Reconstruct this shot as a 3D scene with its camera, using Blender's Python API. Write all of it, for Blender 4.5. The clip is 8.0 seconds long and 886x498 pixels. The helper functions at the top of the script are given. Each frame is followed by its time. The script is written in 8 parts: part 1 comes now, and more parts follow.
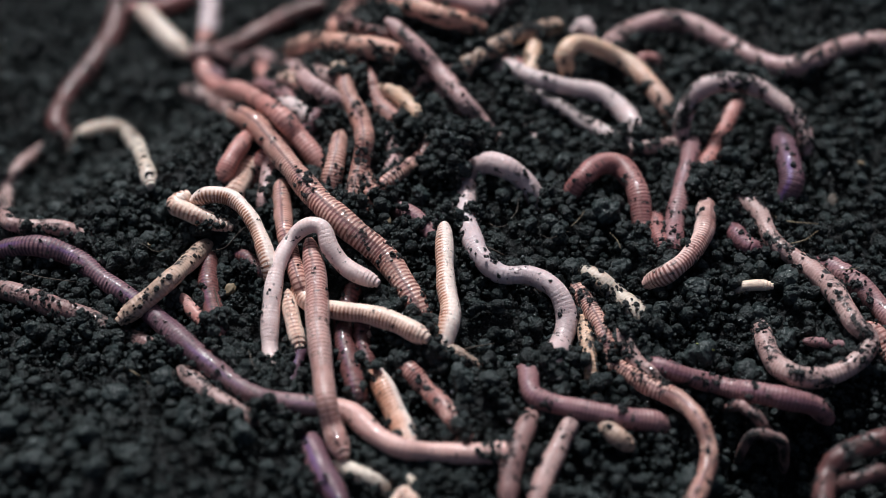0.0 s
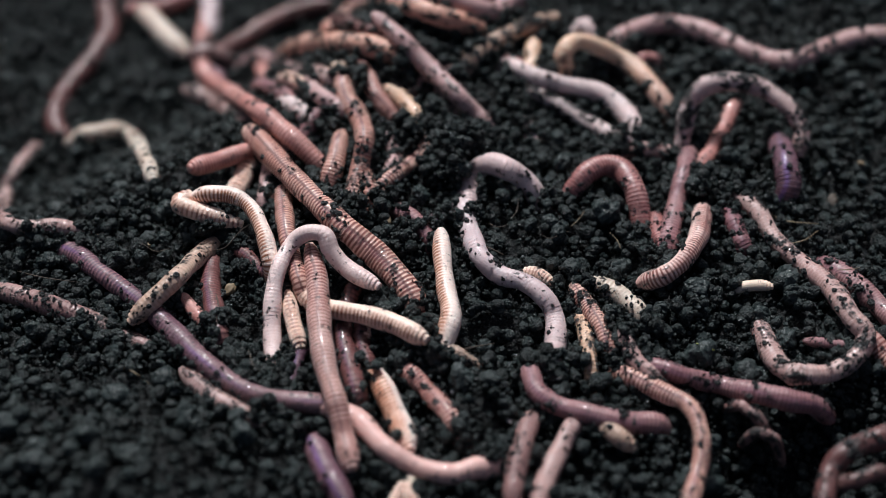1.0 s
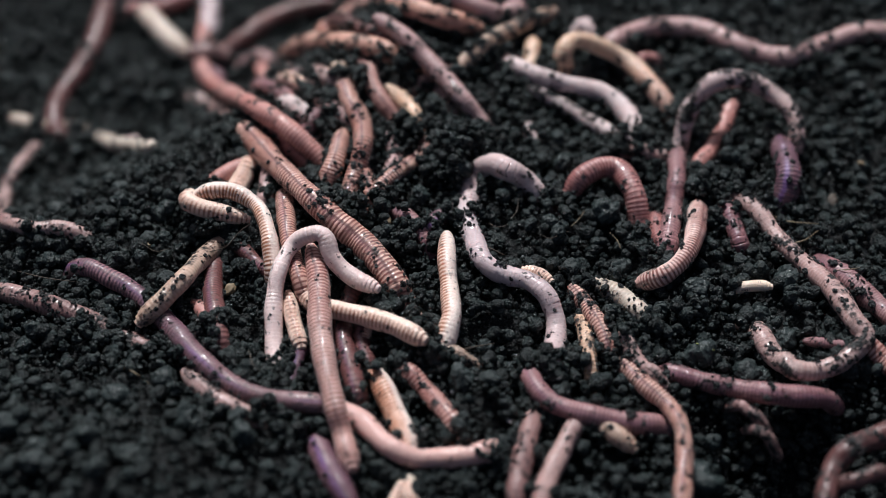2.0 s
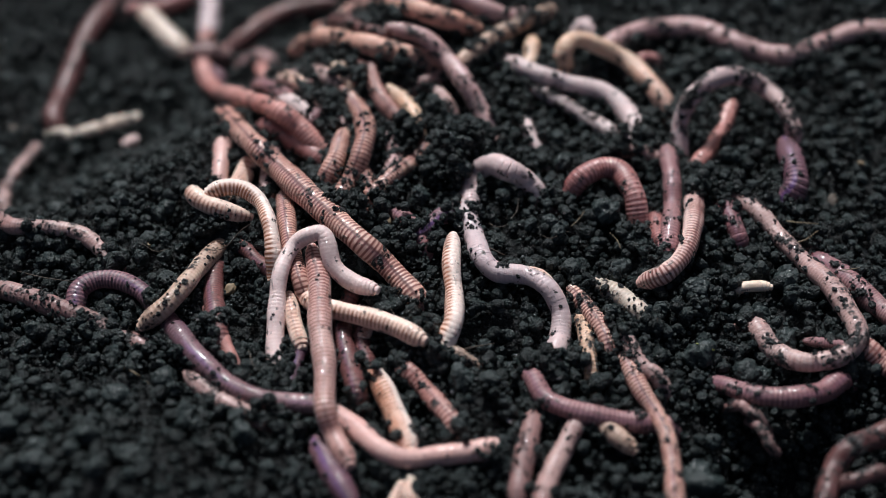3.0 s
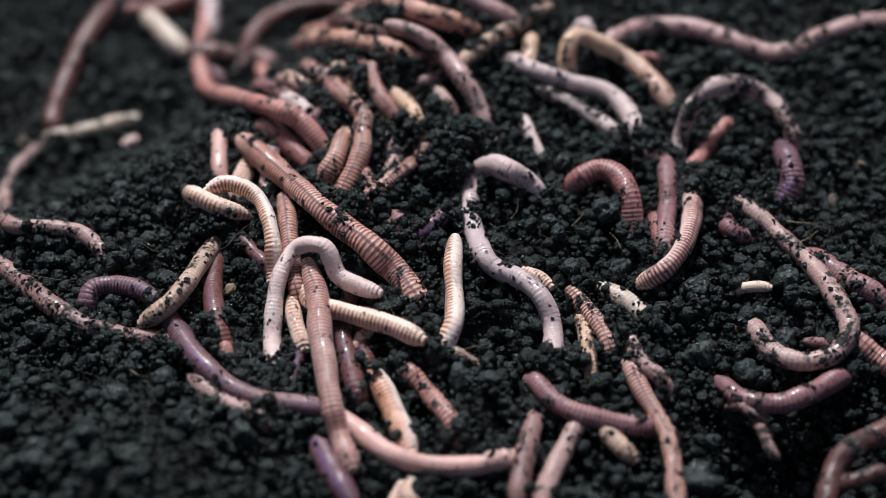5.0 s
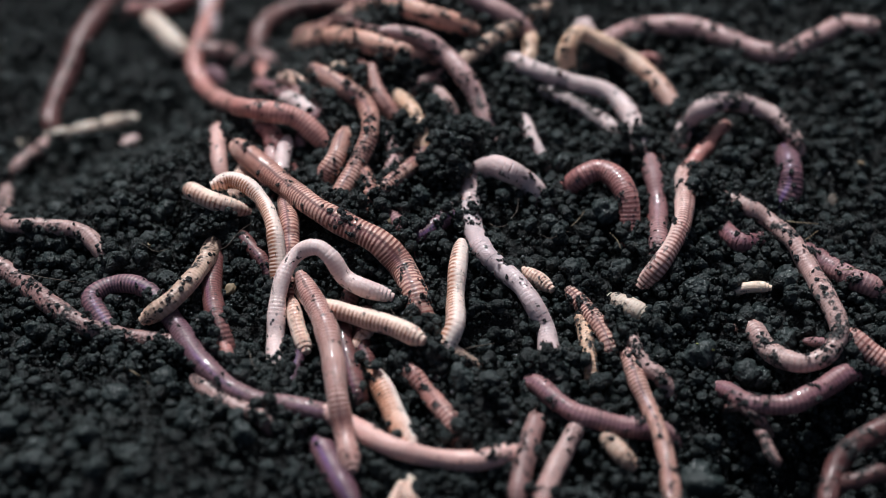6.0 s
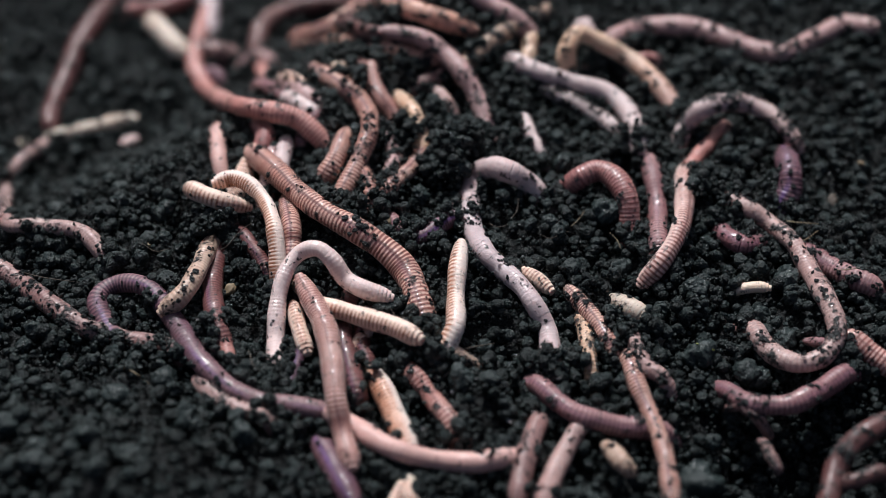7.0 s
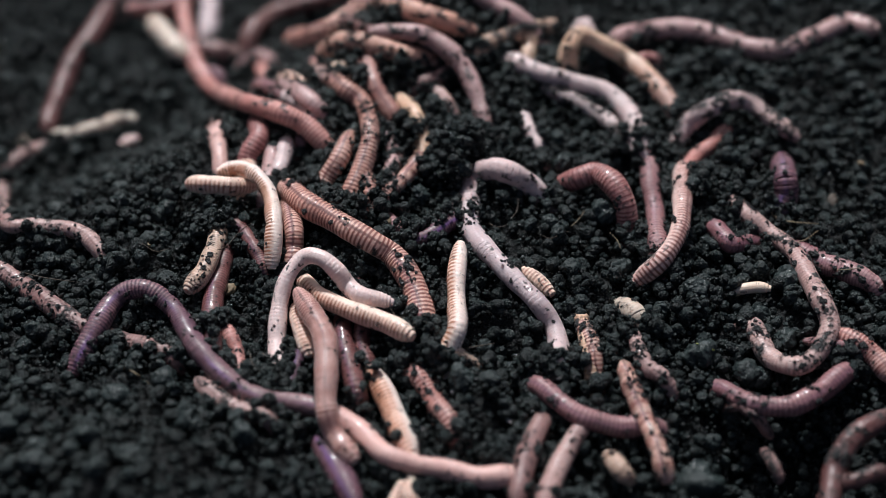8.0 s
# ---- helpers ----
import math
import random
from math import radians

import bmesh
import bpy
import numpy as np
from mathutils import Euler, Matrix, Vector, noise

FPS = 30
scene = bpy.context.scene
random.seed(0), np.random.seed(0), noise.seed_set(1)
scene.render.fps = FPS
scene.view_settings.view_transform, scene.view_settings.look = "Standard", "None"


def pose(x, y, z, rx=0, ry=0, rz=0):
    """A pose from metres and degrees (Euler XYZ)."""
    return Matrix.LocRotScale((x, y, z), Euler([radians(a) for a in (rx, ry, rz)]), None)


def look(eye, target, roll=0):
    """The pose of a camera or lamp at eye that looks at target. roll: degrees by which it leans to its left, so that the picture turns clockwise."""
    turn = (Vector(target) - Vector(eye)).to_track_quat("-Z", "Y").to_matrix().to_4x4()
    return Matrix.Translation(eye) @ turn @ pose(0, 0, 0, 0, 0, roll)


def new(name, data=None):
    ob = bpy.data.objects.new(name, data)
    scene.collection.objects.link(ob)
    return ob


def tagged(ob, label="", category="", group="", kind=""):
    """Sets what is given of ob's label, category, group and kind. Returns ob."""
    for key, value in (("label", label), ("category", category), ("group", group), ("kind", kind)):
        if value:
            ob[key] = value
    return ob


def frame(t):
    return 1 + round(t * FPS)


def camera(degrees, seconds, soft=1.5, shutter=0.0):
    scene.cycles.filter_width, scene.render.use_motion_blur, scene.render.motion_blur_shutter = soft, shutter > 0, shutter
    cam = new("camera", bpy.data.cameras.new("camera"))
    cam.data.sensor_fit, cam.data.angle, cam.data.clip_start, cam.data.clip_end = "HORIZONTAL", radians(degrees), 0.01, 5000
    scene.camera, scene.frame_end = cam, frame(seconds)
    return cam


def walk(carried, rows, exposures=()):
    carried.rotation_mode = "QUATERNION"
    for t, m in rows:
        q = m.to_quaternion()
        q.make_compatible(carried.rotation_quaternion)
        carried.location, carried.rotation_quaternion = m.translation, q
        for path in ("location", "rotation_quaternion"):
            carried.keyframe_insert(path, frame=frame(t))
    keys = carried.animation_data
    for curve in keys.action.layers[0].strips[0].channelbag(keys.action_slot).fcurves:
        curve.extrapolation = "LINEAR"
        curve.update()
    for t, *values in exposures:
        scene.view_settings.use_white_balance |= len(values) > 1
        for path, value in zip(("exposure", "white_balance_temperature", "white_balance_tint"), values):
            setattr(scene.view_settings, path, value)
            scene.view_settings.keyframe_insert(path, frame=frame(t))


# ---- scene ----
# the lens and the camera, on a stand over the heap
VIEW, TILT, AWAY = 28.0, 45.0, 0.331
cam = camera(VIEW, 8.0, soft=0.7)
eye = (0.0, -AWAY * math.cos(radians(TILT)), AWAY * math.sin(radians(TILT)))
cam.data.dof.use_dof = True
cam.data.dof.focus_distance = AWAY - 0.010
cam.data.dof.aperture_fstop = 7.4
walk(cam, [(0.0, look(eye, (0, 0, 0))), (8.0, look(eye, (0, 0, 0)))], exposures=[(0.0, 0.44, 6060, 11), (8.0, 0.44, 6060, 11)])

# soft daylight from a bright overcast sky
world = bpy.data.worlds.new("sky")
scene.world = world
world.use_nodes = True
sky = world.node_tree.nodes.new("ShaderNodeTexSky")
sky.sky_type, sky.sun_disc = "NISHITA", False
sky.sun_elevation, sky.sun_rotation = radians(53), radians(-14)
sky.air_density, sky.dust_density = 0.7, 7.0
world.node_tree.links.new(sky.outputs[0], world.node_tree.nodes["Background"].inputs[0])
world.node_tree.nodes["Background"].inputs[1].default_value = 0.038
sun = new("sun", bpy.data.lights.new("sun", "SUN"))
sun.data.energy, sun.data.angle, sun.data.color = 2.9, radians(6), (1.0, 0.98, 0.95)
sun.matrix_world = look((-0.09, 0.37, 0.5), (0, 0, 0))

# ---- materials ----


class Nodes:
    """A short hand for node materials."""

    def __init__(self, name):
        self.mat = bpy.data.materials.new(name)
        self.mat.use_nodes = True
        self.tree = self.mat.node_tree
        self.bsdf = self.tree.nodes["Principled BSDF"]

    def node(self, kind, **inputs):
        n = self.tree.nodes.new("ShaderNode" + kind)
        for key, value in inputs.items():
            self.put(n.inputs[int(key[1:]) if key[0] == "i" and key[1:].isdigit() else key], value)
        return n

    def put(self, socket, value):
        if isinstance(value, bpy.types.NodeSocket):
            self.tree.links.new(value, socket)
        else:
            socket.default_value = value

    def math(self, op, a, b=0.0, clamp=False):
        n = self.node("Math", i0=a, i1=b)
        n.operation, n.use_clamp = op, clamp
        return n.outputs[0]

    def mix(self, fac, a, b):
        n = self.node("Mix")
        n.data_type = "RGBA"
        for i, v in ((0, fac), (6, a), (7, b)):
            self.put(n.inputs[i], v if not isinstance(v, tuple) or len(v) == 4 else (*v, 1))
        return n.outputs[2]

    def noise(self, vector, scale, detail=3.0, rough=0.55):
        return self.node("TexNoise", Vector=vector, Scale=scale, Detail=detail, Roughness=rough).outputs[0]

    def ramp(self, value, low, high):
        return self.node("MapRange", Value=value, **{"From Min": low, "From Max": high}).outputs[0]

    def bump(self, height, strength, distance):
        self.put(self.bsdf.inputs["Normal"], self.node("Bump", Height=height, Strength=strength, Distance=distance).outputs[0])

    def out(self, **values):
        for key, value in values.items():
            key = key.replace("_", " ")
            self.put(self.bsdf.inputs[key], (*value, 1) if key == "Base Color" and isinstance(value, tuple) else value)
        return self.mat


def soil_material(name, base, pale, wet):
    n = Nodes(name)
    at = n.node("TexCoord").outputs["Object"]
    island = n.node("NewGeometry").outputs["Random Per Island"]
    own = n.node("ObjectInfo").outputs["Random"]
    fine, broad = n.noise(at, 2600, 4), n.noise(at, 90, 3)
    colour = n.mix(n.ramp(fine, .3, .75), base, pale)
    colour = n.mix(n.math("MULTIPLY", n.ramp(broad, .45, .7), .6), colour, (base[0] * .55, base[1] * .55, base[2] * .55))
    vary = n.math("ADD", n.math("MULTIPLY", n.math("MULTIPLY", island, island), 1.1), n.math("MULTIPLY", own, .2))
    colour = n.mix(n.math("MULTIPLY", vary, .75), colour, (pale[0] * 1.35, pale[1] * 1.35, pale[2] * 1.35))
    colour = n.mix(n.math("MULTIPLY", n.ramp(n.noise(at, 1500, 3), .58, .68), .5), colour, (pale[0] * 2, pale[1] * 2, pale[2] * 1.9))
    grain = n.node("TexVoronoi", Vector=at, Scale=2100.0).outputs["Distance"]
    n.bump(n.math("ADD", n.math("ADD", fine, n.math("MULTIPLY", n.noise(at, 900, 3), 1.6)), n.math("MULTIPLY", grain, -.4)), .9, .0006)
    return n.out(Base_Color=colour, Roughness=n.ramp(n.noise(at, 400, 2), .3, .8 + wet), Specular_IOR_Level=.25)


SOIL = soil_material("dark_soil", (.004, .0047, .0048), (.012, .014, .0145), .1)
CRUMB = soil_material("soil_crumbs", (.0030, .0041, .0041), (.0240, .0322, .0316), .1)
SPECK = soil_material("soil_specks", (.008, .009, .009), (.03, .033, .034), .0)


SMOOTH = ("palepink", "lilac", "palelilac", "lilacpink", "pinkgrey", "cream", "apricot", "salmon")  # kinds with hardly a groove


def worm_material(name, groove, band, back, belly, vessel, wet, from_side=-.55, strength=.85, painted_sheen=0.0):
    """Ringed, wet skin. The object's colour holds the way along the body, a seed and the share of dirt, and its alpha the skin's own colour."""
    n = Nodes(name)
    at = n.node("TexCoord").outputs["Object"]
    info = n.node("ObjectInfo")
    tag = n.node("SeparateColor", Color=info.outputs["Color"])
    part = n.node("SeparateXYZ", Vector=at)
    x, y, z = part.outputs
    along = n.math("MULTIPLY", tag.outputs[0], .01)
    shift = n.node("CombineXYZ", X=n.math("MULTIPLY", tag.outputs[1], 3.1), Y=n.math("MULTIPLY", tag.outputs[1], 1.7), Z=along).outputs[0]
    body = n.node("VectorMath", i0=at, i1=shift).outputs[0]
    # the darker band round the middle of each ring, strongest on the back
    middle = n.math("SUBTRACT", 1.0, n.ramp(n.math("ABSOLUTE", z), .00015, .00034))
    upper = n.ramp(n.math("DIVIDE", y, .002), from_side, from_side + .45)
    ragged = n.math("ADD", n.math("MULTIPLY", n.ramp(n.noise(body, 420, 2), .3, .58), .4), n.math("ADD", .62, n.math("MULTIPLY", info.outputs["Random"], .25)))
    skin = n.mix(n.noise(body, 120, 3), groove, belly)
    skin = n.mix(n.math("MULTIPLY", upper, n.ramp(n.noise(body, 45, 2), .25, .65)), skin, back)
    skin = n.mix(n.math("MULTIPLY", n.math("MULTIPLY", middle, ragged), n.math("ADD", n.math("MULTIPLY", upper, strength), .06 * strength)), skin, band)
    # the vessel along the back
    line = n.math("SUBTRACT", 1.0, n.ramp(n.math("ABSOLUTE", n.math("ADD", x, n.math("MULTIPLY", n.noise(body, 160, 2), .0003))), .0001, .0004))
    skin = n.mix(n.math("MULTIPLY", n.math("MULTIPLY", line, n.math("GREATER_THAN", y, 0.0)), vessel), skin, (band[0] * .45, band[1] * .32, band[2] * .4))
    # the violet lustre of a dark worm's back, painted into the skin colour
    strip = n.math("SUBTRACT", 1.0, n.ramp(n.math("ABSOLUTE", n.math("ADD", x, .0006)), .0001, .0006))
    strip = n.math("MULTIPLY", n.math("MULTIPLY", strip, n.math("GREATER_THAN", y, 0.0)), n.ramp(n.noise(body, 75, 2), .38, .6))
    skin = n.mix(n.math("MULTIPLY", strip, painted_sheen), skin, (.125, .055, .24))
    skin = n.mix(n.math("MULTIPLY", info.outputs["Random"], .1), skin, band)
    # where the body turns a dusky pink
    skin = n.mix(n.math("MULTIPLY", n.math("SUBTRACT", 1.0, info.outputs["Alpha"]), .9), skin, n.mix(n.noise(body, 200, 3), (.44, .25, .225), (.60, .39, .35)))
    # smeared soil
    cells = n.node("TexVoronoi", Vector=body, Scale=1500.0)
    smear = n.math("ADD", n.noise(body, 300, 5, .62), n.math("MULTIPLY", n.math("SUBTRACT", .4, cells.outputs["Distance"]), .13))
    edge = n.math("SUBTRACT", .72, n.math("MULTIPLY", tag.outputs[2], .31))
    dirt = n.node("MapRange", Value=smear, **{"From Min": edge, "From Max": n.math("ADD", edge, .09)}).outputs[0]
    film = n.math("MULTIPLY", n.ramp(n.noise(body, 160, 3), .45, .7), n.math("MULTIPLY", tag.outputs[2], .3))
    skin = n.mix(film, skin, (.05, .04, .035))
    skin = n.mix(dirt, skin, n.mix(cells.outputs["Color"], (.006, .0065, .0065), (.028, .031, .031)))
    grains = n.ramp(n.noise(body, 850, 2, .4), .635, .67)
    skin = n.mix(n.math("MULTIPLY", grains, n.ramp(n.noise(body, 150, 2), .4, .6)), skin, (.016, .015, .014))
    # fine wrinkles round the body, small folds and a patchy film of slime
    squeezed = n.node("VectorMath", i0=body, i1=(1, 1, 2.6))
    squeezed.operation = "MULTIPLY"
    wrinkle = n.noise(squeezed.outputs[0], 1100, 3, .6)
    height = n.math("ADD", n.math("ADD", n.math("MULTIPLY", wrinkle, .35), n.math("ADD", n.math("MULTIPLY", n.noise(body, 420, 2), .7), n.math("MULTIPLY", n.noise(body, 3300, 2), .55))), n.math("MULTIPLY", dirt, n.math("SUBTRACT", 2.6, n.math("MULTIPLY", cells.outputs["Distance"], 2.6))))
    crease = n.ramp(n.math("ABSOLUTE", z), .00026, .0005)
    height = n.math("SUBTRACT", height, n.math("MULTIPLY", crease, .02 if name[10:] in SMOOTH else .1))
    n.bump(height, .55, .00032)
    slime = n.math("MULTIPLY", n.ramp(n.noise(body, 300, 3), .42, .58), n.math("SUBTRACT", 1.0, dirt))
    rough = n.math("ADD", n.math("MULTIPLY", dirt, .4), n.ramp(n.noise(body, 700, 2), 1.2 - wet, 2.2 - wet))
    ripple = n.math("ADD", n.math("MULTIPLY", n.noise(body, 2300, 2), .15), n.math("MULTIPLY", n.noise(body, 800, 2), .5))
    ripple = n.math("SUBTRACT", ripple, n.math("MULTIPLY", n.math("MULTIPLY", z, z), 1.1e6))
    n.out(Coat_Normal=n.node("Bump", Height=ripple, Strength=.6, Distance=.0003).outputs[0])
    n.out(Coat_Weight=n.math("MULTIPLY", n.math("ADD", n.math("MULTIPLY", slime, .92), .08), max(.1, 1.9 * wet - .7)))
    return n.out(Base_Color=skin, Roughness=n.math("ADD", rough, .3), Specular_IOR_Level=.5, Subsurface_Weight=.1, Subsurface_Radius=(.0012, .0005, .0004),
                 Subsurface_Scale=1.0, Coat_Roughness=.09)


# kind: groove, band, back, belly, vessel, wetness, then where the bands begin, their strength and the painted lustre
KINDS = {
    "blush": ((0.800, 0.560, 0.497), (0.240, 0.088, 0.072), (0.600, 0.347, 0.301), (0.830, 0.608, 0.540), .6, .95, .15, 1.0),
    "salmon": ((0.720, 0.444, 0.396), (0.500, 0.261, 0.224), (0.660, 0.386, 0.344), (0.770, 0.526, 0.468), .1, .9, -.3, .3),
    "coral": ((0.780, 0.482, 0.377), (0.360, 0.125, 0.081), (0.660, 0.347, 0.253), (0.800, 0.540, 0.435), .2, .9, -.2, .4),
    "dusky": ((0.360, 0.227, 0.205), (0.170, 0.077, 0.072), (0.280, 0.154, 0.143), (0.440, 0.299, 0.272), .3, .8, -.3, .4),
    "rose": ((.62, .325, .285), (.30, .10, .085), (.53, .235, .20), (.66, .40, .35), .1, .95, -.3, .6),
    "palepink": ((.86, .665, .63), (.62, .40, .355), (.82, .605, .575), (.90, .765, .735), .05, .9, -.3, .2),
    "pale": ((.89, .69, .595), (.36, .135, .065), (.81, .45, .31), (.93, .81, .74), .05, .95, .3, 1.0),
    "peach": ((.88, .63, .50), (.30, .10, .055), (.80, .49, .365), (.90, .71, .60), .3, .95, .64, 1.0),
    "cream": ((.707, .62, .51), (.439, .28, .173), (.63, .52, .428), (.783, .72, .632), .1, .8, .2, .3),
    "apricot": ((.82, .62, .47), (.46, .21, .09), (.74, .48, .33), (.87, .72, .59), .1, .85, -.1, .45),
    "pink": ((0.680, 0.405, 0.344), (0.240, 0.075, 0.061), (0.500, 0.236, 0.201), (0.740, 0.502, 0.439), .6, 1.0, -.3, .95),
    "brown": ((0.820, 0.555, 0.454), (0.210, 0.069, 0.053), (0.600, 0.323, 0.253), (0.820, 0.589, 0.492), .8, 1.0, -.2, 1.0, .12),
    "red": ((0.500, 0.251, 0.229), (0.190, 0.056, 0.053), (0.360, 0.145, 0.134), (0.560, 0.318, 0.291), .3, .9, -.5, .9),
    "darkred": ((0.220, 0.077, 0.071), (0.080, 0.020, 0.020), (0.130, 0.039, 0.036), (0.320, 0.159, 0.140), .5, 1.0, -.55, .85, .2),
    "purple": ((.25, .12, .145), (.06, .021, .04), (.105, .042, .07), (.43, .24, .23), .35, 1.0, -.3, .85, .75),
    "redpurple": ((0.39, 0.215, 0.215), (0.15, 0.055, 0.0625), (0.25, 0.11, 0.122), (0.55, 0.34, 0.315), .3, .95, -.3, .6, .12),
    "lilac": ((.62, .50, .50), (.42, .30, .315), (.55, .44, .455), (.74, .63, .61), .1, 1.0, -.3, .2),
    "palelilac": ((.68, .55, .535), (.45, .29, .27), (.62, .47, .46), (.80, .68, .65), .1, 1.0, -.2, .15),
    "lilacpink": ((.58, .39, .37), (.30, .165, .16), (.49, .295, .285), (.66, .47, .44), .2, .85, -.4, .5),
    # skin darkened to stand in for weaker light at far side and near corner
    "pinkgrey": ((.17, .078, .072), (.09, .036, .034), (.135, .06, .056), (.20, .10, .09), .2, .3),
    "dirty": ((.66, .49, .39), (.29, .145, .085), (.51, .34, .25), (.75, .59, .48), .2, .8, -.2, .3),
    "dirtypink": ((0.573, 0.415, 0.380), (0.239, 0.106, 0.097), (0.411, 0.251, 0.229), (0.649, 0.502, 0.457), .3, .85, -.2, .35),
}
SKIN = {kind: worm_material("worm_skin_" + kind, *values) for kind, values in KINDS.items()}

# ---- the heap of soil ----


def soil(x, y):
    """Height of the heap of soil in millimetres, over a place in millimetres."""
    s = max(0.0, min(1.0, ((-x - 41) / 60 + (y - 26) / 45) / 1.3))
    z = -27 * s * s * (3 - 2 * s)
    z += 4 * math.exp(-((x + 18) / 40) ** 2 - ((y - 5) / 45) ** 2)
    z += 16 * math.exp(-((x + 8) / 27) ** 2 - ((y - 72) / 27) ** 2)
    z += 1.1 * math.sin(x * .17 + 1.3 * math.sin(y * .09)) * math.cos(y * .15 + .6)
    z += .7 * math.sin(x * .33 + y * .21 + 2.0) + .5 * math.sin(y * .41 - x * .27)
    r = math.hypot(x, y)
    if r > 130:
        near = math.exp(-((r - 130) / 90) ** 2)
        z = z * near - 34 * (1 - near)
    return z


def mesh_from(name, verts, faces, material, smooth=True):
    me = bpy.data.meshes.new(name)
    me.from_pydata(verts, [], faces)
    me.polygons.foreach_set("use_smooth", [smooth] * len(me.polygons))
    me.materials.append(material)
    return me


# small heaps of crumbs that the worms have thrown up, and ground shaped for brightness: x, y, height, width
HEAPS = []


def heap(*shape):
    HEAPS.append(shape)


# broad swells added to lift and brighten the near left soil
heap(-60.9, -59.8, 8, 22)
heap(-41.6, -60.4, 5, 16)
# hollows added so that the near right soil falls in shade
heap(60.1, -49.0, -7, 16)
heap(49.7, -47.9, -3.5, 12)
heap(69.3, -54.5, -8, 14)
heap(37.0, -52.1, -3, 12)
# the thrown-up heaps
heap(1.2, 20.3, 5, 6)
heap(5.1, 23.5, 3.5, 5)
heap(3.0, 13.4, 3, 4)
heap(-6.5, 27.1, 2, 6)
heap(-14.2, 5.4, 2.5, 6)
heap(-40.4, 2.9, 3, 5)
heap(-42.9, 0.4, 2, 4)
heap(15.6, 8.6, 1.5, 6)
heap(48.9, 14.2, 3, 5)
heap(56.2, 16.2, 2, 4)
heap(-20.3, 2.1, 2, 4)
heap(-55.6, -22.1, 1.5, 6)
heap(-5.6, -1.4, 2.5, 6)
heap(3.5, -36.1, 2, 6)
heap(-24.8, 28.7, 2, 5)
heap(33.9, 25.3, 2, 5)
heap(22.8, 2.2, 1.5, 8)
heap(-9.5, 42.5, 2, 6)
heap(63.3, 13.3, 1.5, 5)
heap(-40.3, 79.3, 3, 7)
heap(8.5, 30.2, 2, 5)
heap(-19.9, 46.0, 2, 6)


def lumpy(x, y):
    """Clumps and hollows of the loose soil, in millimetres."""
    p = Vector((x, y, 0))
    heap = sum(h * math.exp(-((x - a) ** 2 + (y - c) ** 2) / (w * w)) for a, c, h, w in HEAPS)
    return noise.noise(p * .085) * 1.3 + noise.noise(p * .19 + Vector((7, 0, 3))) * 1.5 + heap


def ground_sheet():
    """One sheet of soil: close cells in the middle, wide ones to the rim."""
    def spread(i, n):
        u = 2 * i / n - 1
        return 165 * u + 1300 * math.copysign(max(0.0, abs(u) - .7) ** 3 / .027, u)
    n = 230
    ticks = [spread(i, n) for i in range(n + 1)]
    verts = []
    for y in ticks:
        for x in ticks:
            p = Vector((x, y, 0))
            lumps = lumpy(x, y) + noise.noise(p * .5) * .7
            verts.append((x * .001, y * .001, (soil(x, y) + lumps - 2.6) * .001))
    w = n + 1
    faces = [(j * w + i, j * w + i + 1, (j + 1) * w + i + 1, (j + 1) * w + i) for j in range(n) for i in range(n)]
    tagged(new("ground", mesh_from("ground", verts, faces, SOIL)), "dark moist crumbly soil heap", "soil", kind="structure")


ground_sheet()


def crumb_shape(seed, level):
    """A rounded, knobbly crumb of radius 1: its points and triangles."""
    bm = bmesh.new()
    bmesh.ops.create_icosphere(bm, subdivisions=level, radius=1)
    for v in bm.verts:
        p = v.co.copy()
        v.co *= 1 + .32 * noise.noise(p * 1.1 + Vector((seed * 7.3, 1, 2))) + .2 * noise.noise(p * 2.7 + Vector((3, seed * 5.1, 4)))
    pts = np.array([v.co[:] for v in bm.verts])
    tris = np.array([[v.index for v in f.verts] for f in bm.faces])
    bm.free()
    return pts, tris


SPINES = []  # middle lines of all worms: x, y, z, radius, height over the soil in millimetres, dirt
BURROWS = []  # where a worm goes into the soil


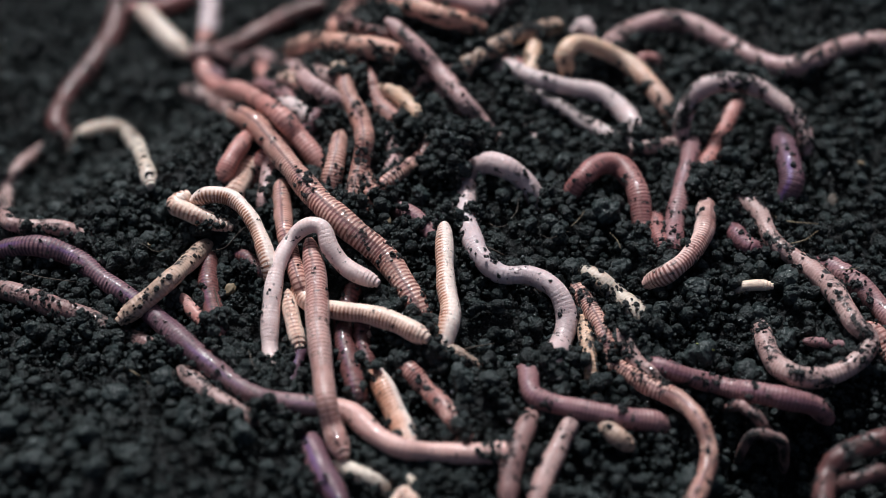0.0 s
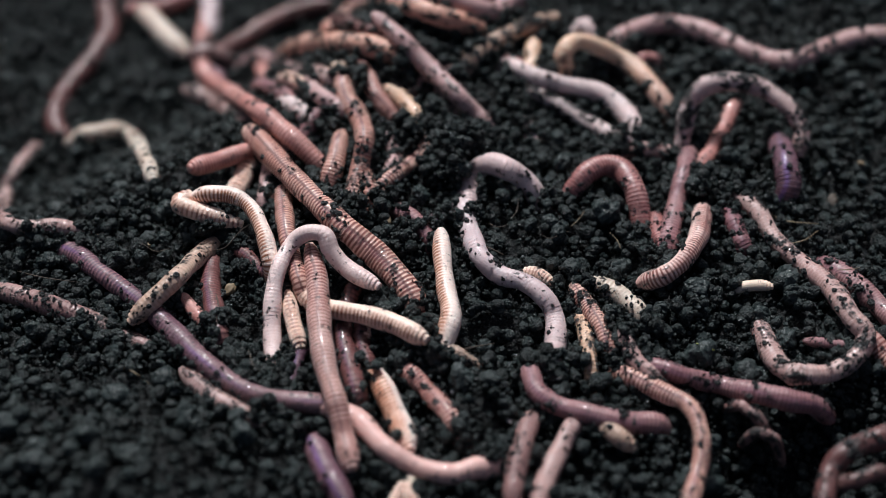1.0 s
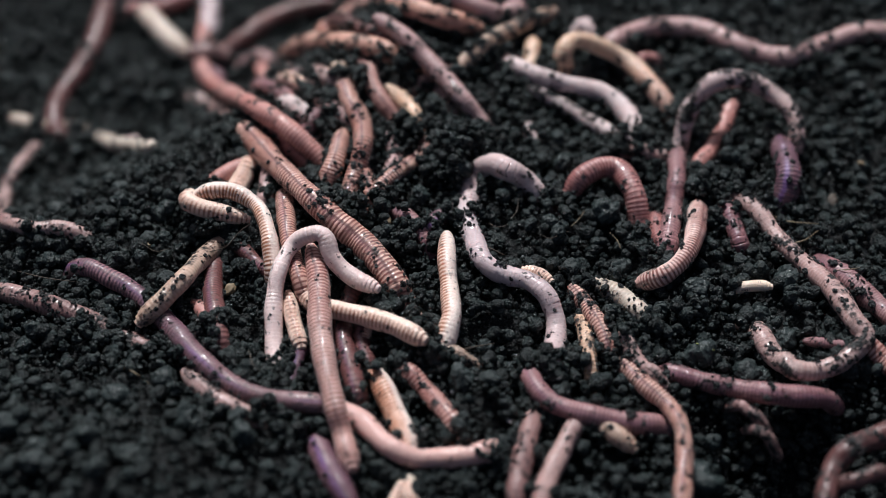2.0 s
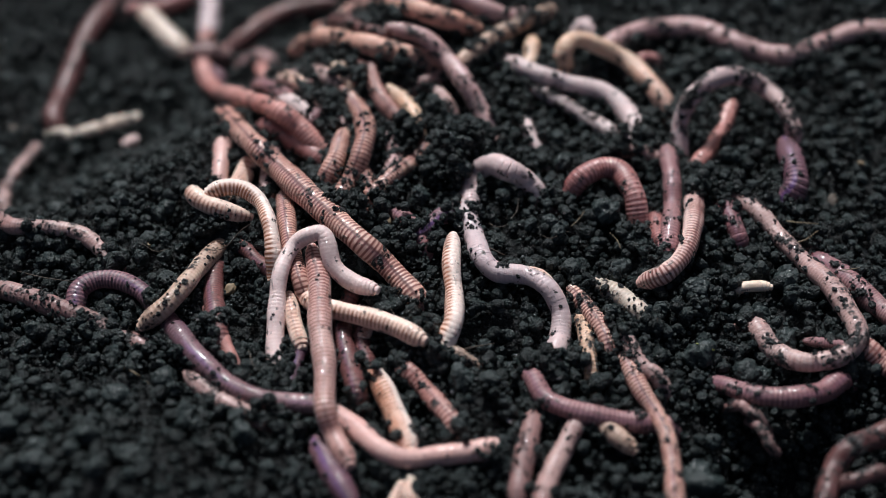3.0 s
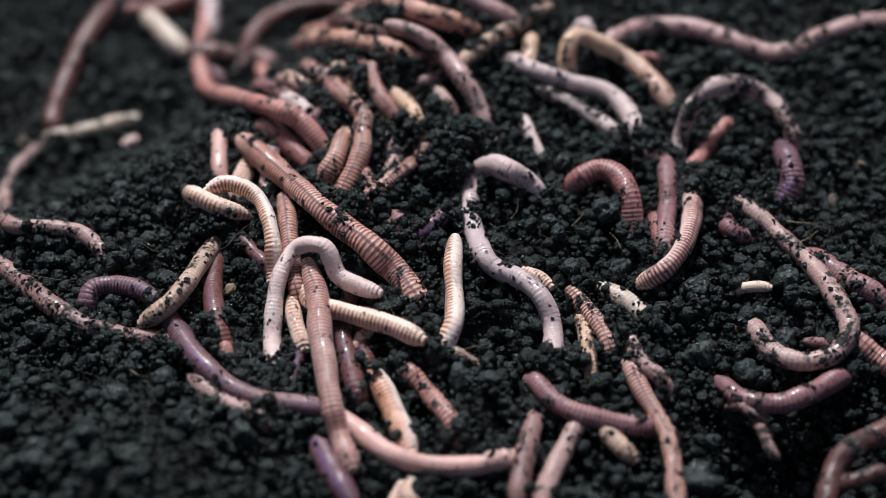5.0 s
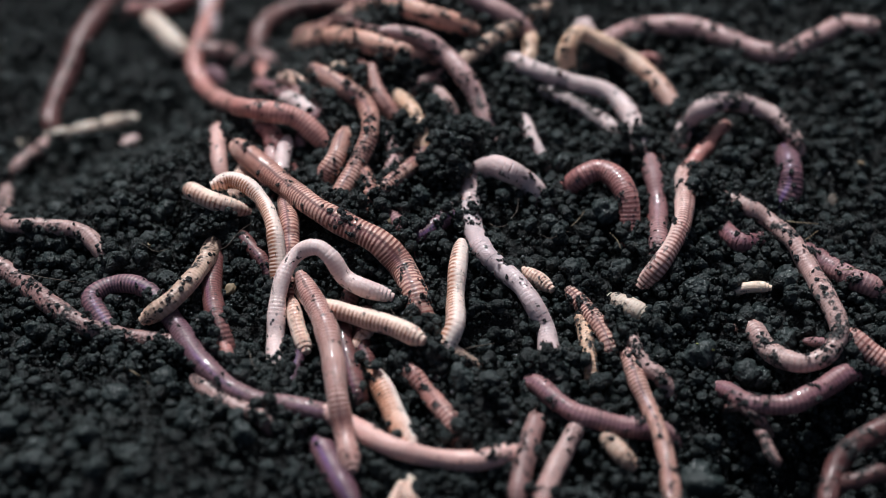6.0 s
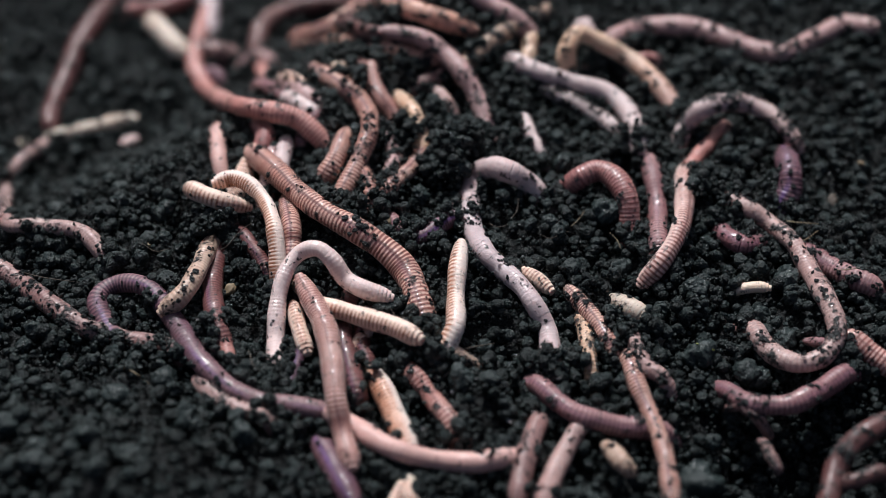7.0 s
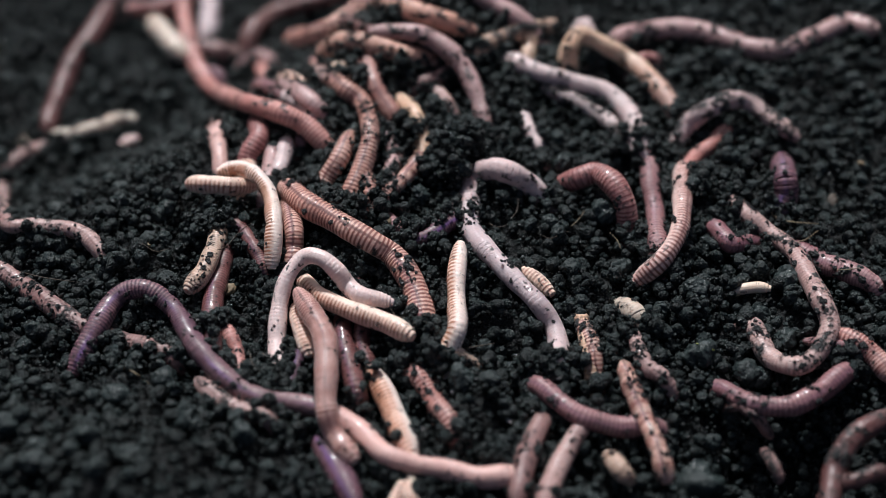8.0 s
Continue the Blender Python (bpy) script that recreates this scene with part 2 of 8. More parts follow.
def crumbs(name, count, low, high, level, label, seed, area, depth, beside=0):
    """Loose crumbs over the heap, joined; those that would stand in a worm are pressed under it."""
    rng = np.random.default_rng(seed)
    shapes = [crumb_shape(seed + i, level) for i in range(6)]
    plain = [crumb_shape(seed + i, 1) for i in range(6)]
    lines = np.array([s for s in SPINES if s[4] > .35])
    x = rng.uniform(area[0], area[1], count)
    y = rng.uniform(area[2], area[3], count)
    r = low + (high - low) * rng.random(count) ** 2.2
    heaped = np.zeros(count)
    for i in range(min(len(BURROWS) * 9, count // 8)):
        a, c, w = BURROWS[i % len(BURROWS)]
        x[i], y[i] = a + rng.normal(0, w * .75), c + rng.normal(0, w * .75)
        heaped[i] = rng.uniform(.2, 1.9)
    # crumbs shoved up along the worms' sides
    shoved = [s for s in SPINES if -.5 < s[4] < 2.4]
    for i in range(count - beside, count):
        a, c, z, w, up, _ = shoved[rng.integers(len(shoved))]
        turn, far = rng.uniform(0, 6.283), w * rng.uniform(.6, 1.4)
        x[i], y[i] = a + far * math.cos(turn), c + far * math.sin(turn)
        r[i] *= .8
        heaped[i] = rng.uniform(.2, 1) * max(.3, up + .45 * w)
    inside = np.abs(x) < 86 + (y + 60) * .24
    x, y, r, heaped = x[inside], y[inside], r[inside], heaped[inside]
    count = len(x)
    z = np.array([soil(a, b) + lumpy(a, b) for a, b in zip(x, y)]) + rng.uniform(-1.3, .9, count) * depth - r * .3 + heaped
    for s in range(0, count, 2000):
        e = slice(s, min(s + 2000, count))
        dx, dy = x[e, None] - lines[None, :, 0], y[e, None] - lines[None, :, 1]
        dz = z[e, None] - lines[None, :, 2]
        flat = np.sqrt(dx * dx + dy * dy)
        snug = np.clip(.5 + .13 * lines[None, :, 4] - .35 * lines[None, :, 5], .25, .92)
        reach = lines[None, :, 3] * snug + r[e, None] * .3
        hit = (flat < reach) & (dz > -reach) & (dz < 6)
        push = np.where(hit, dz + reach * np.sqrt(np.maximum(0, 1 - (flat / reach) ** 2)), 0).max(axis=1)
        z[e] -= np.minimum(push, 5)
    verts, tris, base = [], [], 0
    for i in range(count):
        pts, tri = (shapes if r[i] > .72 else plain)[i % 6]
        q = Euler(rng.uniform(0, 6.28, 3)).to_matrix()
        scale = r[i] * rng.uniform(.75, 1.2, 3)
        p = (pts * scale) @ np.array(q).T + (x[i], y[i], z[i])
        verts.append(p)
        tris.append(tri + base)
        base += len(p)
    verts, tris = np.concatenate(verts) * .001, np.concatenate(tris)
    me = bpy.data.meshes.new(name)
    me.vertices.add(len(verts))
    me.vertices.foreach_set("co", verts.ravel())
    me.loops.add(tris.size)
    me.loops.foreach_set("vertex_index", tris.ravel().astype(np.int32))
    me.polygons.add(len(tris))
    me.polygons.foreach_set("loop_start", np.arange(0, tris.size, 3, dtype=np.int32))
    me.polygons.foreach_set("use_smooth", np.ones(len(tris), dtype=bool))
    me.update()
    me.validate()
    me.materials.append(CRUMB)
    tagged(new(name, me), label, "soil", kind="stuff")


# ---- earthworms ----
MOVING = []  # (ring, rows) for the motions at the end
RINGS, SPECKS = {}, []


def ring_mesh(kind):
    """One ring of a worm's body, of radius 2 mm, with rounded shoulders and closed ends."""
    if kind not in RINGS:
        n, dip = 12, .004 if kind in SMOOTH else .014
        half = ((.0004, 1 - .7 * dip), (.0006, 1 - 1.5 * dip), (.00078, .962), (.00092, .75))
        outline = [(-z, .002 * r) for z, r in reversed(half)] + [(0, .002)] + [(z, .002 * r) for z, r in half]
        verts = [(r * math.sin(a), r * math.cos(a), z) for z, r in outline for a in (2 * math.pi * i / n for i in range(n))]
        faces = [(k * n + i, k * n + (i + 1) % n, (k + 1) * n + (i + 1) % n, (k + 1) * n + i) for k in range(len(outline) - 1) for i in range(n)]
        last = (len(outline) - 1) * n
        faces += [tuple(reversed(range(n))), tuple(range(last, last + n))]
        faces = [tuple(reversed(f)) for f in faces]
        RINGS[kind] = mesh_from("ring", verts, faces, SKIN[kind])
    return RINGS[kind]


def speck_mesh(i):
    if not SPECKS:
        for s in range(10):
            pts, tris, rng = [], [], random.Random(s)
            for k in range(1 if s < 3 else rng.randint(5, 13)):
                p, tri = crumb_shape(40 + s * 7 + k, 2 if k == 0 else 1)
                size = 1 if k == 0 else rng.uniform(.2, .75)
                at = np.array((0, 0, 0)) if k == 0 else np.array((rng.gauss(0, 1.35), rng.gauss(0, .3) - .25, rng.gauss(0, 1.35)))
                tris += [tuple(int(v) + len(pts) for v in t) for t in tri]
                pts += [tuple(q * .001) for q in p * (1, .65, 1) * size + at]
            SPECKS.append(mesh_from("soil_speck", pts, tris, SPECK))
    return SPECKS[i % 10]


def smooth_line(points, steps):
    """Points at even distances along a smooth curve through the given ones."""
    p = np.array([points[0]] + list(points) + [points[-1]], dtype=float)
    p[0], p[-1] = 2 * p[1] - p[2], 2 * p[-2] - p[-3]
    out = []
    for i in range(1, len(p) - 2):
        for u in np.linspace(0, 1, 24, endpoint=False):
            a, b, c, d = p[i - 1:i + 3]
            out.append(.5 * (2 * b + (c - a) * u + (2 * a - 5 * b + 4 * c - d) * u * u + (3 * b - a - 3 * c + d) * u ** 3))
    out.append(p[-2])
    out = np.array(out)
    gone = np.concatenate([[0], np.cumsum(np.linalg.norm(np.diff(out, axis=0), axis=1))])
    want = np.linspace(0, gone[-1], steps)
    return np.stack([np.interp(want, gone, out[:, k]) for k in range(3)], axis=1), gone[-1]


SPINE = {}


def lies(t, *points):
    """How the next worm lies at t seconds: points along its body from end to end: x, y and the height over the soil, in millimetres."""
    SPINE[t] = points


def earthworm(kind, radius, dirt, roll, label, flush=(0, 0, 0)):
    """A worm of rings along the lines that lies() has named. flush: how dusky pink it is at the tail, the middle and the head."""
    spine = dict(SPINE)
    SPINE.clear()
    rng = random.Random(round(radius * 1000) + len(SPINES))
    lines = {t: [(x, y, soil(x, y) + up) for x, y, up in pts] for t, pts in spine.items()}
    holes = [(x, y) for p in lines.values() for x, y, z in (p[0], p[-1]) if z - soil(x, y) < -1]
    longest = max(smooth_line(p, 40)[1] for p in lines.values())
    for t, p in lines.items():
        # what no longer shows has gone on into the soil
        spare = longest - smooth_line(p, 40)[1]
        deep = [k for k in (0, -1) if p[k][2] - soil(*p[k][:2]) < -1]
        for k in deep if spare > 1 else ():
            end, before = Vector(p[k][:2]), Vector(p[1 if k == 0 else -2][:2])
            far = end + (end - before).normalized() * spare / len(deep) * .9
            lines[t] = [(*far, soil(*far) - 9)] + lines[t] if k == 0 else lines[t] + [(*far, soil(*far) - 9)]
    pitch = min(.46 * radius, .8)
    count = max(5, round(max(smooth_line(p, 40)[1] for p in lines.values()) / pitch))
    paths = {t: smooth_line(p, count)[0] for t, p in lines.items()}
    first = paths[min(paths)]
    base = Vector((*first[count // 2][:2], soil(*first[count // 2][:2]))) * .001
    worm = tagged(new("earthworm"), label, "earthworm", "earthworms in the soil")
    worm.location = base
    stretch = max(smooth_line(p, 40)[1] for p in lines.values()) / count / .94
    seed = rng.random()
    for t in paths:
        for k in range(0, count, 2):
            x, y, z = paths[t][k]
            SPINES.append((x, y, z, radius, z - soil(x, y), dirt))
    BURROWS.extend((x, y, radius) for x, y in holes)

    def ring_pose(path, i):
        ahead = Vector(path[min(i + 1, count - 1)] - path[max(i - 1, 0)]).normalized()
        side = Vector((0, -.35, 1)).cross(ahead)
        side = side.normalized() if side.length > .05 else Vector((1, 0, 0))
        up = ahead.cross(side)
        turn = Matrix((side, up, ahead)).transposed().to_4x4() @ pose(0, 0, 0, 0, 0, roll)
        return Matrix.Translation(Vector(path[i]) * .001 - base) @ turn

    swell = [rng.uniform(0, 6.28) for _ in range(3)]
    for i in range(count):
        s = i * pitch
        near_end = min(s, (count - 1 - i) * pitch) + .32 * radius
        taper = math.sqrt(max(.05, 1 - (1 - min(1, near_end / ((3.0 if i * 2 < count else 2.2) * radius))) ** 2.4))
        wave = 1 + .08 * math.sin(s / radius * .31 + swell[0]) + .04 * math.sin(s / radius * 1.3 + swell[1])
        wide = radius / 2 * taper * wave * rng.uniform(.995, 1.005)
        ring = new("head" if i == count - 1 else "tail_tip" if i == 0 else "ring", ring_mesh(kind))
        if i in (0, count - 1):
            tagged(ring, "tapered tail end" if i == 0 else "blunt rounded head end")
        ring.parent = worm
        ring.scale = (wide, wide * .96, max(stretch, .3 * radius))
        ring.color = (s * .1, seed, dirt, 1 - float(np.interp(i / (count - 1), (0, .5, 1), flush)))
        rows = [(t, ring_pose(path, i)) for t, path in sorted(paths.items())]
        ring.location, ring.rotation_mode, ring.rotation_quaternion = rows[0][1].translation, "QUATERNION", rows[0][1].to_quaternion()
        if len(rows) > 1:
            MOVING.append((ring, rows))
        patch = .5 + .5 * math.sin(s / radius * .8 + swell[2])
        lift = first[i][2] - soil(*first[i][:2])
        low = max(0.0, 1 - abs(lift) / 1.3) * min(1, dirt * 3)
        lumps = rng.random() < .85 * dirt * (.2 + 1.6 * patch * patch) + .3 * low
        for _ in range(rng.choice((1, 1, 1, 2)) + (1 if low > .4 else 0) if lumps and lift > -1.5 else 0):
            a = rng.gauss(0, 1.0) - radians(roll)
            bit = new("soil_speck", speck_mesh(rng.randrange(10)))
            tagged(bit, "black soil crumb stuck to the skin")
            bit.parent = ring
            size = rng.choice((.13, .16, .2, .2, .25, .3, .36, .45) if dirt < .3 else (.16, .2, .25, .3, .36, .42, .5, .65)) * radius / 2
            out = .00198 + .00015 * rng.random()
            bit.location = (out * math.sin(a), out * math.cos(a), rng.uniform(-.0003, .0003))
            bit.rotation_euler = (0, 0, -a)
            bit.scale = (size / wide, size / wide * rng.uniform(.6, 1.1), size / ring.scale[2] * rng.uniform(.8, 1.4))


# middle lines of the worms, in millimetres
lies(0, (-28.1, -35.8, -2.8), (-28.8, -32.9, 0.1), (-30.2, -27, 0.825), (-30.3, -19.2, 1.9), (-29.4, -11.9, 4), (-27.3, -6.9, 6), (-24.3, -5.4, 7.5), (-21.5, -6.4, 7), (-20.1, -9.4, 5), (-17, -12.4, 4), (-12, -15.1, 3))
lies(1.5, (-28.5, -34.7, -2.8), (-28.9, -31.7, 0.1), (-29.7, -25.8, 0.825), (-30.1, -19.2, 1.9), (-29.3, -13.7, 4), (-27.2, -8.4, 6), (-24.2, -7.5, 7.5), (-21.1, -8.3, 7), (-19.8, -10.5, 5), (-16.5, -13.1, 4), (-11.8, -16.3, 3))
lies(3, (-27.5, -36.3, -2.8), (-28.1, -33.4, 0.1), (-29.3, -27.1, 0.825), (-29.3, -19.2, 1.9), (-28.8, -13.7, 4), (-26.7, -8.5, 6), (-23.6, -7.7, 7.5), (-21.1, -8.3, 7), (-19.5, -12.5, 5), (-16, -15, 4), (-11.9, -17, 3))
lies(3.5, (-27.5, -36.3, -2.8), (-28.1, -33.4, 0.1), (-29.3, -27.1, 0.825), (-29.3, -19.2, 1.9), (-28.8, -13.7, 4), (-26.7, -8.5, 6), (-23.6, -7.7, 7.5), (-21.1, -8.3, 7), (-19.5, -12.5, 5), (-16, -15, 4), (-11.9, -17, 3))
lies(4.5, (-27.6, -36.3, -2.8), (-28.3, -33.4, 0.1), (-30.1, -25.7, 0.825), (-29.9, -18.2, 1.9), (-28.9, -12.9, 4), (-26.7, -8.8, 6), (-23.6, -9.1, 7.5), (-21, -10, 7), (-19.3, -13.4, 5), (-16, -15.2, 4), (-12.1, -17.2, 3))
lies(6, (-28.7, -34.7, -2.8), (-28.9, -31.7, 0.1), (-29.4, -24.6, 0.825), (-29.2, -18.1, 1.9), (-28, -13.6, 4), (-25.6, -10.5, 6), (-22.5, -10.9, 7.5), (-19.9, -12.4, 7), (-17.5, -14.5, 5), (-14.4, -16.4, 4), (-9.4, -17.6, 1.4))
lies(6.5, (-28.7, -34.7, -2.8), (-28.9, -31.7, 0.1), (-29.4, -24.6, 0.825), (-29.2, -18.1, 1.9), (-28, -13.6, 4), (-25.6, -10.5, 6), (-22.5, -10.9, 7.5), (-19.9, -12.4, 7), (-17.5, -14.5, 5), (-14.4, -16.4, 4), (-9.4, -17.6, 1.4))
lies(8, (-28, -34.3, -2.8), (-28.4, -31.3, 0.1), (-29.2, -24.7, 0.825), (-28.7, -18.1, 1.9), (-27.3, -14.3, 4), (-24.5, -11.7, 6), (-21.4, -13, 7.5), (-18.7, -14.8, 7), (-16.9, -16.1, 5), (-14.3, -18.5, 4), (-9.4, -18.9, 1.4))
earthworm("palepink", 1.55, 0.15, 0, "smooth pale pink earthworm arching over the dark soil", flush=(0, 0, 0.25))
lies(0, (-24.1, -6.2, 4), (-22.5, -15.3, 4.5), (-21.6, -26.7, 5), (-20.5, -35.1, 5), (-19.5, -42.1, 5.5), (-18.3, -45.8, 4.2), (-16.6, -50, 2.6))
lies(1.5, (-23.8, -7.7, 4), (-22.2, -15.3, 4.5), (-21.2, -26.7, 5), (-19.8, -35.3, 5), (-17.7, -42, 5.5), (-16.2, -47.1, 4.2), (-14.8, -53.3, 2.6))
lies(3, (-23.6, -7.7, 4), (-22, -15.2, 4.5), (-21.2, -26.7, 5), (-20, -35.3, 5), (-19.7, -43, 5.5), (-18.2, -46.8, 4.2), (-15.5, -52.6, 2.6))
lies(3.5, (-23.6, -7.7, 4), (-22, -15.2, 4.5), (-21.2, -26.7, 5), (-20, -35.3, 5), (-19.7, -43, 5.5), (-18.2, -46.8, 4.2), (-15.5, -52.6, 2.6))
lies(4.5, (-23.7, -9.1, 4), (-22.1, -16.4, 4.5), (-21.7, -26.7, 5), (-20.3, -35.2, 5), (-19.2, -42.9, 5.5), (-17.8, -46.9, 4.2), (-15, -53.1, 2.6))
lies(6, (-25.3, -14.3, 4), (-23.5, -17.9, 4.5), (-20.4, -25.9, 5), (-18.6, -34.3, 5), (-17.7, -41.2, 5.5), (-16.6, -45.9, 4.2), (-15, -53.3, 2.6))
lies(6.5, (-25.3, -14.3, 4), (-23.5, -17.9, 4.5), (-20.4, -25.9, 5), (-18.6, -34.3, 5), (-17.7, -41.2, 5.5), (-16.6, -45.9, 4.2), (-15, -53.3, 2.6))
lies(8, (-25.5, -17.8, 4), (-22.9, -22.7, 4.5), (-20.3, -29, 5), (-19.7, -36.7, 5), (-19.5, -42.9, 5.5), (-18.1, -46.6, 4.2), (-14.9, -51.4, 2.6))
earthworm("blush", 1.98, 0.12, 0, "light pinkish-brown ringed earthworm lying across other worms")
lies(0, (-42.2, 37.4, 1.8), (-36.3, 27.9, 1.9), (-29.9, 16.2, 3.5), (-23.3, 4.1, 4), (-16.8, -3.4, 4), (-10.6, -8, 3), (-6.5, -14.9, 1.4), (-3.9, -19.8, 0.1), (-2.5, -22.5, -2.8))
lies(1.5, (-37.1, 26.0, 1.8), (-30.3, 13.8, 3.5), (-23.2, 2.6, 4), (-16.7, -5.5, 4), (-10.6, -9.5, 3), (-6.5, -14.9, 1.4), (-4.2, -18.9, 0.1), (-2.7, -21.5, -2.8))
lies(3, (-45.8, 46.6, 1.4), (-37.6, 23.7, 3), (-31.7, 15.4, 3.5), (-25.8, 6.6, 4), (-20.2, -0.4, 4), (-15.2, -6.8, 4), (-10.6, -9.5, 3), (-7.3, -13, 1.4), (-4.6, -16.5, 0.1), (-2.8, -18.9, -2.8))
lies(3.5, (-40.3, 28.6, 1.4), (-34.7, 20.8, 3), (-29.1, 12.2, 3.5), (-23.8, 3.3, 4), (-18.9, -2.3, 4), (-14.1, -7.8, 4), (-10.1, -10, 3), (-7.3, -13, 1.4), (-4.6, -16.5, 0.1), (-2.8, -18.9, -2.8))
lies(4.5, (-38.7, 26, 1.4), (-33.5, 19.2, 3), (-28.2, 11.1, 3.5), (-23.2, 2.6, 4), (-18.4, -3, 4), (-13.8, -8.4, 4), (-10.1, -10.4, 3), (-7.3, -13, 1.4), (-4.6, -16.5, 0.1), (-2.8, -18.9, -2.8))
lies(6, (-40.2, 24.1, 1.4), (-34.4, 16.7, 3), (-28.4, 8.6, 3.5), (-22.6, 0.9, 4), (-16.8, -2.9, 4), (-11.5, -5.8, 4), (-7.6, -9, 3), (-5.2, -15.4, 1.4), (-3.6, -20.4, 0.1), (-2.7, -23.3, -2.8))
lies(6.5, (-40.2, 24.1, 1.4), (-34.4, 16.7, 3), (-28.4, 8.6, 3.5), (-22.6, 0.9, 4), (-16.8, -2.9, 4), (-11.5, -5.8, 4), (-7.6, -9, 3), (-5.2, -15.4, 1.4), (-3.6, -20.4, 0.1), (-2.7, -23.3, -2.8))
lies(7, (-37.1, 22.5, 1.4), (-31.7, 14.2, 3), (-26.5, 6.6, 3.5), (-21.1, 0.2, 4), (-15.3, -4, 4), (-10.1, -7.3, 4), (-6.7, -10.7, 3), (-4.6, -16.7, 1.4), (-3.4, -21.1, 0.1), (-2.6, -24, -2.8))
lies(7.5, (-31.5, 13, 1.4), (-26.7, 6.7, 3), (-22, 1.4, 3.5), (-16.9, -2.2, 4), (-12.5, -5.4, 4), (-8.6, -7.6, 4), (-5.7, -12.8, 3), (-3.9, -17.5, 1.4), (-3.2, -21.9, 0.1), (-2.7, -24.9, -2.8))
lies(8, (-29.8, 11.6, 1.4), (-25.5, 3.9, 3), (-21.1, 0.2, 3.5), (-16.8, -3.8, 4), (-12.7, -6.4, 4), (-9.1, -7.8, 4), (-6.3, -12.2, 3), (-4.4, -17.4, 1.4), (-3.6, -22, 0.1), (-3.1, -25, -2.8))
earthworm("brown", 2.38, 0.48, 0, "brown-banded pink earthworm with moist skin burrowing into the dark soil")
lies(0, (-55.4, 113.1, 0.55), (-55.8, 98.5, 0.55), (-55.3, 85.7, 0), (-50.9, 75.7, 1.4), (-41.5, 49.6, 4), (-32.4, 29.4, 4.5), (-27.8, 24.1, 4), (-23.8, 19.2, 0.1), (-21.9, 16.9, -2.8))
lies(1.5, (-56.3, 113.1, 0.55), (-56.5, 95.9, 0.55), (-55.2, 84.4, 0.55), (-49.9, 73.5, 3), (-39.9, 37.3, 4), (-32.2, 26.1, 4.5), (-27, 21.5, 4), (-23.2, 18.6, 0.1), (-20.8, 16.8, -2.8))
lies(3, (-56.8, 113.2, 0.55), (-55.5, 98.5, 0.55), (-55.3, 85.7, 0), (-50.9, 72.8, 3), (-41.2, 46.6, 4), (-33, 30.8, 4.5), (-27.9, 26.9, 4), (-23.7, 23.3, 0.1), (-21.4, 21.3, -2.8))
lies(3.5, (-56.8, 113.2, 0.55), (-55.5, 98.5, 0.55), (-55.3, 85.7, 0), (-50.9, 72.8, 3), (-41.2, 46.6, 4), (-33, 30.8, 4.5), (-27.9, 26.9, 4), (-23.7, 23.3, 0.1), (-21.4, 21.3, -2.8))
lies(4.5, (-57.6, 113.3, 0.55), (-56, 95.9, 0.55), (-55.3, 84.9, 0), (-51.9, 73.2, 3), (-41.2, 47, 4), (-32.5, 31.4, 4.5), (-27.4, 27.5, 4), (-23.3, 23.5, 0.1), (-21.2, 21.4, -2.8))
lies(6, (-54.5, 113, 0.55), (-57, 92.8, 0.55), (-57.1, 84.4, 0.55), (-52.2, 72.3, 3), (-41.5, 36.4, 4), (-33.5, 29.8, 4.5), (-28, 28.4, 4), (-22.5, 24.9, 0.1), (-20, 23.3, -2.8))
lies(6.5, (-54.5, 113, 0.55), (-57, 92.8, 0.55), (-57.1, 84.4, 0.55), (-52.2, 72.3, 3), (-41.5, 36.4, 4), (-33.5, 29.8, 4.5), (-28, 28.4, 4), (-22.5, 24.9, 0.1), (-20, 23.3, -2.8))
lies(8, (-63.5, 113.7, 0.55), (-59.3, 93, 0.55), (-56.2, 84.4, 0.55), (-51.2, 72.9, 3), (-40.1, 38.4, 4), (-32.4, 29.8, 4.5), (-26.8, 27.3, 4), (-22.1, 23.4, 0.1), (-19.8, 21.5, -2.8))
earthworm("rose", 1.95, 0.15, 10, "rose-pink shiny smooth earthworm lying across other worms")
lies(0, (-57, 116.2, 0.55), (-55.7, 106.8, 0.55), (-55.5, 98.5, 0.1), (-55.4, 95.5, -2.8))
earthworm("lilac", 2.30, 0.1, 0, "whitish lilac slimy earthworm burrowing into the dark soil")
lies(0, (-78, 114.5, 0.715), (-78, 98.8, 0.715), (-81.4, 85.6, 0.715), (-85.4, 76.4, 0.715), (-86.2, 66.1, 0.715), (-84.5, 62.9, 0.1), (-83.1, 60.3, -2.8))
lies(1.5, (-82.5, 114.8, 0.715), (-79.7, 97.8, 0.715), (-82.8, 85.8, 0.715), (-86.7, 76.8, 0.715), (-86.8, 66.2, 0.715), (-84.4, 62.3, 0.1), (-82.8, 59.7, -2.8))
lies(3, (-78, 114.5, 0.715), (-82.4, 98.9, 0.715), (-84.8, 90.3, 0.715), (-86.4, 78.6, 0.715), (-87, 67.8, 0.715), (-86, 64.3, 0.1), (-85.2, 61.4, -2.8))
lies(3.5, (-78, 114.5, 0.715), (-82.4, 98.9, 0.715), (-84.8, 90.3, 0.715), (-86.4, 78.6, 0.715), (-87, 67.8, 0.715), (-86, 64.3, 0.1), (-85.2, 61.4, -2.8))
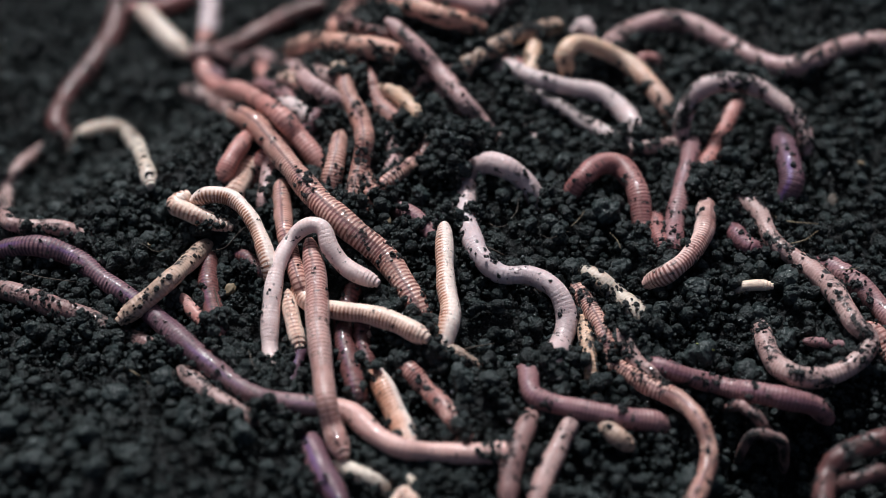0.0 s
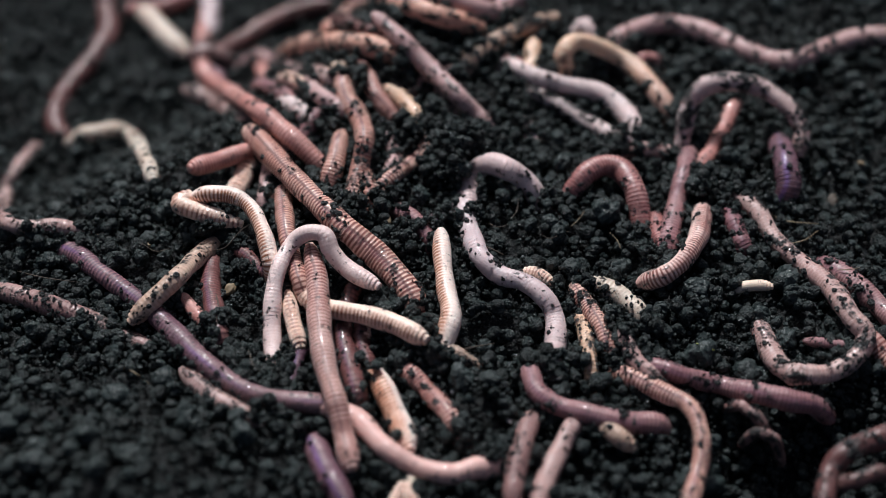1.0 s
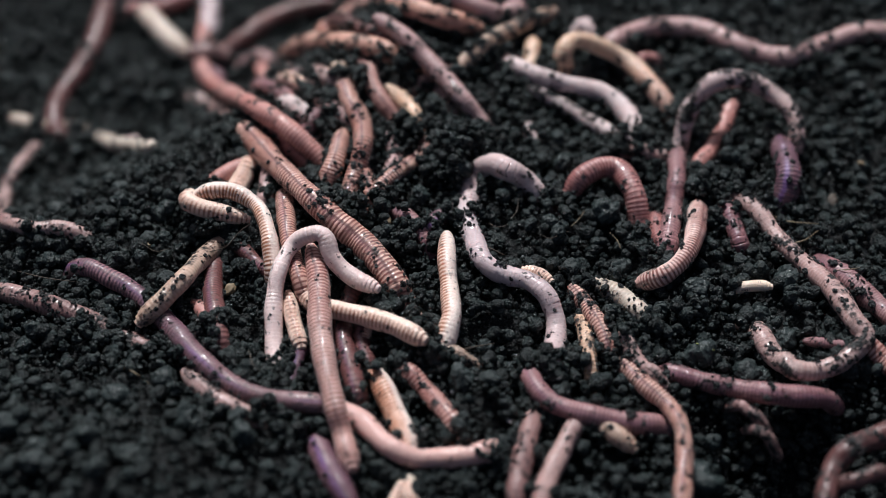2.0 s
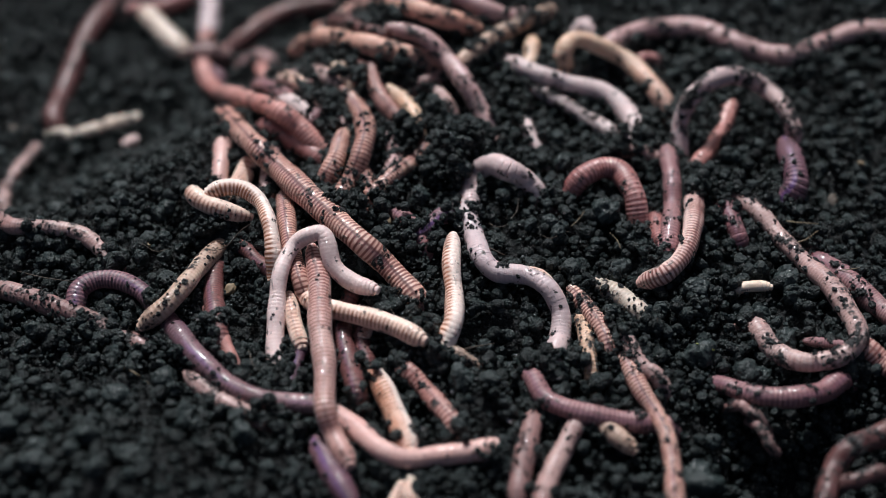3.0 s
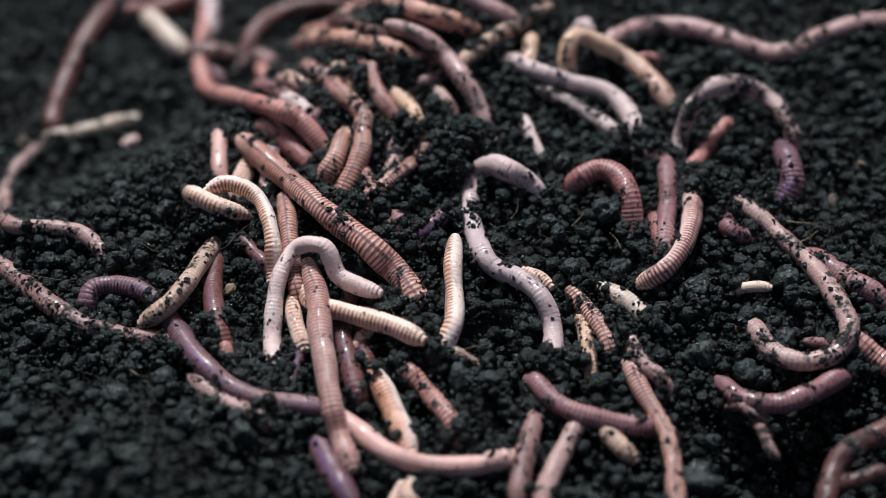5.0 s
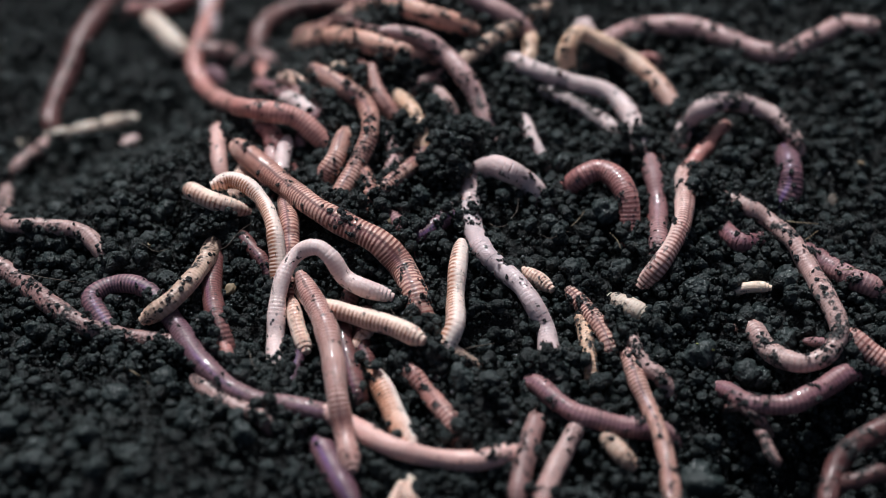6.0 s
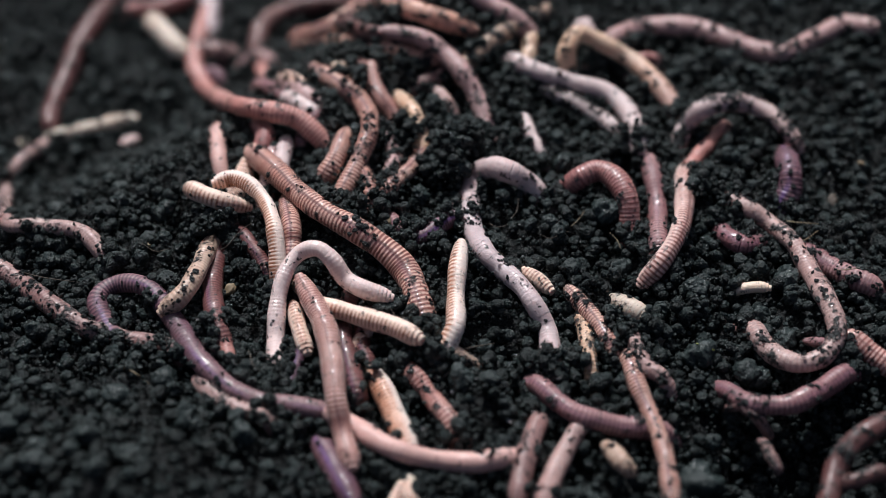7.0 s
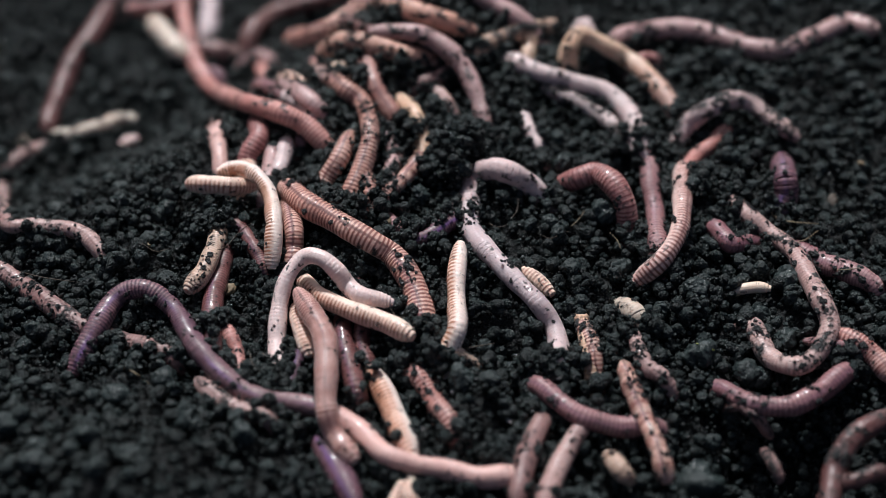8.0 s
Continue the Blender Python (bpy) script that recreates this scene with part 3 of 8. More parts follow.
lies(4.5, (-78, 114.5, 0.715), (-82.3, 97.8, 0.715), (-85.1, 88.3, 0.715), (-86.8, 77.5, 0.715), (-86.9, 67, 0.715), (-86.2, 64.4, 0.1), (-85.4, 61.5, -2.8))
lies(6, (-79.4, 114.7, 0.715), (-84.1, 96.8, 0.715), (-86.1, 86.2, 0.715), (-87.7, 75, 0.715), (-87.7, 66.4, 0.715), (-86.9, 64.2, 0.1), (-85.9, 61.4, -2.8))
lies(6.5, (-79.4, 114.7, 0.715), (-84.1, 96.8, 0.715), (-86.1, 86.2, 0.715), (-87.7, 75, 0.715), (-87.7, 66.4, 0.715), (-86.9, 64.2, 0.1), (-85.9, 61.4, -2.8))
lies(8, (-79, 114.7, 0.715), (-82.2, 97, 0.715), (-85.8, 88.5, 0.715), (-87.2, 78.4, 0.715), (-87.9, 66.4, 0.715), (-88.1, 63.7, 0.1), (-88.3, 60.7, -2.8))
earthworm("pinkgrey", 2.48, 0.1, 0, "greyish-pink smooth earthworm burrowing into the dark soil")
lies(0, (-77.3, 106.5, -2.8), (-74.4, 107.1, 0.1), (-67, 108.6, 0.715), (-60, 113.3, 0.715))
earthworm("red", 2.04, 0.1, 0, "reddish-pink shiny earthworm burrowing into the dark soil")
lies(0, (-72.1, 106.6, 0.715), (-65.8, 97.8, 0.715), (-59.7, 89.2, 0.715))
lies(4.5, (-71, 105.6, 0.715), (-65, 97.2, 0.715), (-60.2, 90.1, 0.715))
lies(8, (-69.2, 103.7, 0.715), (-64.2, 95.3, 0.715), (-59.7, 88.6, 0.715))
earthworm("cream", 2.79, 0.05, 0, "cream-coloured plump earthworm end lying on the crumbly soil")
lies(0, (-54.7, 89.8, -2.8), (-51.8, 90.7, 0.1), (-46.6, 92.4, 1.4), (-41.5, 96.5, 1.4), (-35.4, 103.2, 1.4), (-28.7, 105.8, 1.4))
lies(3, (-51.8, 90, -2.8), (-49.3, 91.7, 0.1), (-45.3, 94.4, 1.4), (-40.6, 101.3, 1.4), (-34.1, 104.8, 1.4), (-26.2, 107.2, 1.4))
lies(3.5, (-51.8, 90, -2.8), (-49.3, 91.7, 0.1), (-45.3, 94.4, 1.4), (-40.6, 101.3, 1.4), (-34.1, 104.8, 1.4), (-26.2, 107.2, 1.4))
lies(6, (-43, 87.3, -2.8), (-42.8, 90.3, 0.1), (-42.4, 96.2, 1.4), (-38.2, 104.5, 1.4), (-30.1, 105.6, 1.4), (-22.8, 106.9, 1.4))
lies(6.5, (-43, 87.3, -2.8), (-42.8, 90.3, 0.1), (-42.4, 96.2, 1.4), (-38.2, 104.5, 1.4), (-30.1, 105.6, 1.4), (-22.8, 106.9, 1.4))
lies(8, (-46.3, 87.5, -2.8), (-45.5, 90.4, 0.1), (-44.1, 95.7, 1.4), (-39.5, 104.7, 1.4), (-32.1, 106.2, 1.4), (-24.2, 109.9, 1.4))
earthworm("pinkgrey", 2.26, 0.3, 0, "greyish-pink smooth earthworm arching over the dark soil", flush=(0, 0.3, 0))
lies(0, (-58.7, 88.4, 0.715), (-54.2, 89.3, 0.715), (-49.4, 89.1, 0.1), (-46.4, 89, -2.8))
lies(8, (-56.8, 91.3, 0.715), (-52.8, 90.6, 0.715), (-49.2, 90.6, 0.1), (-46.2, 90.6, -2.8))
earthworm("dusky", 2.36, 0.4, 0, "dusky brownish-pink earthworm lying on the crumbly soil")
lies(0, (-81.4, 58.5, -2.8), (-79, 60.3, 0.1), (-73.9, 64.1, 0.55), (-70, 62.4, 0.825), (-62.2, 37.1, 0.825), (-57.7, 21.1, 0.825), (-55.8, 14.3, 0.55))
lies(1.5, (-87.2, 63.6, -2.8), (-84.4, 62.5, 0.1), (-77.4, 59.7, 0.55), (-72.5, 62.9, 0.825), (-68.7, 61.6, 0.825), (-60.4, 34.8, 0.825), (-55.6, 20, 0.55))
lies(3, (-89.8, 65, -2.8), (-87.2, 63.6, 0.1), (-81.4, 60.5, 0.55), (-76.9, 60.8, 0.825), (-74, 64.6, 0.825), (-71.2, 66.6, 0.825), (-68.3, 67.5, 0.55))
lies(3.5, (-89.8, 65, -2.8), (-87.2, 63.6, 0.1), (-81.4, 60.5, 0.55), (-76.9, 60.8, 0.825), (-74, 64.6, 0.825), (-71.2, 66.6, 0.825), (-68.3, 67.5, 0.55))
lies(6, (-91.6, 63.1, -2.8), (-88.6, 62.7, 0.1), (-83.7, 62.1, 0.55), (-78.9, 61.2, 0.825), (-75.1, 64.1, 0.825), (-71.9, 66.9, 0.825), (-68.8, 67.3, 0.55))
lies(6.5, (-91.6, 63.1, -2.8), (-88.6, 62.7, 0.1), (-83.7, 62.1, 0.55), (-78.9, 61.2, 0.825), (-75.1, 64.1, 0.825), (-71.9, 66.9, 0.825), (-68.8, 67.3, 0.55))
lies(8, (-89.9, 63.8, -2.8), (-87.1, 62.8, 0.1), (-81.5, 60.9, 0.55), (-77.1, 61.5, 0.825), (-74.8, 64.7, 0.825), (-72.3, 67.6, 0.825), (-69.2, 67.4, 0.55))
earthworm("cream", 1.67, 0.3, 0, "cream-coloured plump earthworm end burrowing into the dark soil")
lies(0, (-71.1, 62.1, -5), (-70.5, 62.9, -4), (-69.8, 63.8, -4), (-68.8, 64.6, -4), (-68, 65.2, -5))
lies(3, (-70.1, 58.5, 0.715), (-69, 59.9, 0.715), (-67.8, 61.2, 0.715))
lies(3.5, (-70.1, 58.5, 0.715), (-69, 59.9, 0.715), (-67.8, 61.2, 0.715))
lies(8, (-70.6, 58.5, 0.715), (-69.3, 60, 0.715), (-68, 61.3, 0.715))
earthworm("palepink", 1.25, 0.1, 0, "smooth pale pink earthworm emerging from the soil and burrowing back")
lies(0, (-87.9, 62.5, -2.8), (-88.7, 59.6, 0.1), (-91.8, 48.8, 1.6), (-92.7, 40.6, 1.6), (-83.2, 9.1, 1.6), (-79, 5.1, 1.6), (-73.2, 3.5, 1.6), (-68.3, 2.9, 0.1), (-65.3, 2.5, -2.8))
lies(1.5, (-90.2, 63.1, -2.8), (-90.6, 60.1, 0.1), (-92.3, 48.1, 1.6), (-92.9, 39.3, 1.6), (-83, 8.1, 1.6), (-78.2, 4, 1.6), (-73.9, 4.1, 1.6), (-69.1, 3.9, 0.1), (-66.1, 3.8, -2.8))
lies(3, (-88.8, 63.4, -2.8), (-89.4, 60.5, 0.1), (-92.2, 47.3, 1.6), (-92.8, 37.7, 1.6), (-82.5, 7, 1.6), (-75.5, 3.9, 1.6), (-67.7, 1.7, 1.6), (-62.1, -3.5, 0.1), (-59.9, -5.5, -2.8))
lies(3.5, (-88.8, 63.4, -2.8), (-89.4, 60.5, 0.1), (-92.2, 47.3, 1.6), (-92.8, 37.7, 1.6), (-82.5, 7, 1.6), (-75.5, 3.9, 1.6), (-67.7, 1.7, 1.6), (-62.1, -3.5, 0.1), (-59.9, -5.5, -2.8))
lies(4.5, (-88.6, 63.4, -2.8), (-89.4, 60.5, 0.1), (-92.8, 47.4, 1.6), (-92.8, 37.7, 1.6), (-82.2, 6.9, 1.6), (-74.9, 3.7, 1.6), (-67.1, 1.7, 1.6), (-62.1, -3.5, 0.1), (-60, -5.7, -2.8))
lies(6, (-85.9, 64.4, -2.8), (-87, 61.6, 0.1), (-91.5, 50.6, 1.6), (-93.1, 42.8, 1.6), (-82.3, 7.3, 1.6), (-75.1, 4.4, 1.6), (-67.1, 1.7, 1.6), (-63, -2.8, 0.1), (-61, -5, -2.8))
lies(6.5, (-85.9, 64.4, -2.8), (-87, 61.6, 0.1), (-91.5, 50.6, 1.6), (-93.1, 42.8, 1.6), (-82.3, 7.3, 1.6), (-75.1, 4.4, 1.6), (-67.1, 1.7, 1.6), (-63, -2.8, 0.1), (-61, -5, -2.8))
lies(8, (-86.6, 62.7, -2.8), (-88.1, 60.1, 0.1), (-92.5, 52.7, 1.6), (-94.1, 43.7, 1.6), (-82.6, 7.4, 1.6), (-76.2, 4.8, 1.6), (-67.5, 1.7, 1.6), (-62.9, -3.1, 0.1), (-60.8, -5.3, -2.8))
earthworm("dirtypink", 1.55, 0.65, 0, "dusky pink earthworm speckled with soil lying on the crumbly soil")
lies(0, (-84.8, 1.4, 0.55), (-75.5, -1.6, 1.4), (-68, -4, 1.4), (-60.8, -10.7, 1.4), (-54, -16.4, 0.825), (-46.8, -25.1, 1.4), (-40.3, -31.6, 1.4), (-33, -38, 1.4), (-27.2, -39.6, 1.4), (-19.5, -40.6, 1.4))
lies(1.5, (-69.7, 0.6, -2.8), (-67.8, -1.7, 0.1), (-62, -8.9, 1.4), (-57, -12.7, 1.4), (-51.9, -17.9, 1.4), (-47, -24, 0.825), (-42.4, -30.1, 1.4), (-37, -35.5, 1.4), (-32, -38.3, 1.4), (-26.3, -39, 1.4), (-18.5, -40.1, 1.4))
lies(3, (-66.6, -19.8, -2.8), (-66.1, -16.8, 0.1), (-65.3, -12.4, 1.4), (-60.8, -10.4, 1.9), (-54.7, -13.4, 1.4), (-48.4, -20.8, 0.825), (-42.9, -29.6, 1.4), (-37, -36.1, 1.4), (-32, -38.9, 1.4), (-26.2, -39.7, 1.4), (-19.5, -40.3, 1.4))
lies(3.5, (-69.8, -20.2, -2.8), (-68.2, -17.7, 0.1), (-65.5, -13.4, 1.4), (-60.7, -11.6, 1.9), (-54.6, -14.3, 1.4), (-48.4, -21.6, 0.825), (-42.9, -29.8, 1.4), (-37, -36.2, 1.4), (-32, -38.9, 1.4), (-26.2, -39.7, 1.4), (-19.5, -40.3, 1.4))
lies(4.5, (-66.7, -16.3, -2.8), (-64.9, -13.9, 0.1), (-63.2, -11.7, 1.4), (-58.6, -11.9, 1.9), (-52.9, -15.4, 1.4), (-47.8, -21.8, 0.825), (-42.9, -29.8, 1.4), (-37, -36.2, 1.4), (-32, -38.9, 1.4), (-26.2, -39.7, 1.4), (-19.5, -40.4, 1.4))
lies(6, (-58.2, -23.3, -2.8), (-59.7, -20.7, 0.1), (-63.2, -14.5, 1.4), (-59.1, -11.5, 1.9), (-53.1, -14, 1.4), (-47.3, -21.4, 0.825), (-42.4, -30.2, 1.4), (-36.9, -36.6, 1.4), (-31.9, -39.6, 1.4), (-26.2, -40.3, 1.4), (-19, -41.8, 1.4))
lies(6.5, (-58.2, -23.3, -2.8), (-59.7, -20.7, 0.1), (-63.2, -14.5, 1.4), (-59.1, -11.5, 1.9), (-53.1, -14, 1.4), (-47.3, -21.4, 0.825), (-42.4, -30.2, 1.4), (-36.9, -36.6, 1.4), (-31.9, -39.6, 1.4), (-26.2, -40.3, 1.4), (-19, -41.8, 1.4))
lies(7, (-57.2, -25.5, -2.8), (-58.5, -22.8, 0.1), (-62.1, -15.1, 1.4), (-58.6, -11.5, 1.9), (-52.5, -14.1, 1.4), (-47.1, -21.5, 0.825), (-42.4, -30.2, 1.4), (-36.9, -36.6, 1.4), (-31.9, -39.6, 1.4), (-26.2, -40.3, 1.4), (-19, -41.4, 1.4))
lies(8, (-64.6, -30.5, 0.55), (-61.5, -23.7, 1.9), (-58.4, -16, 3), (-53.3, -15, 3), (-47.9, -18.4, 1.4), (-42.8, -28.1, 1.4), (-37, -35.2, 1.4), (-31, -39.1, 1.4), (-25.8, -39.5, 1.4), (-19, -41.1, 1.4))
earthworm("purple", 1.9, 0.22, -10, "dark purple glistening earthworm lying on the crumbly soil", flush=(0, 0, 0.35))
lies(0, (-21.4, -40.2, 1.4), (-15.6, -41.8, 1.9), (-11.2, -46.8, 1.9), (-6.9, -49.7, 1.4), (-2.3, -49.4, 0.825), (4.3, -49.5, 0.55), (10.1, -49.8, 0.1), (13.1, -50, -2.8))
lies(0.5, (-21.4, -40.2, 1.4), (-15.4, -43, 1.9), (-10.8, -49.9, 1.9), (-6.6, -53.4, 1.4), (-1.5, -55.3, 0.825), (4.3, -53.9, 0.55), (10.1, -51.3, 0.1), (12.8, -50.1, -2.8))
lies(1.5, (-20.5, -39.6, 1.4), (-13.7, -42.6, 1.9), (-9.3, -48.7, 1.9), (-5, -51.1, 1.4), (-0.4, -51.5, 0.825), (4.3, -51.4, 0.55), (7.9, -50.1, 0.1), (10.7, -49.1, -2.8))
lies(3, (-21.4, -39.8, 1.4), (-15.1, -44, 1.9), (-10.6, -49.7, 1.9), (-6.4, -51.6, 1.4), (-1.3, -50.1, 0.825), (3.8, -49.2, 0.55), (8.1, -48.9, 0.1), (11.1, -48.7, -2.8))
lies(3.5, (-21.4, -39.8, 1.4), (-15.1, -44, 1.9), (-10.6, -49.7, 1.9), (-6.4, -51.6, 1.4), (-1.3, -50.1, 0.825), (3.8, -49.2, 0.55), (8.1, -48.9, 0.1), (11.1, -48.7, -2.8))
lies(4.5, (-20.5, -40.2, 1.4), (-13.6, -46.2, 1.9), (-9.7, -51, 1.9), (-5.5, -52.7, 1.4), (-0.4, -52.8, 0.825), (4.3, -52.3, 0.55), (9.4, -51.3, 0.1), (12.3, -50.7, -2.8))
lies(6, (-20.4, -40.9, 1.4), (-14.1, -44.9, 1.9), (-8.8, -49.6, 1.9), (-4.1, -50.7, 1.4), (1.5, -50.8, 0.825), (6.2, -51.1, 0.55), (10.4, -50, 0.1), (13.3, -49.2, -2.8))
lies(6.5, (-20.4, -40.9, 1.4), (-14.1, -44.9, 1.9), (-8.8, -49.6, 1.9), (-4.1, -50.7, 1.4), (1.5, -50.8, 0.825), (6.2, -51.1, 0.55), (10.4, -50, 0.1), (13.3, -49.2, -2.8))
lies(8, (-21.4, -39.8, 1.4), (-14.1, -44.9, 1.9), (-9.7, -50.8, 1.9), (-5, -52.5, 1.4), (0.6, -53, 0.825), (5.7, -54.2, 0.55), (10.6, -54, 0.1), (13.6, -53.9, -2.8))
earthworm("salmon", 1.88, 0.1, 0, "salmon-pink smooth earthworm burrowing into the dark soil")
lies(0, (-82.4, -9.5, 0.825), (-74.9, -13.4, 0.825), (-69.2, -16.6, 0.715), (-64.1, -18, -0.2), (-57.8, -20.8, -0.6), (-51.3, -24.4, 0.1), (-48.7, -25.9, -2.8))
lies(1.5, (-82.3, -10.1, 0.825), (-74.8, -13.9, 0.825), (-69.2, -16.6, 0.715), (-64, -18.4, -0.2), (-58.2, -21.1, -0.6), (-52.1, -24.8, 0.1), (-49.5, -26.4, -2.8))
lies(3, (-82.4, -9.5, 0.825), (-74.8, -13.5, 0.825), (-69.2, -16.6, 0.715), (-64, -18.4, -0.2), (-58.2, -21.1, -0.6), (-52.1, -24.8, 0.1), (-49.5, -26.4, -2.8))
lies(3.5, (-83, -6.4, 0.825), (-76.6, -10.1, 0.825), (-70.2, -16.5, 0.715), (-66.6, -17.6, -0.1), (-61.7, -20.7, -0.5), (-56.1, -22.7, 0.1), (-53.3, -23.7, -2.8))
lies(4.5, (-84, -1.6, 0.825), (-76.9, -8.5, 0.825), (-70.3, -15.9, 0.66), (-63.4, -21.1, 0.715), (-57.5, -22, 0.715), (-49.1, -24.1, 0.1), (-46.2, -24.8, -2.8))
lies(8, (-83.5, -3.8, 0.825), (-76.8, -9.2, 0.825), (-70.3, -15.9, 0.66), (-63.3, -21.8, 0.715), (-57, -22.8, 0.33), (-47.8, -28, 0.1), (-45.2, -29.5, -2.8))
earthworm("dusky", 1.88, 0.72, 0, "soil-caked dusky brownish-pink earthworm burrowing into the dark soil")
lies(0, (-56.9, -20.7, 3), (-52.4, -17.8, 4), (-48.6, -14.6, 4), (-46.1, -7.1, 3), (-43.6, -0.6, 0.55))
lies(1.5, (-54.1, -20.7, 3), (-49.9, -17.7, 4), (-46.7, -13.7, 4), (-44.7, -6.6, 3), (-41.4, -0.7, 0.55))
lies(3, (-53.1, -21.7, 3), (-48.7, -19.5, 4), (-45.6, -14.8, 4), (-43.5, -7.8, 3), (-40.8, -1.4, 0.55))
lies(3.5, (-53.1, -21.7, 3), (-48.7, -19.5, 4), (-45.6, -14.8, 4), (-43.5, -7.8, 3), (-40.8, -1.4, 0.55))
lies(4.5, (-53.1, -21.5, 3), (-48.7, -19.8, 4), (-45.6, -14.8, 4), (-43.8, -6.8, 3), (-41.4, -0.7, 0.55))
lies(6, (-52.8, -20.6, 3), (-48.2, -19, 4), (-45.2, -14.6, 4), (-43.3, -7.8, 3), (-42.3, -0.4, 0.55))
lies(6.5, (-52.8, -20.6, 3), (-48.2, -19, 4), (-45.2, -14.6, 4), (-43.3, -7.8, 3), (-42.3, -0.4, 0.55))
lies(7, (-49.6, -19.9, 3), (-45.9, -17.4, 4), (-44, -11.4, 4), (-43.2, -4.4, 3), (-42.4, -0.1, 0.55))
lies(8, (-45.2, -15.3, 3), (-43, -11.5, 4), (-42, -6.8, 4), (-41.4, -2, 3), (-41.5, 2.3, 0.55))
earthworm("dirty", 1.83, 0.6, 0, "tan earthworm smeared with black soil lying across other worms")
lies(0, (-43.1, -1, -2.8), (-43, -4, 0.1), (-42.7, -10.1, 0), (-41.4, -15.7, 0), (-39.9, -21.9, 0.1), (-39.2, -24.8, -2.8))
lies(3, (-41.7, -3.4, -2.8), (-41.6, -6.4, 0.1), (-41.4, -12.9, 0.88), (-40.2, -20, 0.88), (-38.9, -25.7, 0.1), (-38.2, -28.6, -2.8))
lies(3.5, (-41.7, -3.4, -2.8), (-41.6, -6.4, 0.1), (-41.4, -12.9, 0.88), (-40.2, -20, 0.88), (-38.9, -25.7, 0.1), (-38.2, -28.6, -2.8))
lies(6, (-41.7, 0.3, -2.8), (-41.7, -2.7, 0.1), (-41.7, -12.5, 1.2), (-39.9, -21.4, 1.2), (-38.3, -25.9, 0.1), (-37.3, -28.7, -2.8))
lies(6.5, (-41.7, 0.3, -2.8), (-41.7, -2.7, 0.1), (-41.7, -12.5, 1.2), (-39.9, -21.4, 1.2), (-38.3, -25.9, 0.1), (-37.3, -28.7, -2.8))
lies(8, (-39.1, 1, -2.8), (-39.5, -2, 0.1), (-40.5, -10.1, 1.4), (-41, -17.5, 1.4), (-40, -27.8, 0.1), (-39.7, -30.8, -2.8))
earthworm("darkred", 1.82, 0.1, 0, "dark red glistening earthworm half under soil emerging from the soil")
lies(0, (-46.7, -15.2, 0.55), (-44, -19.3, 0.55), (-40.5, -24.1, 0.1), (-38.7, -26.5, -2.8))
lies(1.5, (-45.8, -15, 0.55), (-43.3, -19.4, 0.55), (-40.6, -23.7, 0.1), (-39, -26.2, -2.8))
lies(3, (-42.7, -15.1, -2.8), (-41.6, -17.9, 0.1), (-38.5, -25.5, 0.33), (-36.1, -30.7, 0.1), (-34.8, -33.4, -2.8))
lies(3.5, (-42.7, -15.1, -2.8), (-41.6, -17.9, 0.1), (-38.5, -25.5, 0.33), (-36.1, -30.7, 0.1), (-34.8, -33.4, -2.8))
lies(6, (-40.9, -21.4, -2.8), (-39.6, -24.1, 0.1), (-38.2, -27, 0.33), (-37.2, -29.9, 0.1), (-36.2, -32.7, -2.8))
lies(6.5, (-40.9, -21.4, -2.8), (-39.6, -24.1, 0.1), (-38.2, -27, 0.33), (-37.2, -29.9, 0.1), (-36.2, -32.7, -2.8))
lies(8, (-39, -21.1, -2.8), (-37.8, -23.8, 0.1), (-36, -27.8, 0.55), (-34.5, -34.4, 0.1), (-33.8, -37.3, -2.8))
earthworm("rose", 1.29, 0.2, 0, "rose-pink shiny smooth earthworm lying on the crumbly soil")
lies(0, (-39.4, -0.1, 3), (-43.1, 1.2, 4), (-47.2, 2.8, 5), (-49.5, 4.5, 5.5), (-47.7, 6.4, 5))
lies(1.5, (-36.8, 1, 3), (-41, 1.8, 4), (-45.2, 2.7, 5), (-48.1, 4.4, 5.5), (-47.1, 6.3, 5))
lies(3, (-35.9, 2.4, 3), (-38.4, 2.2, 4), (-40.8, 2.7, 4.5), (-43.2, 3.7, 4.5), (-45, 5, 4.5), (-46.2, 6.5, 4.5), (-46.9, 8.1, 4))
lies(3.5, (-35.9, 2.4, 3), (-38.4, 2.2, 4), (-40.8, 2.7, 4.5), (-43.2, 3.7, 4.5), (-45, 5, 4.5), (-46.2, 6.5, 4.5), (-46.9, 8.1, 4))
lies(4.5, (-36.2, 2.4, 3), (-38.4, 2.3, 4), (-40.5, 2.6, 4.5), (-42.7, 3.6, 4.5), (-44.5, 4.8, 4.5), (-46.1, 6.1, 4.5), (-47.5, 7.9, 4))
lies(6, (-36.4, 4.1, 3), (-38.5, 3.6, 4), (-40.6, 3.7, 4.5), (-42.7, 4.5, 4.5), (-44.6, 5.7, 4.5), (-46.2, 7.2, 4.5), (-47.6, 9.1, 4))
lies(6.5, (-36.4, 4.1, 3), (-38.5, 3.6, 4), (-40.6, 3.7, 4.5), (-42.7, 4.5, 4.5), (-44.6, 5.7, 4.5), (-46.2, 7.2, 4.5), (-47.6, 9.1, 4))
lies(8, (-35.8, 11.2, 3), (-38, 9.9, 4), (-40, 8.8, 4.5), (-42.1, 8.9, 4.5), (-43.9, 9.1, 4.5), (-45.7, 9.5, 4.5), (-47.3, 10.4, 4))
earthworm("peach", 1.79, 0.2, -40, "peach earthworm with brownish rings lying across other worms")
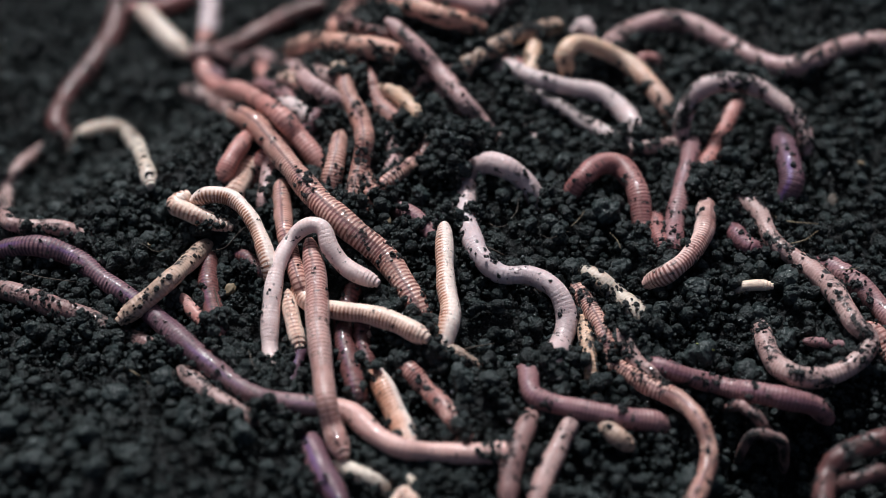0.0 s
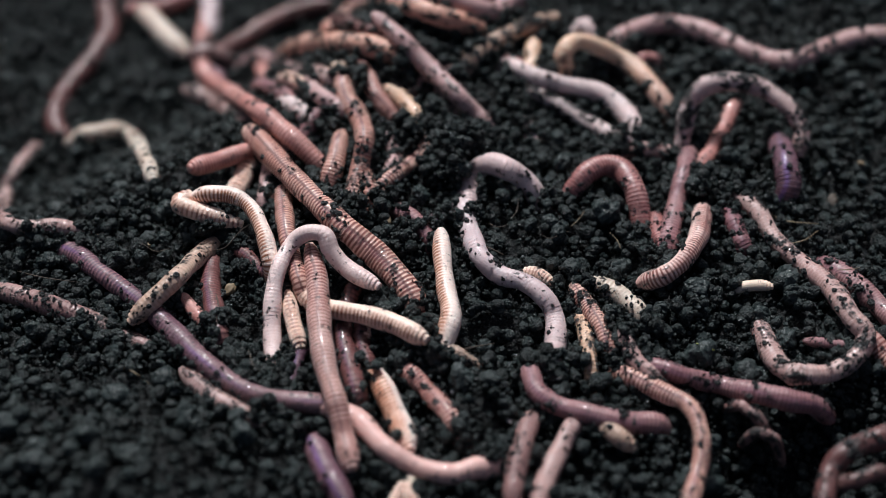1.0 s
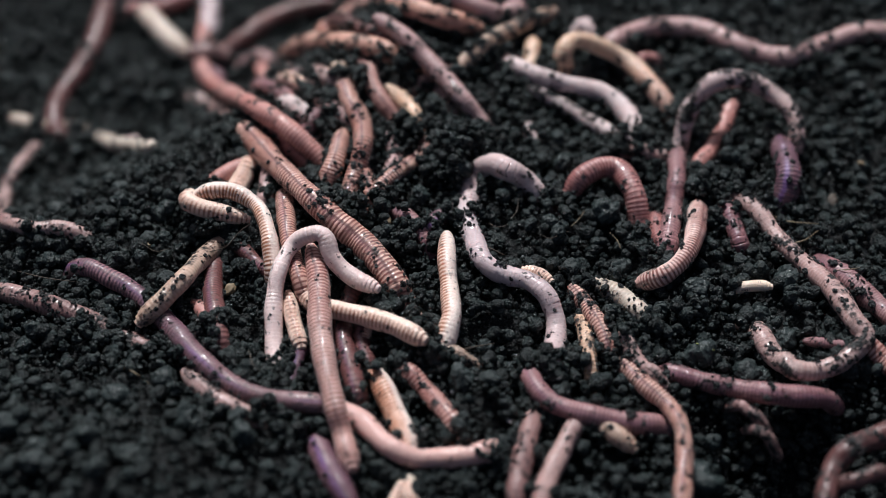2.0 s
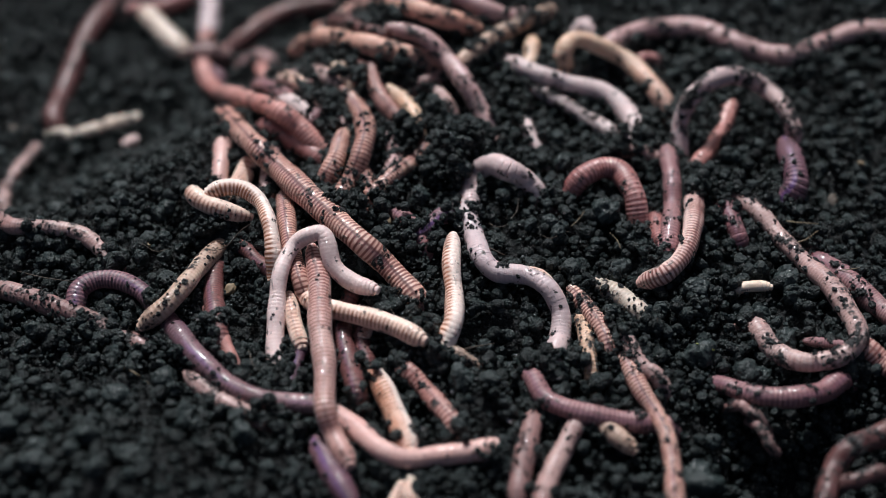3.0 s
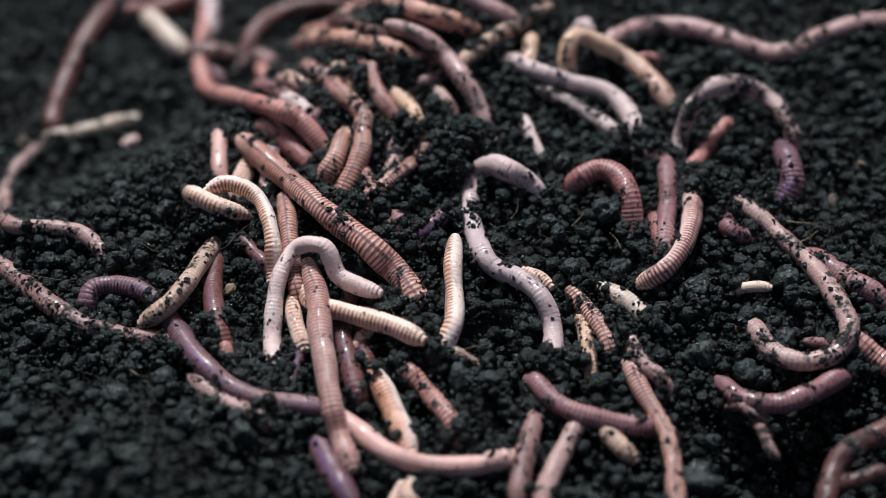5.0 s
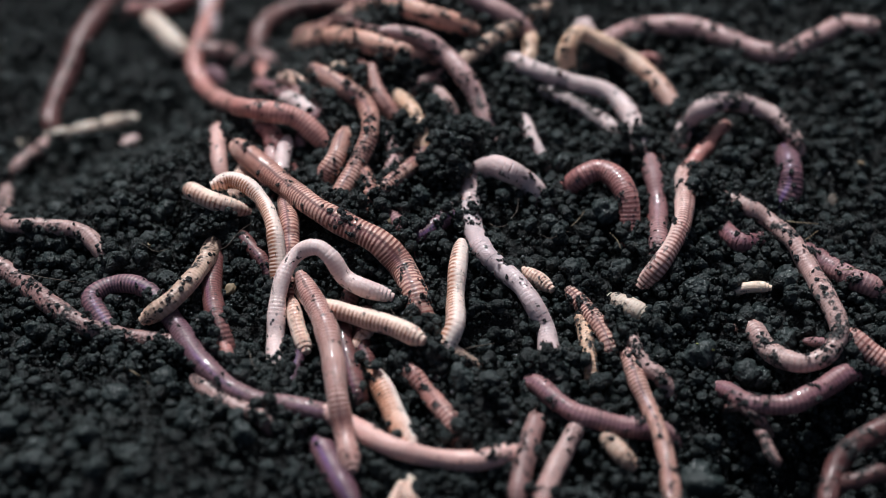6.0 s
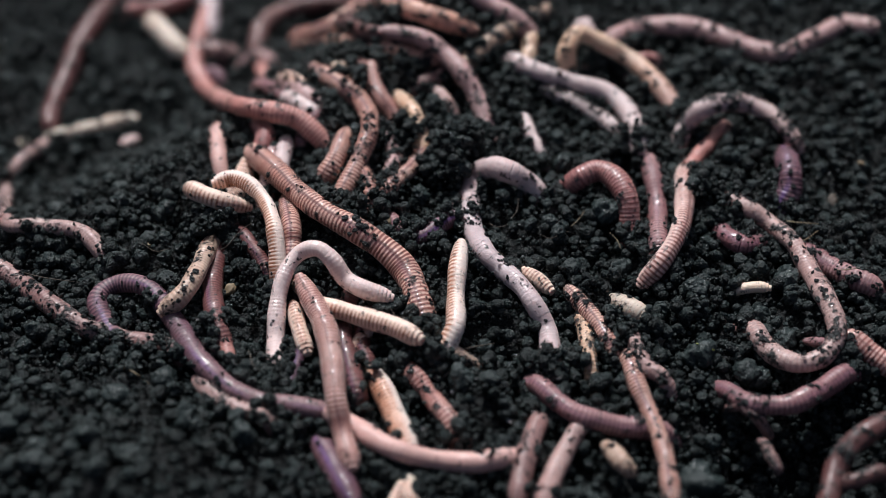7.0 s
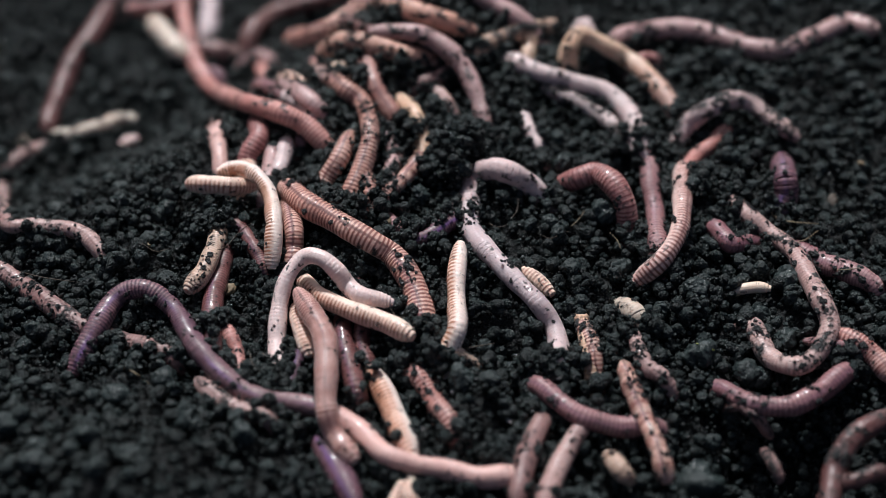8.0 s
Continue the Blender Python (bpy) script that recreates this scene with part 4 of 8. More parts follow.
lies(0, (-45.9, 4.6, 5), (-42.9, 4.5, 6), (-38.8, 3.4, 6.5), (-35.4, -1, 6), (-33, -5.8, 5), (-31, -11.7, 4), (-30.1, -13.1, 0.1), (-28.5, -15.6, -2.8))
lies(1.5, (-46, 5.6, 5), (-42.6, 5, 6), (-38.4, 4.4, 6.5), (-34.6, 1.6, 6), (-32.1, -4.6, 5), (-30.8, -10.1, 4), (-30.4, -11.4, 0.1), (-29.5, -14.3, -2.8))
lies(3, (-43.7, 5.5, 5), (-40.6, 6.3, 6), (-37, 6.3, 6.5), (-33.7, 3.6, 6), (-31.6, -2.6, 5), (-30.7, -7.2, 4), (-30.4, -10.5, 0.1), (-30.1, -13.5, -2.8))
lies(3.5, (-43.7, 5.5, 5), (-40.6, 6.3, 6), (-37, 6.3, 6.5), (-33.7, 3.6, 6), (-31.6, -2.6, 5), (-30.7, -7.2, 4), (-30.4, -10.5, 0.1), (-30.1, -13.5, -2.8))
lies(4.5, (-43.9, 5.8, 5), (-40.7, 6.7, 6), (-37, 6.3, 6.5), (-33.7, 3.6, 6), (-31.7, -2.6, 5), (-30.8, -7.2, 4), (-30.6, -10.5, 0.1), (-30.4, -13.5, -2.8))
lies(6, (-42.5, 8.1, 5), (-39.4, 9.1, 6), (-36.1, 7.3, 6.5), (-33.2, 3.6, 6), (-31, -2.5, 5), (-30, -7.2, 4), (-29.5, -11.5, 0.1), (-29.2, -14.5, -2.8))
lies(6.5, (-42.5, 8.1, 5), (-39.4, 9.1, 6), (-36.1, 7.3, 6.5), (-33.2, 3.6, 6), (-31, -2.5, 5), (-30, -7.2, 4), (-29.5, -11.5, 0.1), (-29.2, -14.5, -2.8))
lies(8, (-42, 14.3, 5), (-38.4, 14.2, 6), (-34.7, 10.2, 6.5), (-32.1, 5.7, 6), (-30.8, -1.8, 5), (-30.7, -6, 4), (-30.9, -9.4, 1.9))
earthworm("pale", 1.60, 0.2, 60, "pale cream-pink earthworm with orange-brown bands arching over the dark soil")
lies(0, (-36.9, 23.8, -2.8), (-37.7, 20.9, 0.1), (-38.8, 17.1, 0.55), (-39.9, 13.6, 0.1), (-40.8, 10.7, -2.8))
earthworm("peach", 1.96, 0.1, 0, "peach earthworm with brownish rings burrowing into the dark soil")
lies(0, (-37.8, 27.8, 0.55), (-39.1, 22.5, 3), (-40.8, 19, 3.5), (-42.2, 15.9, 1.9))
lies(0.5, (-35.8, 24.3, 0.55), (-39.1, 21.3, 3), (-42.2, 19.5, 3.5), (-46.2, 16.3, 3))
lies(1, (-35.6, 24.1, 0.55), (-39.4, 20.9, 3), (-43.2, 18.5, 3.5), (-47.6, 15.2, 3))
lies(1.5, (-36.1, 23.4, 0.55), (-39.1, 20.6, 3), (-42.1, 18.4, 3.5), (-45.5, 15.7, 1.9))
lies(2.6, (-36.1, 23.4, -6.45), (-39.1, 20.6, -4), (-42.1, 18.4, -3.5), (-45.5, 15.7, -5.1))
earthworm("rose", 1.75, 0.05, 0, "rose-pink pointed earthworm lying across other worms")
lies(0, (-43.3, 30.1, -9.8), (-43.2, 27.1, -6.9), (-43, 22.3, -6.45), (-43, 19.3, -6.45), (-43, 16.2, -6.9), (-43, 13.2, -9.8))
lies(1.7, (-43.3, 30.1, -9.8), (-43.2, 27.1, -6.9), (-43, 22.3, -6.45), (-43, 19.3, -6.45), (-43, 16.2, -6.9), (-43, 13.2, -9.8))
lies(3, (-43.3, 30.1, -2.8), (-43.2, 27.1, 0.1), (-43, 22.3, 0.55), (-43, 19.3, 0.55), (-43, 16.2, 0.1), (-43, 13.2, -2.8))
lies(3.5, (-43.3, 30.1, -2.8), (-43.2, 27.1, 0.1), (-43, 22.3, 0.55), (-43, 19.3, 0.55), (-43, 16.2, 0.1), (-43, 13.2, -2.8))
lies(6, (-45.2, 36.8, -2.8), (-44.9, 33.8, 0.1), (-44, 26.1, 0.825), (-43.3, 21.2, 0.825), (-42.7, 17.8, 0.1), (-42.2, 14.8, -2.8))
lies(6.5, (-45.2, 36.8, -2.8), (-44.9, 33.8, 0.1), (-44, 26.1, 0.825), (-43.3, 21.2, 0.825), (-42.7, 17.8, 0.1), (-42.2, 14.8, -2.8))
lies(8, (-46.6, 42.1, 0.55), (-44.5, 28.8, 1.4), (-43.4, 23.1, 1.4), (-42.8, 18.8, 0.1), (-42.4, 15.8, -2.8))
earthworm("salmon", 1.75, 0.05, 0, "salmon-pink smooth earthworm standing out of the dark soil")
lies(0, (-30.7, 12.9, 0.825), (-29.9, 5.5, 1.9), (-28.8, -2.6, 3), (-27.5, -7.5, 3), (-25.5, -14.9, 3), (-23.8, -17.7, 0.55))
lies(3, (-30, 10.2, 0.825), (-28.8, 1.3, 1.9), (-27.8, -4.9, 3), (-26.7, -9.2, 3), (-25.3, -14.9, 3), (-24, -17.2, 0.55))
lies(3.5, (-30, 10.2, 0.825), (-28.8, 1.3, 1.9), (-27.8, -4.9, 3), (-26.7, -9.2, 3), (-25.3, -14.9, 3), (-24, -17.2, 0.55))
lies(8, (-29.3, 8.8, 0.825), (-27.8, 1, 1.9), (-27.1, -3.1, 3), (-27.1, -5.2, 1.9), (-27.2, -7.4, 1.4), (-27.7, -8.7, 0.1), (-28.8, -11.5, -2.8))
earthworm("brown", 1.70, 0.25, 0, "brown-banded pink earthworm with moist skin lying across other worms")
lies(0, (-27.8, -15.8, 0.55), (-26.7, -20.7, 1.4), (-25.1, -26.9, 0.825))
lies(4.5, (-27.1, -16.6, 0.55), (-26.1, -21.9, 1.4), (-24.3, -27.5, 0.825))
lies(8, (-26.3, -18.4, 0.55), (-24.8, -24.3, 1.4), (-23.4, -28.6, 0.825))
earthworm("peach", 1.64, 0.1, 0, "peach earthworm with brownish rings lying on the crumbly soil")
lies(0, (-28, -7.9, -2.8), (-26.9, -10.7, 0.1), (-23.9, -18.5, 3), (-18.3, -21, 4), (-13.2, -22.4, 4), (-8.2, -25, 4), (-3.1, -28.6, 3))
lies(3, (-27.2, -8.7, -2.8), (-26.1, -11.5, 0.1), (-23.4, -18.4, 3), (-18.3, -21, 4), (-13.2, -23, 4), (-8.2, -25.8, 4), (-3.5, -29.1, 3))
lies(3.5, (-27.2, -8.7, -2.8), (-26.1, -11.5, 0.1), (-23.4, -18.4, 3), (-18.3, -21, 4), (-13.2, -23, 4), (-8.2, -25.8, 4), (-3.5, -29.1, 3))
lies(6, (-27.2, -10.3, -2.8), (-25.8, -13, 0.1), (-22.9, -18.7, 3), (-18.3, -21, 4), (-13.2, -23.3, 4), (-8.2, -26, 4), (-3.8, -29, 3))
lies(6.5, (-27.2, -10.3, -2.8), (-25.8, -13, 0.1), (-22.9, -18.7, 3), (-18.3, -21, 4), (-13.2, -23.3, 4), (-8.2, -26, 4), (-3.8, -29, 3))
lies(8, (-26.7, -9.8, -2.8), (-25, -12.2, 0.1), (-21.7, -16.8, 3), (-17.3, -20.4, 4), (-13.2, -22.8, 4), (-9.2, -25.1, 4), (-5.7, -27.8, 3))
earthworm("peach", 1.74, 0.2, 35, "peach earthworm with brownish rings lying across other worms")
lies(0, (-15, -10.3, -2.8), (-15.9, -13.2, 0.1), (-17.7, -19.1, 0.55), (-17.5, -24.7, 0.55), (-16.2, -30.6, 0.55), (-14.9, -36.4, 0.1), (-14.2, -39.3, -2.8))
earthworm("darkred", 1.78, 0.2, 0, "dark red glistening earthworm half under soil burrowing into the dark soil")
lies(0, (-12.8, -16.8, -2.8), (-13.4, -19.7, 0.1), (-14.3, -24.2, 0.275), (-13.2, -29.6, 0.1), (-12.6, -32.5, -2.8))
earthworm("darkred", 1.59, 0.2, 0, "dark red glistening earthworm half under soil burrowing into the dark soil")
lies(0, (-11.1, -17.7, -2.8), (-12.4, -20.4, 0.1), (-13.6, -22.8, 0), (-13.7, -24.1, 0.1), (-13.9, -27.1, -2.8))
lies(6, (-12.4, -22, 0.55), (-13.9, -24.1, 0.825), (-15.6, -26.8, 0.825))
lies(6.5, (-12.4, -22, 0.55), (-13.9, -24.1, 0.825), (-15.6, -26.8, 0.825))
lies(8, (-11, -17.6, -2.8), (-12.5, -20.2, 0.1), (-13.4, -21.8, -2), (-14.4, -23.2, 0.1), (-16.1, -25.6, -2.8))
earthworm("peach", 1.30, 0.1, 0, "peach earthworm with brownish rings burrowing into the dark soil")
lies(0, (0.2, -0.9, 3), (0.3, -8.3, 3.5), (0.6, -15.4, 3.5), (1.3, -21.3, 3), (0, -26.9, 0.1), (-0.7, -29.8, -2.8))
lies(1, (-0.4, -2.1, 3), (-0.1, -8.8, 3.5), (0.6, -16, 3.5), (1.4, -22.1, 3), (0.1, -27, 0.1), (-0.7, -29.9, -2.8))
lies(3, (1.8, -3.1, 3), (1.5, -10.7, 3.5), (2, -17.2, 3.5), (1.8, -23.7, 3), (0.2, -27, 0.1), (-1.1, -29.7, -2.8))
lies(3.5, (1.8, -3.1, 3), (1.5, -10.7, 3.5), (2, -17.2, 3.5), (1.8, -23.7, 3), (0.2, -27, 0.1), (-1.1, -29.7, -2.8))
lies(4.5, (1.8, -3.1, 3), (1.5, -10.7, 3.5), (2, -17.2, 3.5), (1.8, -23.7, 3), (0.2, -27, 0.1), (-1.1, -29.7, -2.8))
lies(6, (3.3, -5.1, 3), (2.6, -12, 3.5), (2.2, -17.8, 3.5), (2.1, -24.4, 3), (0.4, -27.8, 0.1), (-0.9, -30.5, -2.8))
lies(6.5, (3.3, -5.1, 3), (2.6, -12, 3.5), (2.2, -17.8, 3.5), (2.1, -24.4, 3), (0.4, -27.8, 0.1), (-0.9, -30.5, -2.8))
lies(8, (3.1, -5.7, 3), (2.4, -13.1, 3.5), (2.4, -19.3, 3.5), (2.5, -25, 3), (1.1, -27.8, 0.1), (-0.2, -30.5, -2.8))
earthworm("pale", 1.91, 0.15, 70, "pale cream-pink earthworm with orange-brown bands burrowing into the dark soil")
lies(0, (4.5, 14.6, 0.66), (4, 6.6, 0.55), (5, 1.1, 0.825), (6.6, -6.4, 1.4), (10.3, -10.4, 1.9), (15.9, -11.1, 3), (20.3, -14.8, 3), (22.1, -19.1, 1.9), (20.7, -24.2, 0.55), (19.1, -29.2, 0.1), (18.2, -32.1, -2.8))
lies(1.5, (4.5, 14.6, 0.66), (4, 6.6, 0.55), (5.3, -0.1, 0.825), (7, -7.5, 1.4), (10.8, -10.7, 1.9), (14.8, -12.8, 3), (18.2, -16.5, 3), (19.8, -20.3, 1.9), (19.3, -26.2, 0.55), (18.5, -29.2, 0.1), (17.7, -32.1, -2.8))
lies(3, (4.7, 13, 0.66), (4.6, 5, 0.55), (5.8, -0.3, 0.825), (7, -7.1, 1.4), (9.8, -10.2, 1.9), (14.9, -11, 3), (18.8, -14.2, 3), (21, -18, 1.9), (20.7, -22.5, 0.55), (19.4, -27.5, 0.1), (18.6, -30.4, -2.8))
lies(3.5, (4.7, 13, 0.66), (4.6, 5, 0.55), (5.8, -0.3, 0.825), (7, -7.1, 1.4), (9.8, -10.2, 1.9), (14.9, -11, 3), (18.8, -14.2, 3), (21, -18, 1.9), (20.7, -22.5, 0.55), (19.4, -27.5, 0.1), (18.6, -30.4, -2.8))
lies(4.5, (5, 12.9, 0.66), (4.9, 5, 0.55), (6.1, -0.3, 0.825), (7.3, -7, 1.4), (9.8, -9.9, 1.9), (13.8, -11.6, 3), (17.8, -14.8, 3), (20.2, -18.6, 1.9), (20.1, -24.2, 0.55), (19, -28.9, 0.1), (18.3, -31.8, -2.8))
lies(6, (5.8, 14.3, 0.66), (5.1, 6.6, 0.55), (5.9, 0.5, 0.825), (7.8, -6.2, 1.4), (10.8, -9.4, 1.9), (13.8, -13.7, 3), (16.1, -18.1, 3), (18.1, -21.3, 1.9), (18.6, -25.3, 0.55), (18.4, -28.4, 0.1), (18.2, -31.4, -2.8))
lies(6.5, (5.8, 14.3, 0.66), (5.1, 6.6, 0.55), (5.9, 0.5, 0.825), (7.8, -6.2, 1.4), (10.8, -9.4, 1.9), (13.8, -13.7, 3), (16.1, -18.1, 3), (18.1, -21.3, 1.9), (18.6, -25.3, 0.55), (18.4, -28.4, 0.1), (18.2, -31.4, -2.8))
lies(8, (5.8, 13.5, 0.66), (5.1, 7.1, 0.55), (5, 2.3, 0.825), (7, -3.2, 1.4), (9.8, -7.9, 1.9), (13.3, -12.9, 3), (16.7, -17.3, 3), (19.5, -20.4, 1.9), (20.4, -24.6, 0.55), (19.9, -28.4, 0.1), (19.5, -31.4, -2.8))
earthworm("lilac", 1.90, 0.3, 0, "whitish lilac slimy earthworm burrowing into the dark soil", flush=(0, 0.1, 0.55))
lies(0, (4.7, 5.8, 0.825), (4.5, 15.6, 1.4), (8, 16.7, 4), (11.9, 15, 4), (15.1, 14, 1.9), (17, 12.6, 0.1), (19.4, 10.8, -2.8))
lies(3, (5.1, 5.9, 0.825), (5.6, 15.8, 1.4), (9, 16.3, 4), (12.4, 13.9, 4), (15.7, 13.8, 1.9), (18.1, 12.5, 0.1), (20.7, 11.1, -2.8))
lies(3.5, (5.1, 5.9, 0.825), (5.6, 15.8, 1.4), (9, 16.3, 4), (12.4, 13.9, 4), (15.7, 13.8, 1.9), (18.1, 12.5, 0.1), (20.7, 11.1, -2.8))
lies(8, (5.1, 5.9, 0.825), (5.4, 15.4, 1.4), (8.8, 14.8, 4), (12.6, 13.1, 4), (16.3, 13, 1.9), (18.7, 12.2, 0.1), (21.5, 11.3, -2.8))
earthworm("palelilac", 2.04, 0.35, 0, "pale lilac-white earthworm arching over the dark soil")
lies(0, (14.8, -7.1, -4), (15.7, -7.5, -3), (17.5, -8.2, -3), (19.4, -9.4, -3), (20.2, -9.9, -4))
lies(1.5, (14.8, -8, 0.55), (17.1, -8.7, 0.55), (19.3, -10.4, 0.33))
lies(8, (14.8, -8, 0.55), (17.2, -10.3, 0.55), (19.4, -13.1, 0.33))
earthworm("peach", 1.54, 0.3, 0, "peach earthworm with brownish rings emerging from the soil and burrowing back")
lies(0, (21.3, 11.1, -2.8), (23.9, 12.6, 0.1), (26.2, 13.9, 3), (30.2, 18.1, 4.5), (34.3, 18.4, 5), (36.9, 12.7, 3.5), (37.6, 6.4, 0.1), (37.9, 3.4, -2.8))
lies(3, (21.4, 11.2, -2.8), (23.9, 12.8, 0.1), (26.4, 14.4, 3), (30.4, 17, 4.5), (33.9, 16.6, 5), (36.1, 10.8, 3.5), (36.9, 7, 0.1), (37.5, 4.1, -2.8))
lies(3.5, (21.4, 11.2, -2.8), (23.9, 12.8, 0.1), (26.4, 14.4, 3), (30.4, 17, 4.5), (33.9, 16.6, 5), (36.1, 10.8, 3.5), (36.9, 7, 0.1), (37.5, 4.1, -2.8))
lies(6, (20.8, 13.3, -2.8), (23.7, 14, 0.1), (26.4, 14.6, 3), (29.7, 15.9, 4.5), (32.8, 13.5, 5), (34.7, 9.1, 3.5), (35, 5.5, 0.1), (35.2, 2.5, -2.8))
lies(6.5, (20.8, 13.3, -2.8), (23.7, 14, 0.1), (26.4, 14.6, 3), (29.7, 15.9, 4.5), (32.8, 13.5, 5), (34.7, 9.1, 3.5), (35, 5.5, 0.1), (35.2, 2.5, -2.8))
lies(8, (20.4, 16, -2.8), (23.2, 15.1, 0.1), (25.9, 14.2, 3), (29.1, 14.6, 4.5), (32, 10.7, 5), (34, 7.3, 3.5), (34.6, 5.4, 0.1), (35.5, 2.5, -2.8))
earthworm("red", 2.09, 0.25, 0, "reddish-pink shiny earthworm arching over the dark soil")
lies(0, (47, 26.1, -2.8), (47.1, 29.1, 0.1), (47.2, 31.4, 4), (49.8, 34.1, 8), (56, 35.4, 11), (62.4, 35.6, 11), (67.1, 31.7, 8), (70.2, 28.3, 6), (71, 24.9, 3))
lies(1.5, (46.1, 25.2, -2.8), (47, 28.1, 0.1), (48.3, 32.5, 4), (51.1, 34.8, 8), (56.1, 35.8, 11), (62, 36.5, 11), (66.8, 33.5, 8), (69.7, 29.1, 6), (69.3, 24.5, 3))
lies(3, (47, 23.6, -2.8), (46.9, 26.6, 0.1), (46.7, 30.8, 4), (48.8, 33.1, 8), (53.1, 34.8, 11), (58.7, 38.1, 11), (64.2, 38.7, 8), (67.7, 32.4, 6), (69.5, 28.1, 3))
lies(3.5, (47, 23.6, -2.8), (46.9, 26.6, 0.1), (46.7, 30.8, 4), (48.8, 33.1, 8), (53.1, 34.8, 11), (58.7, 38.1, 11), (64.2, 38.7, 8), (67.7, 32.4, 6), (69.5, 28.1, 3))
lies(4.5, (46.5, 23.6, -2.8), (46.9, 26.6, 0.1), (47.5, 30.8, 4), (49.1, 32.6, 8), (53.1, 34.6, 11), (59.3, 38.1, 11), (64.7, 37.9, 8), (67.4, 32.2, 6), (69, 27.6, 3))
lies(6, (45.4, 26.7, -2.8), (46.7, 29.4, 0.1), (48.4, 32.8, 1.4), (51.1, 33.1, 5), (55.7, 35.1, 6), (60.9, 36.5, 6), (65.1, 34, 5), (67.9, 29.7, 4), (70.2, 26.4, 1.4))
lies(6.5, (45.4, 26.7, -2.8), (46.7, 29.4, 0.1), (48.4, 32.8, 1.4), (51.1, 33.1, 5), (55.7, 35.1, 6), (60.9, 36.5, 6), (65.1, 34, 5), (67.9, 29.7, 4), (70.2, 26.4, 1.4))
lies(8, (44.6, 27.9, -2.8), (46.5, 30.2, 0.1), (48.7, 32.8, 1.4), (51.8, 33.5, 4), (57, 37.2, 5), (61.2, 38.1, 5), (64.1, 35.8, 4), (66.7, 32.5, 3), (69.7, 30.1, 1.4))
earthworm("palelilac", 1.85, 0.85, 0, "soil-caked pale lilac-white earthworm arching over the dark soil", flush=(0, 0, 0.9))
lies(0, (66.9, 31.7, 1.4), (66.6, 22.1, 4), (66.5, 14.4, 3), (65, 11.9, 0.1), (63.5, 9.3, -2.8))
lies(1.5, (66.2, 29.7, 1.4), (65.5, 18, 4), (65.5, 12.9, 3), (64.3, 11, 0.1), (62.7, 8.5, -2.8))
lies(3, (67.5, 29.4, 1.4), (67.2, 19.2, 4), (67.2, 13.6, 3), (65.5, 11.9, 0.1), (63.4, 9.8, -2.8))
lies(3.5, (67.5, 29.4, 1.4), (67.2, 19.2, 4), (67.2, 13.6, 3), (65.5, 11.9, 0.1), (63.4, 9.8, -2.8))
lies(4.5, (66.5, 29.1, 1.4), (66.5, 18.4, 4), (66.8, 13.8, 3), (64.9, 11.6, 0.1), (62.9, 9.3, -2.8))
lies(6, (67.2, 27.3, 1.4), (66.5, 17.5, 3.5), (66.2, 13.6, 1.9), (64.9, 11.3, 0.1), (63.4, 8.7, -2.8))
lies(6.5, (67.2, 27.3, 1.4), (66.5, 17.5, 3.5), (66.2, 13.6, 1.9), (64.9, 11.3, 0.1), (63.4, 8.7, -2.8))
lies(8, (66.5, 25.7, 0.55), (65.1, 15, 3), (65.3, 12.3, 1.4), (64.5, 10.7, 0.1), (63.2, 8, -2.8))
earthworm("purple", 2.3, 0.4, 0, "dark purple glistening earthworm burrowing into the dark soil")
lies(0, (49.2, 17.4, -2.8), (50.4, 20.2, 0.1), (53, 26.2, 0.55), (55.8, 32.8, 0.55), (58.9, 40.6, 0.1), (60, 43.4, -2.8))
lies(3, (47.2, 19.1, -2.8), (48.9, 21.6, 0.1), (52.8, 27.5, 0.55), (56, 34, 0.55), (58.1, 40.9, 0.1), (59, 43.8, -2.8))
lies(3.5, (47.2, 19.1, -2.8), (48.9, 21.6, 0.1), (52.8, 27.5, 0.55), (56, 34, 0.55), (58.1, 40.9, 0.1), (59, 43.8, -2.8))
lies(6, (46.8, 20.3, -2.8), (48.4, 22.8, 0.1), (50.4, 26, 0.55), (52.7, 28.8, 0.55), (55.8, 34, 0.1), (57.3, 36.6, -2.8))
lies(6.5, (46.8, 20.3, -2.8), (48.4, 22.8, 0.1), (50.4, 26, 0.55), (52.7, 28.8, 0.55), (55.8, 34, 0.1), (57.3, 36.6, -2.8))
lies(8, (45.6, 18.5, -2.8), (47.1, 21.1, 0.1), (49.7, 25.6, 0.55), (52.5, 28, 0.55), (56, 33, 0.1), (57.7, 35.5, -2.8))
earthworm("rose", 1.73, 0.2, 0, "rose-pink shiny earthworm arching over the dark soil")
lies(0, (49.6, 30.1, 0.55), (47.5, 20.9, 1.9), (45.4, 13.3, 1.9), (43.8, 6.7, 1.4), (42.6, -0.2, 0.1), (42.1, -3.2, -2.8))
lies(1.5, (47.7, 27.4, 0.55), (45.7, 17.2, 1.9), (44.2, 11, 1.9), (42.2, 2.2, 1.4), (41.3, -1.9, 0.1), (40.7, -4.8, -2.8))
lies(3, (43.9, 27.7, 0.55), (43.9, 17.4, 1.9), (43.6, 10.4, 1.9), (42.3, 2.2, 1.4), (41.4, -3.2, 0.1), (40.9, -6.2, -2.8))
lies(3.5, (43.9, 27.7, 0.55), (43.9, 17.4, 1.9), (43.6, 10.4, 1.9), (42.3, 2.2, 1.4), (41.4, -3.2, 0.1), (40.9, -6.2, -2.8))
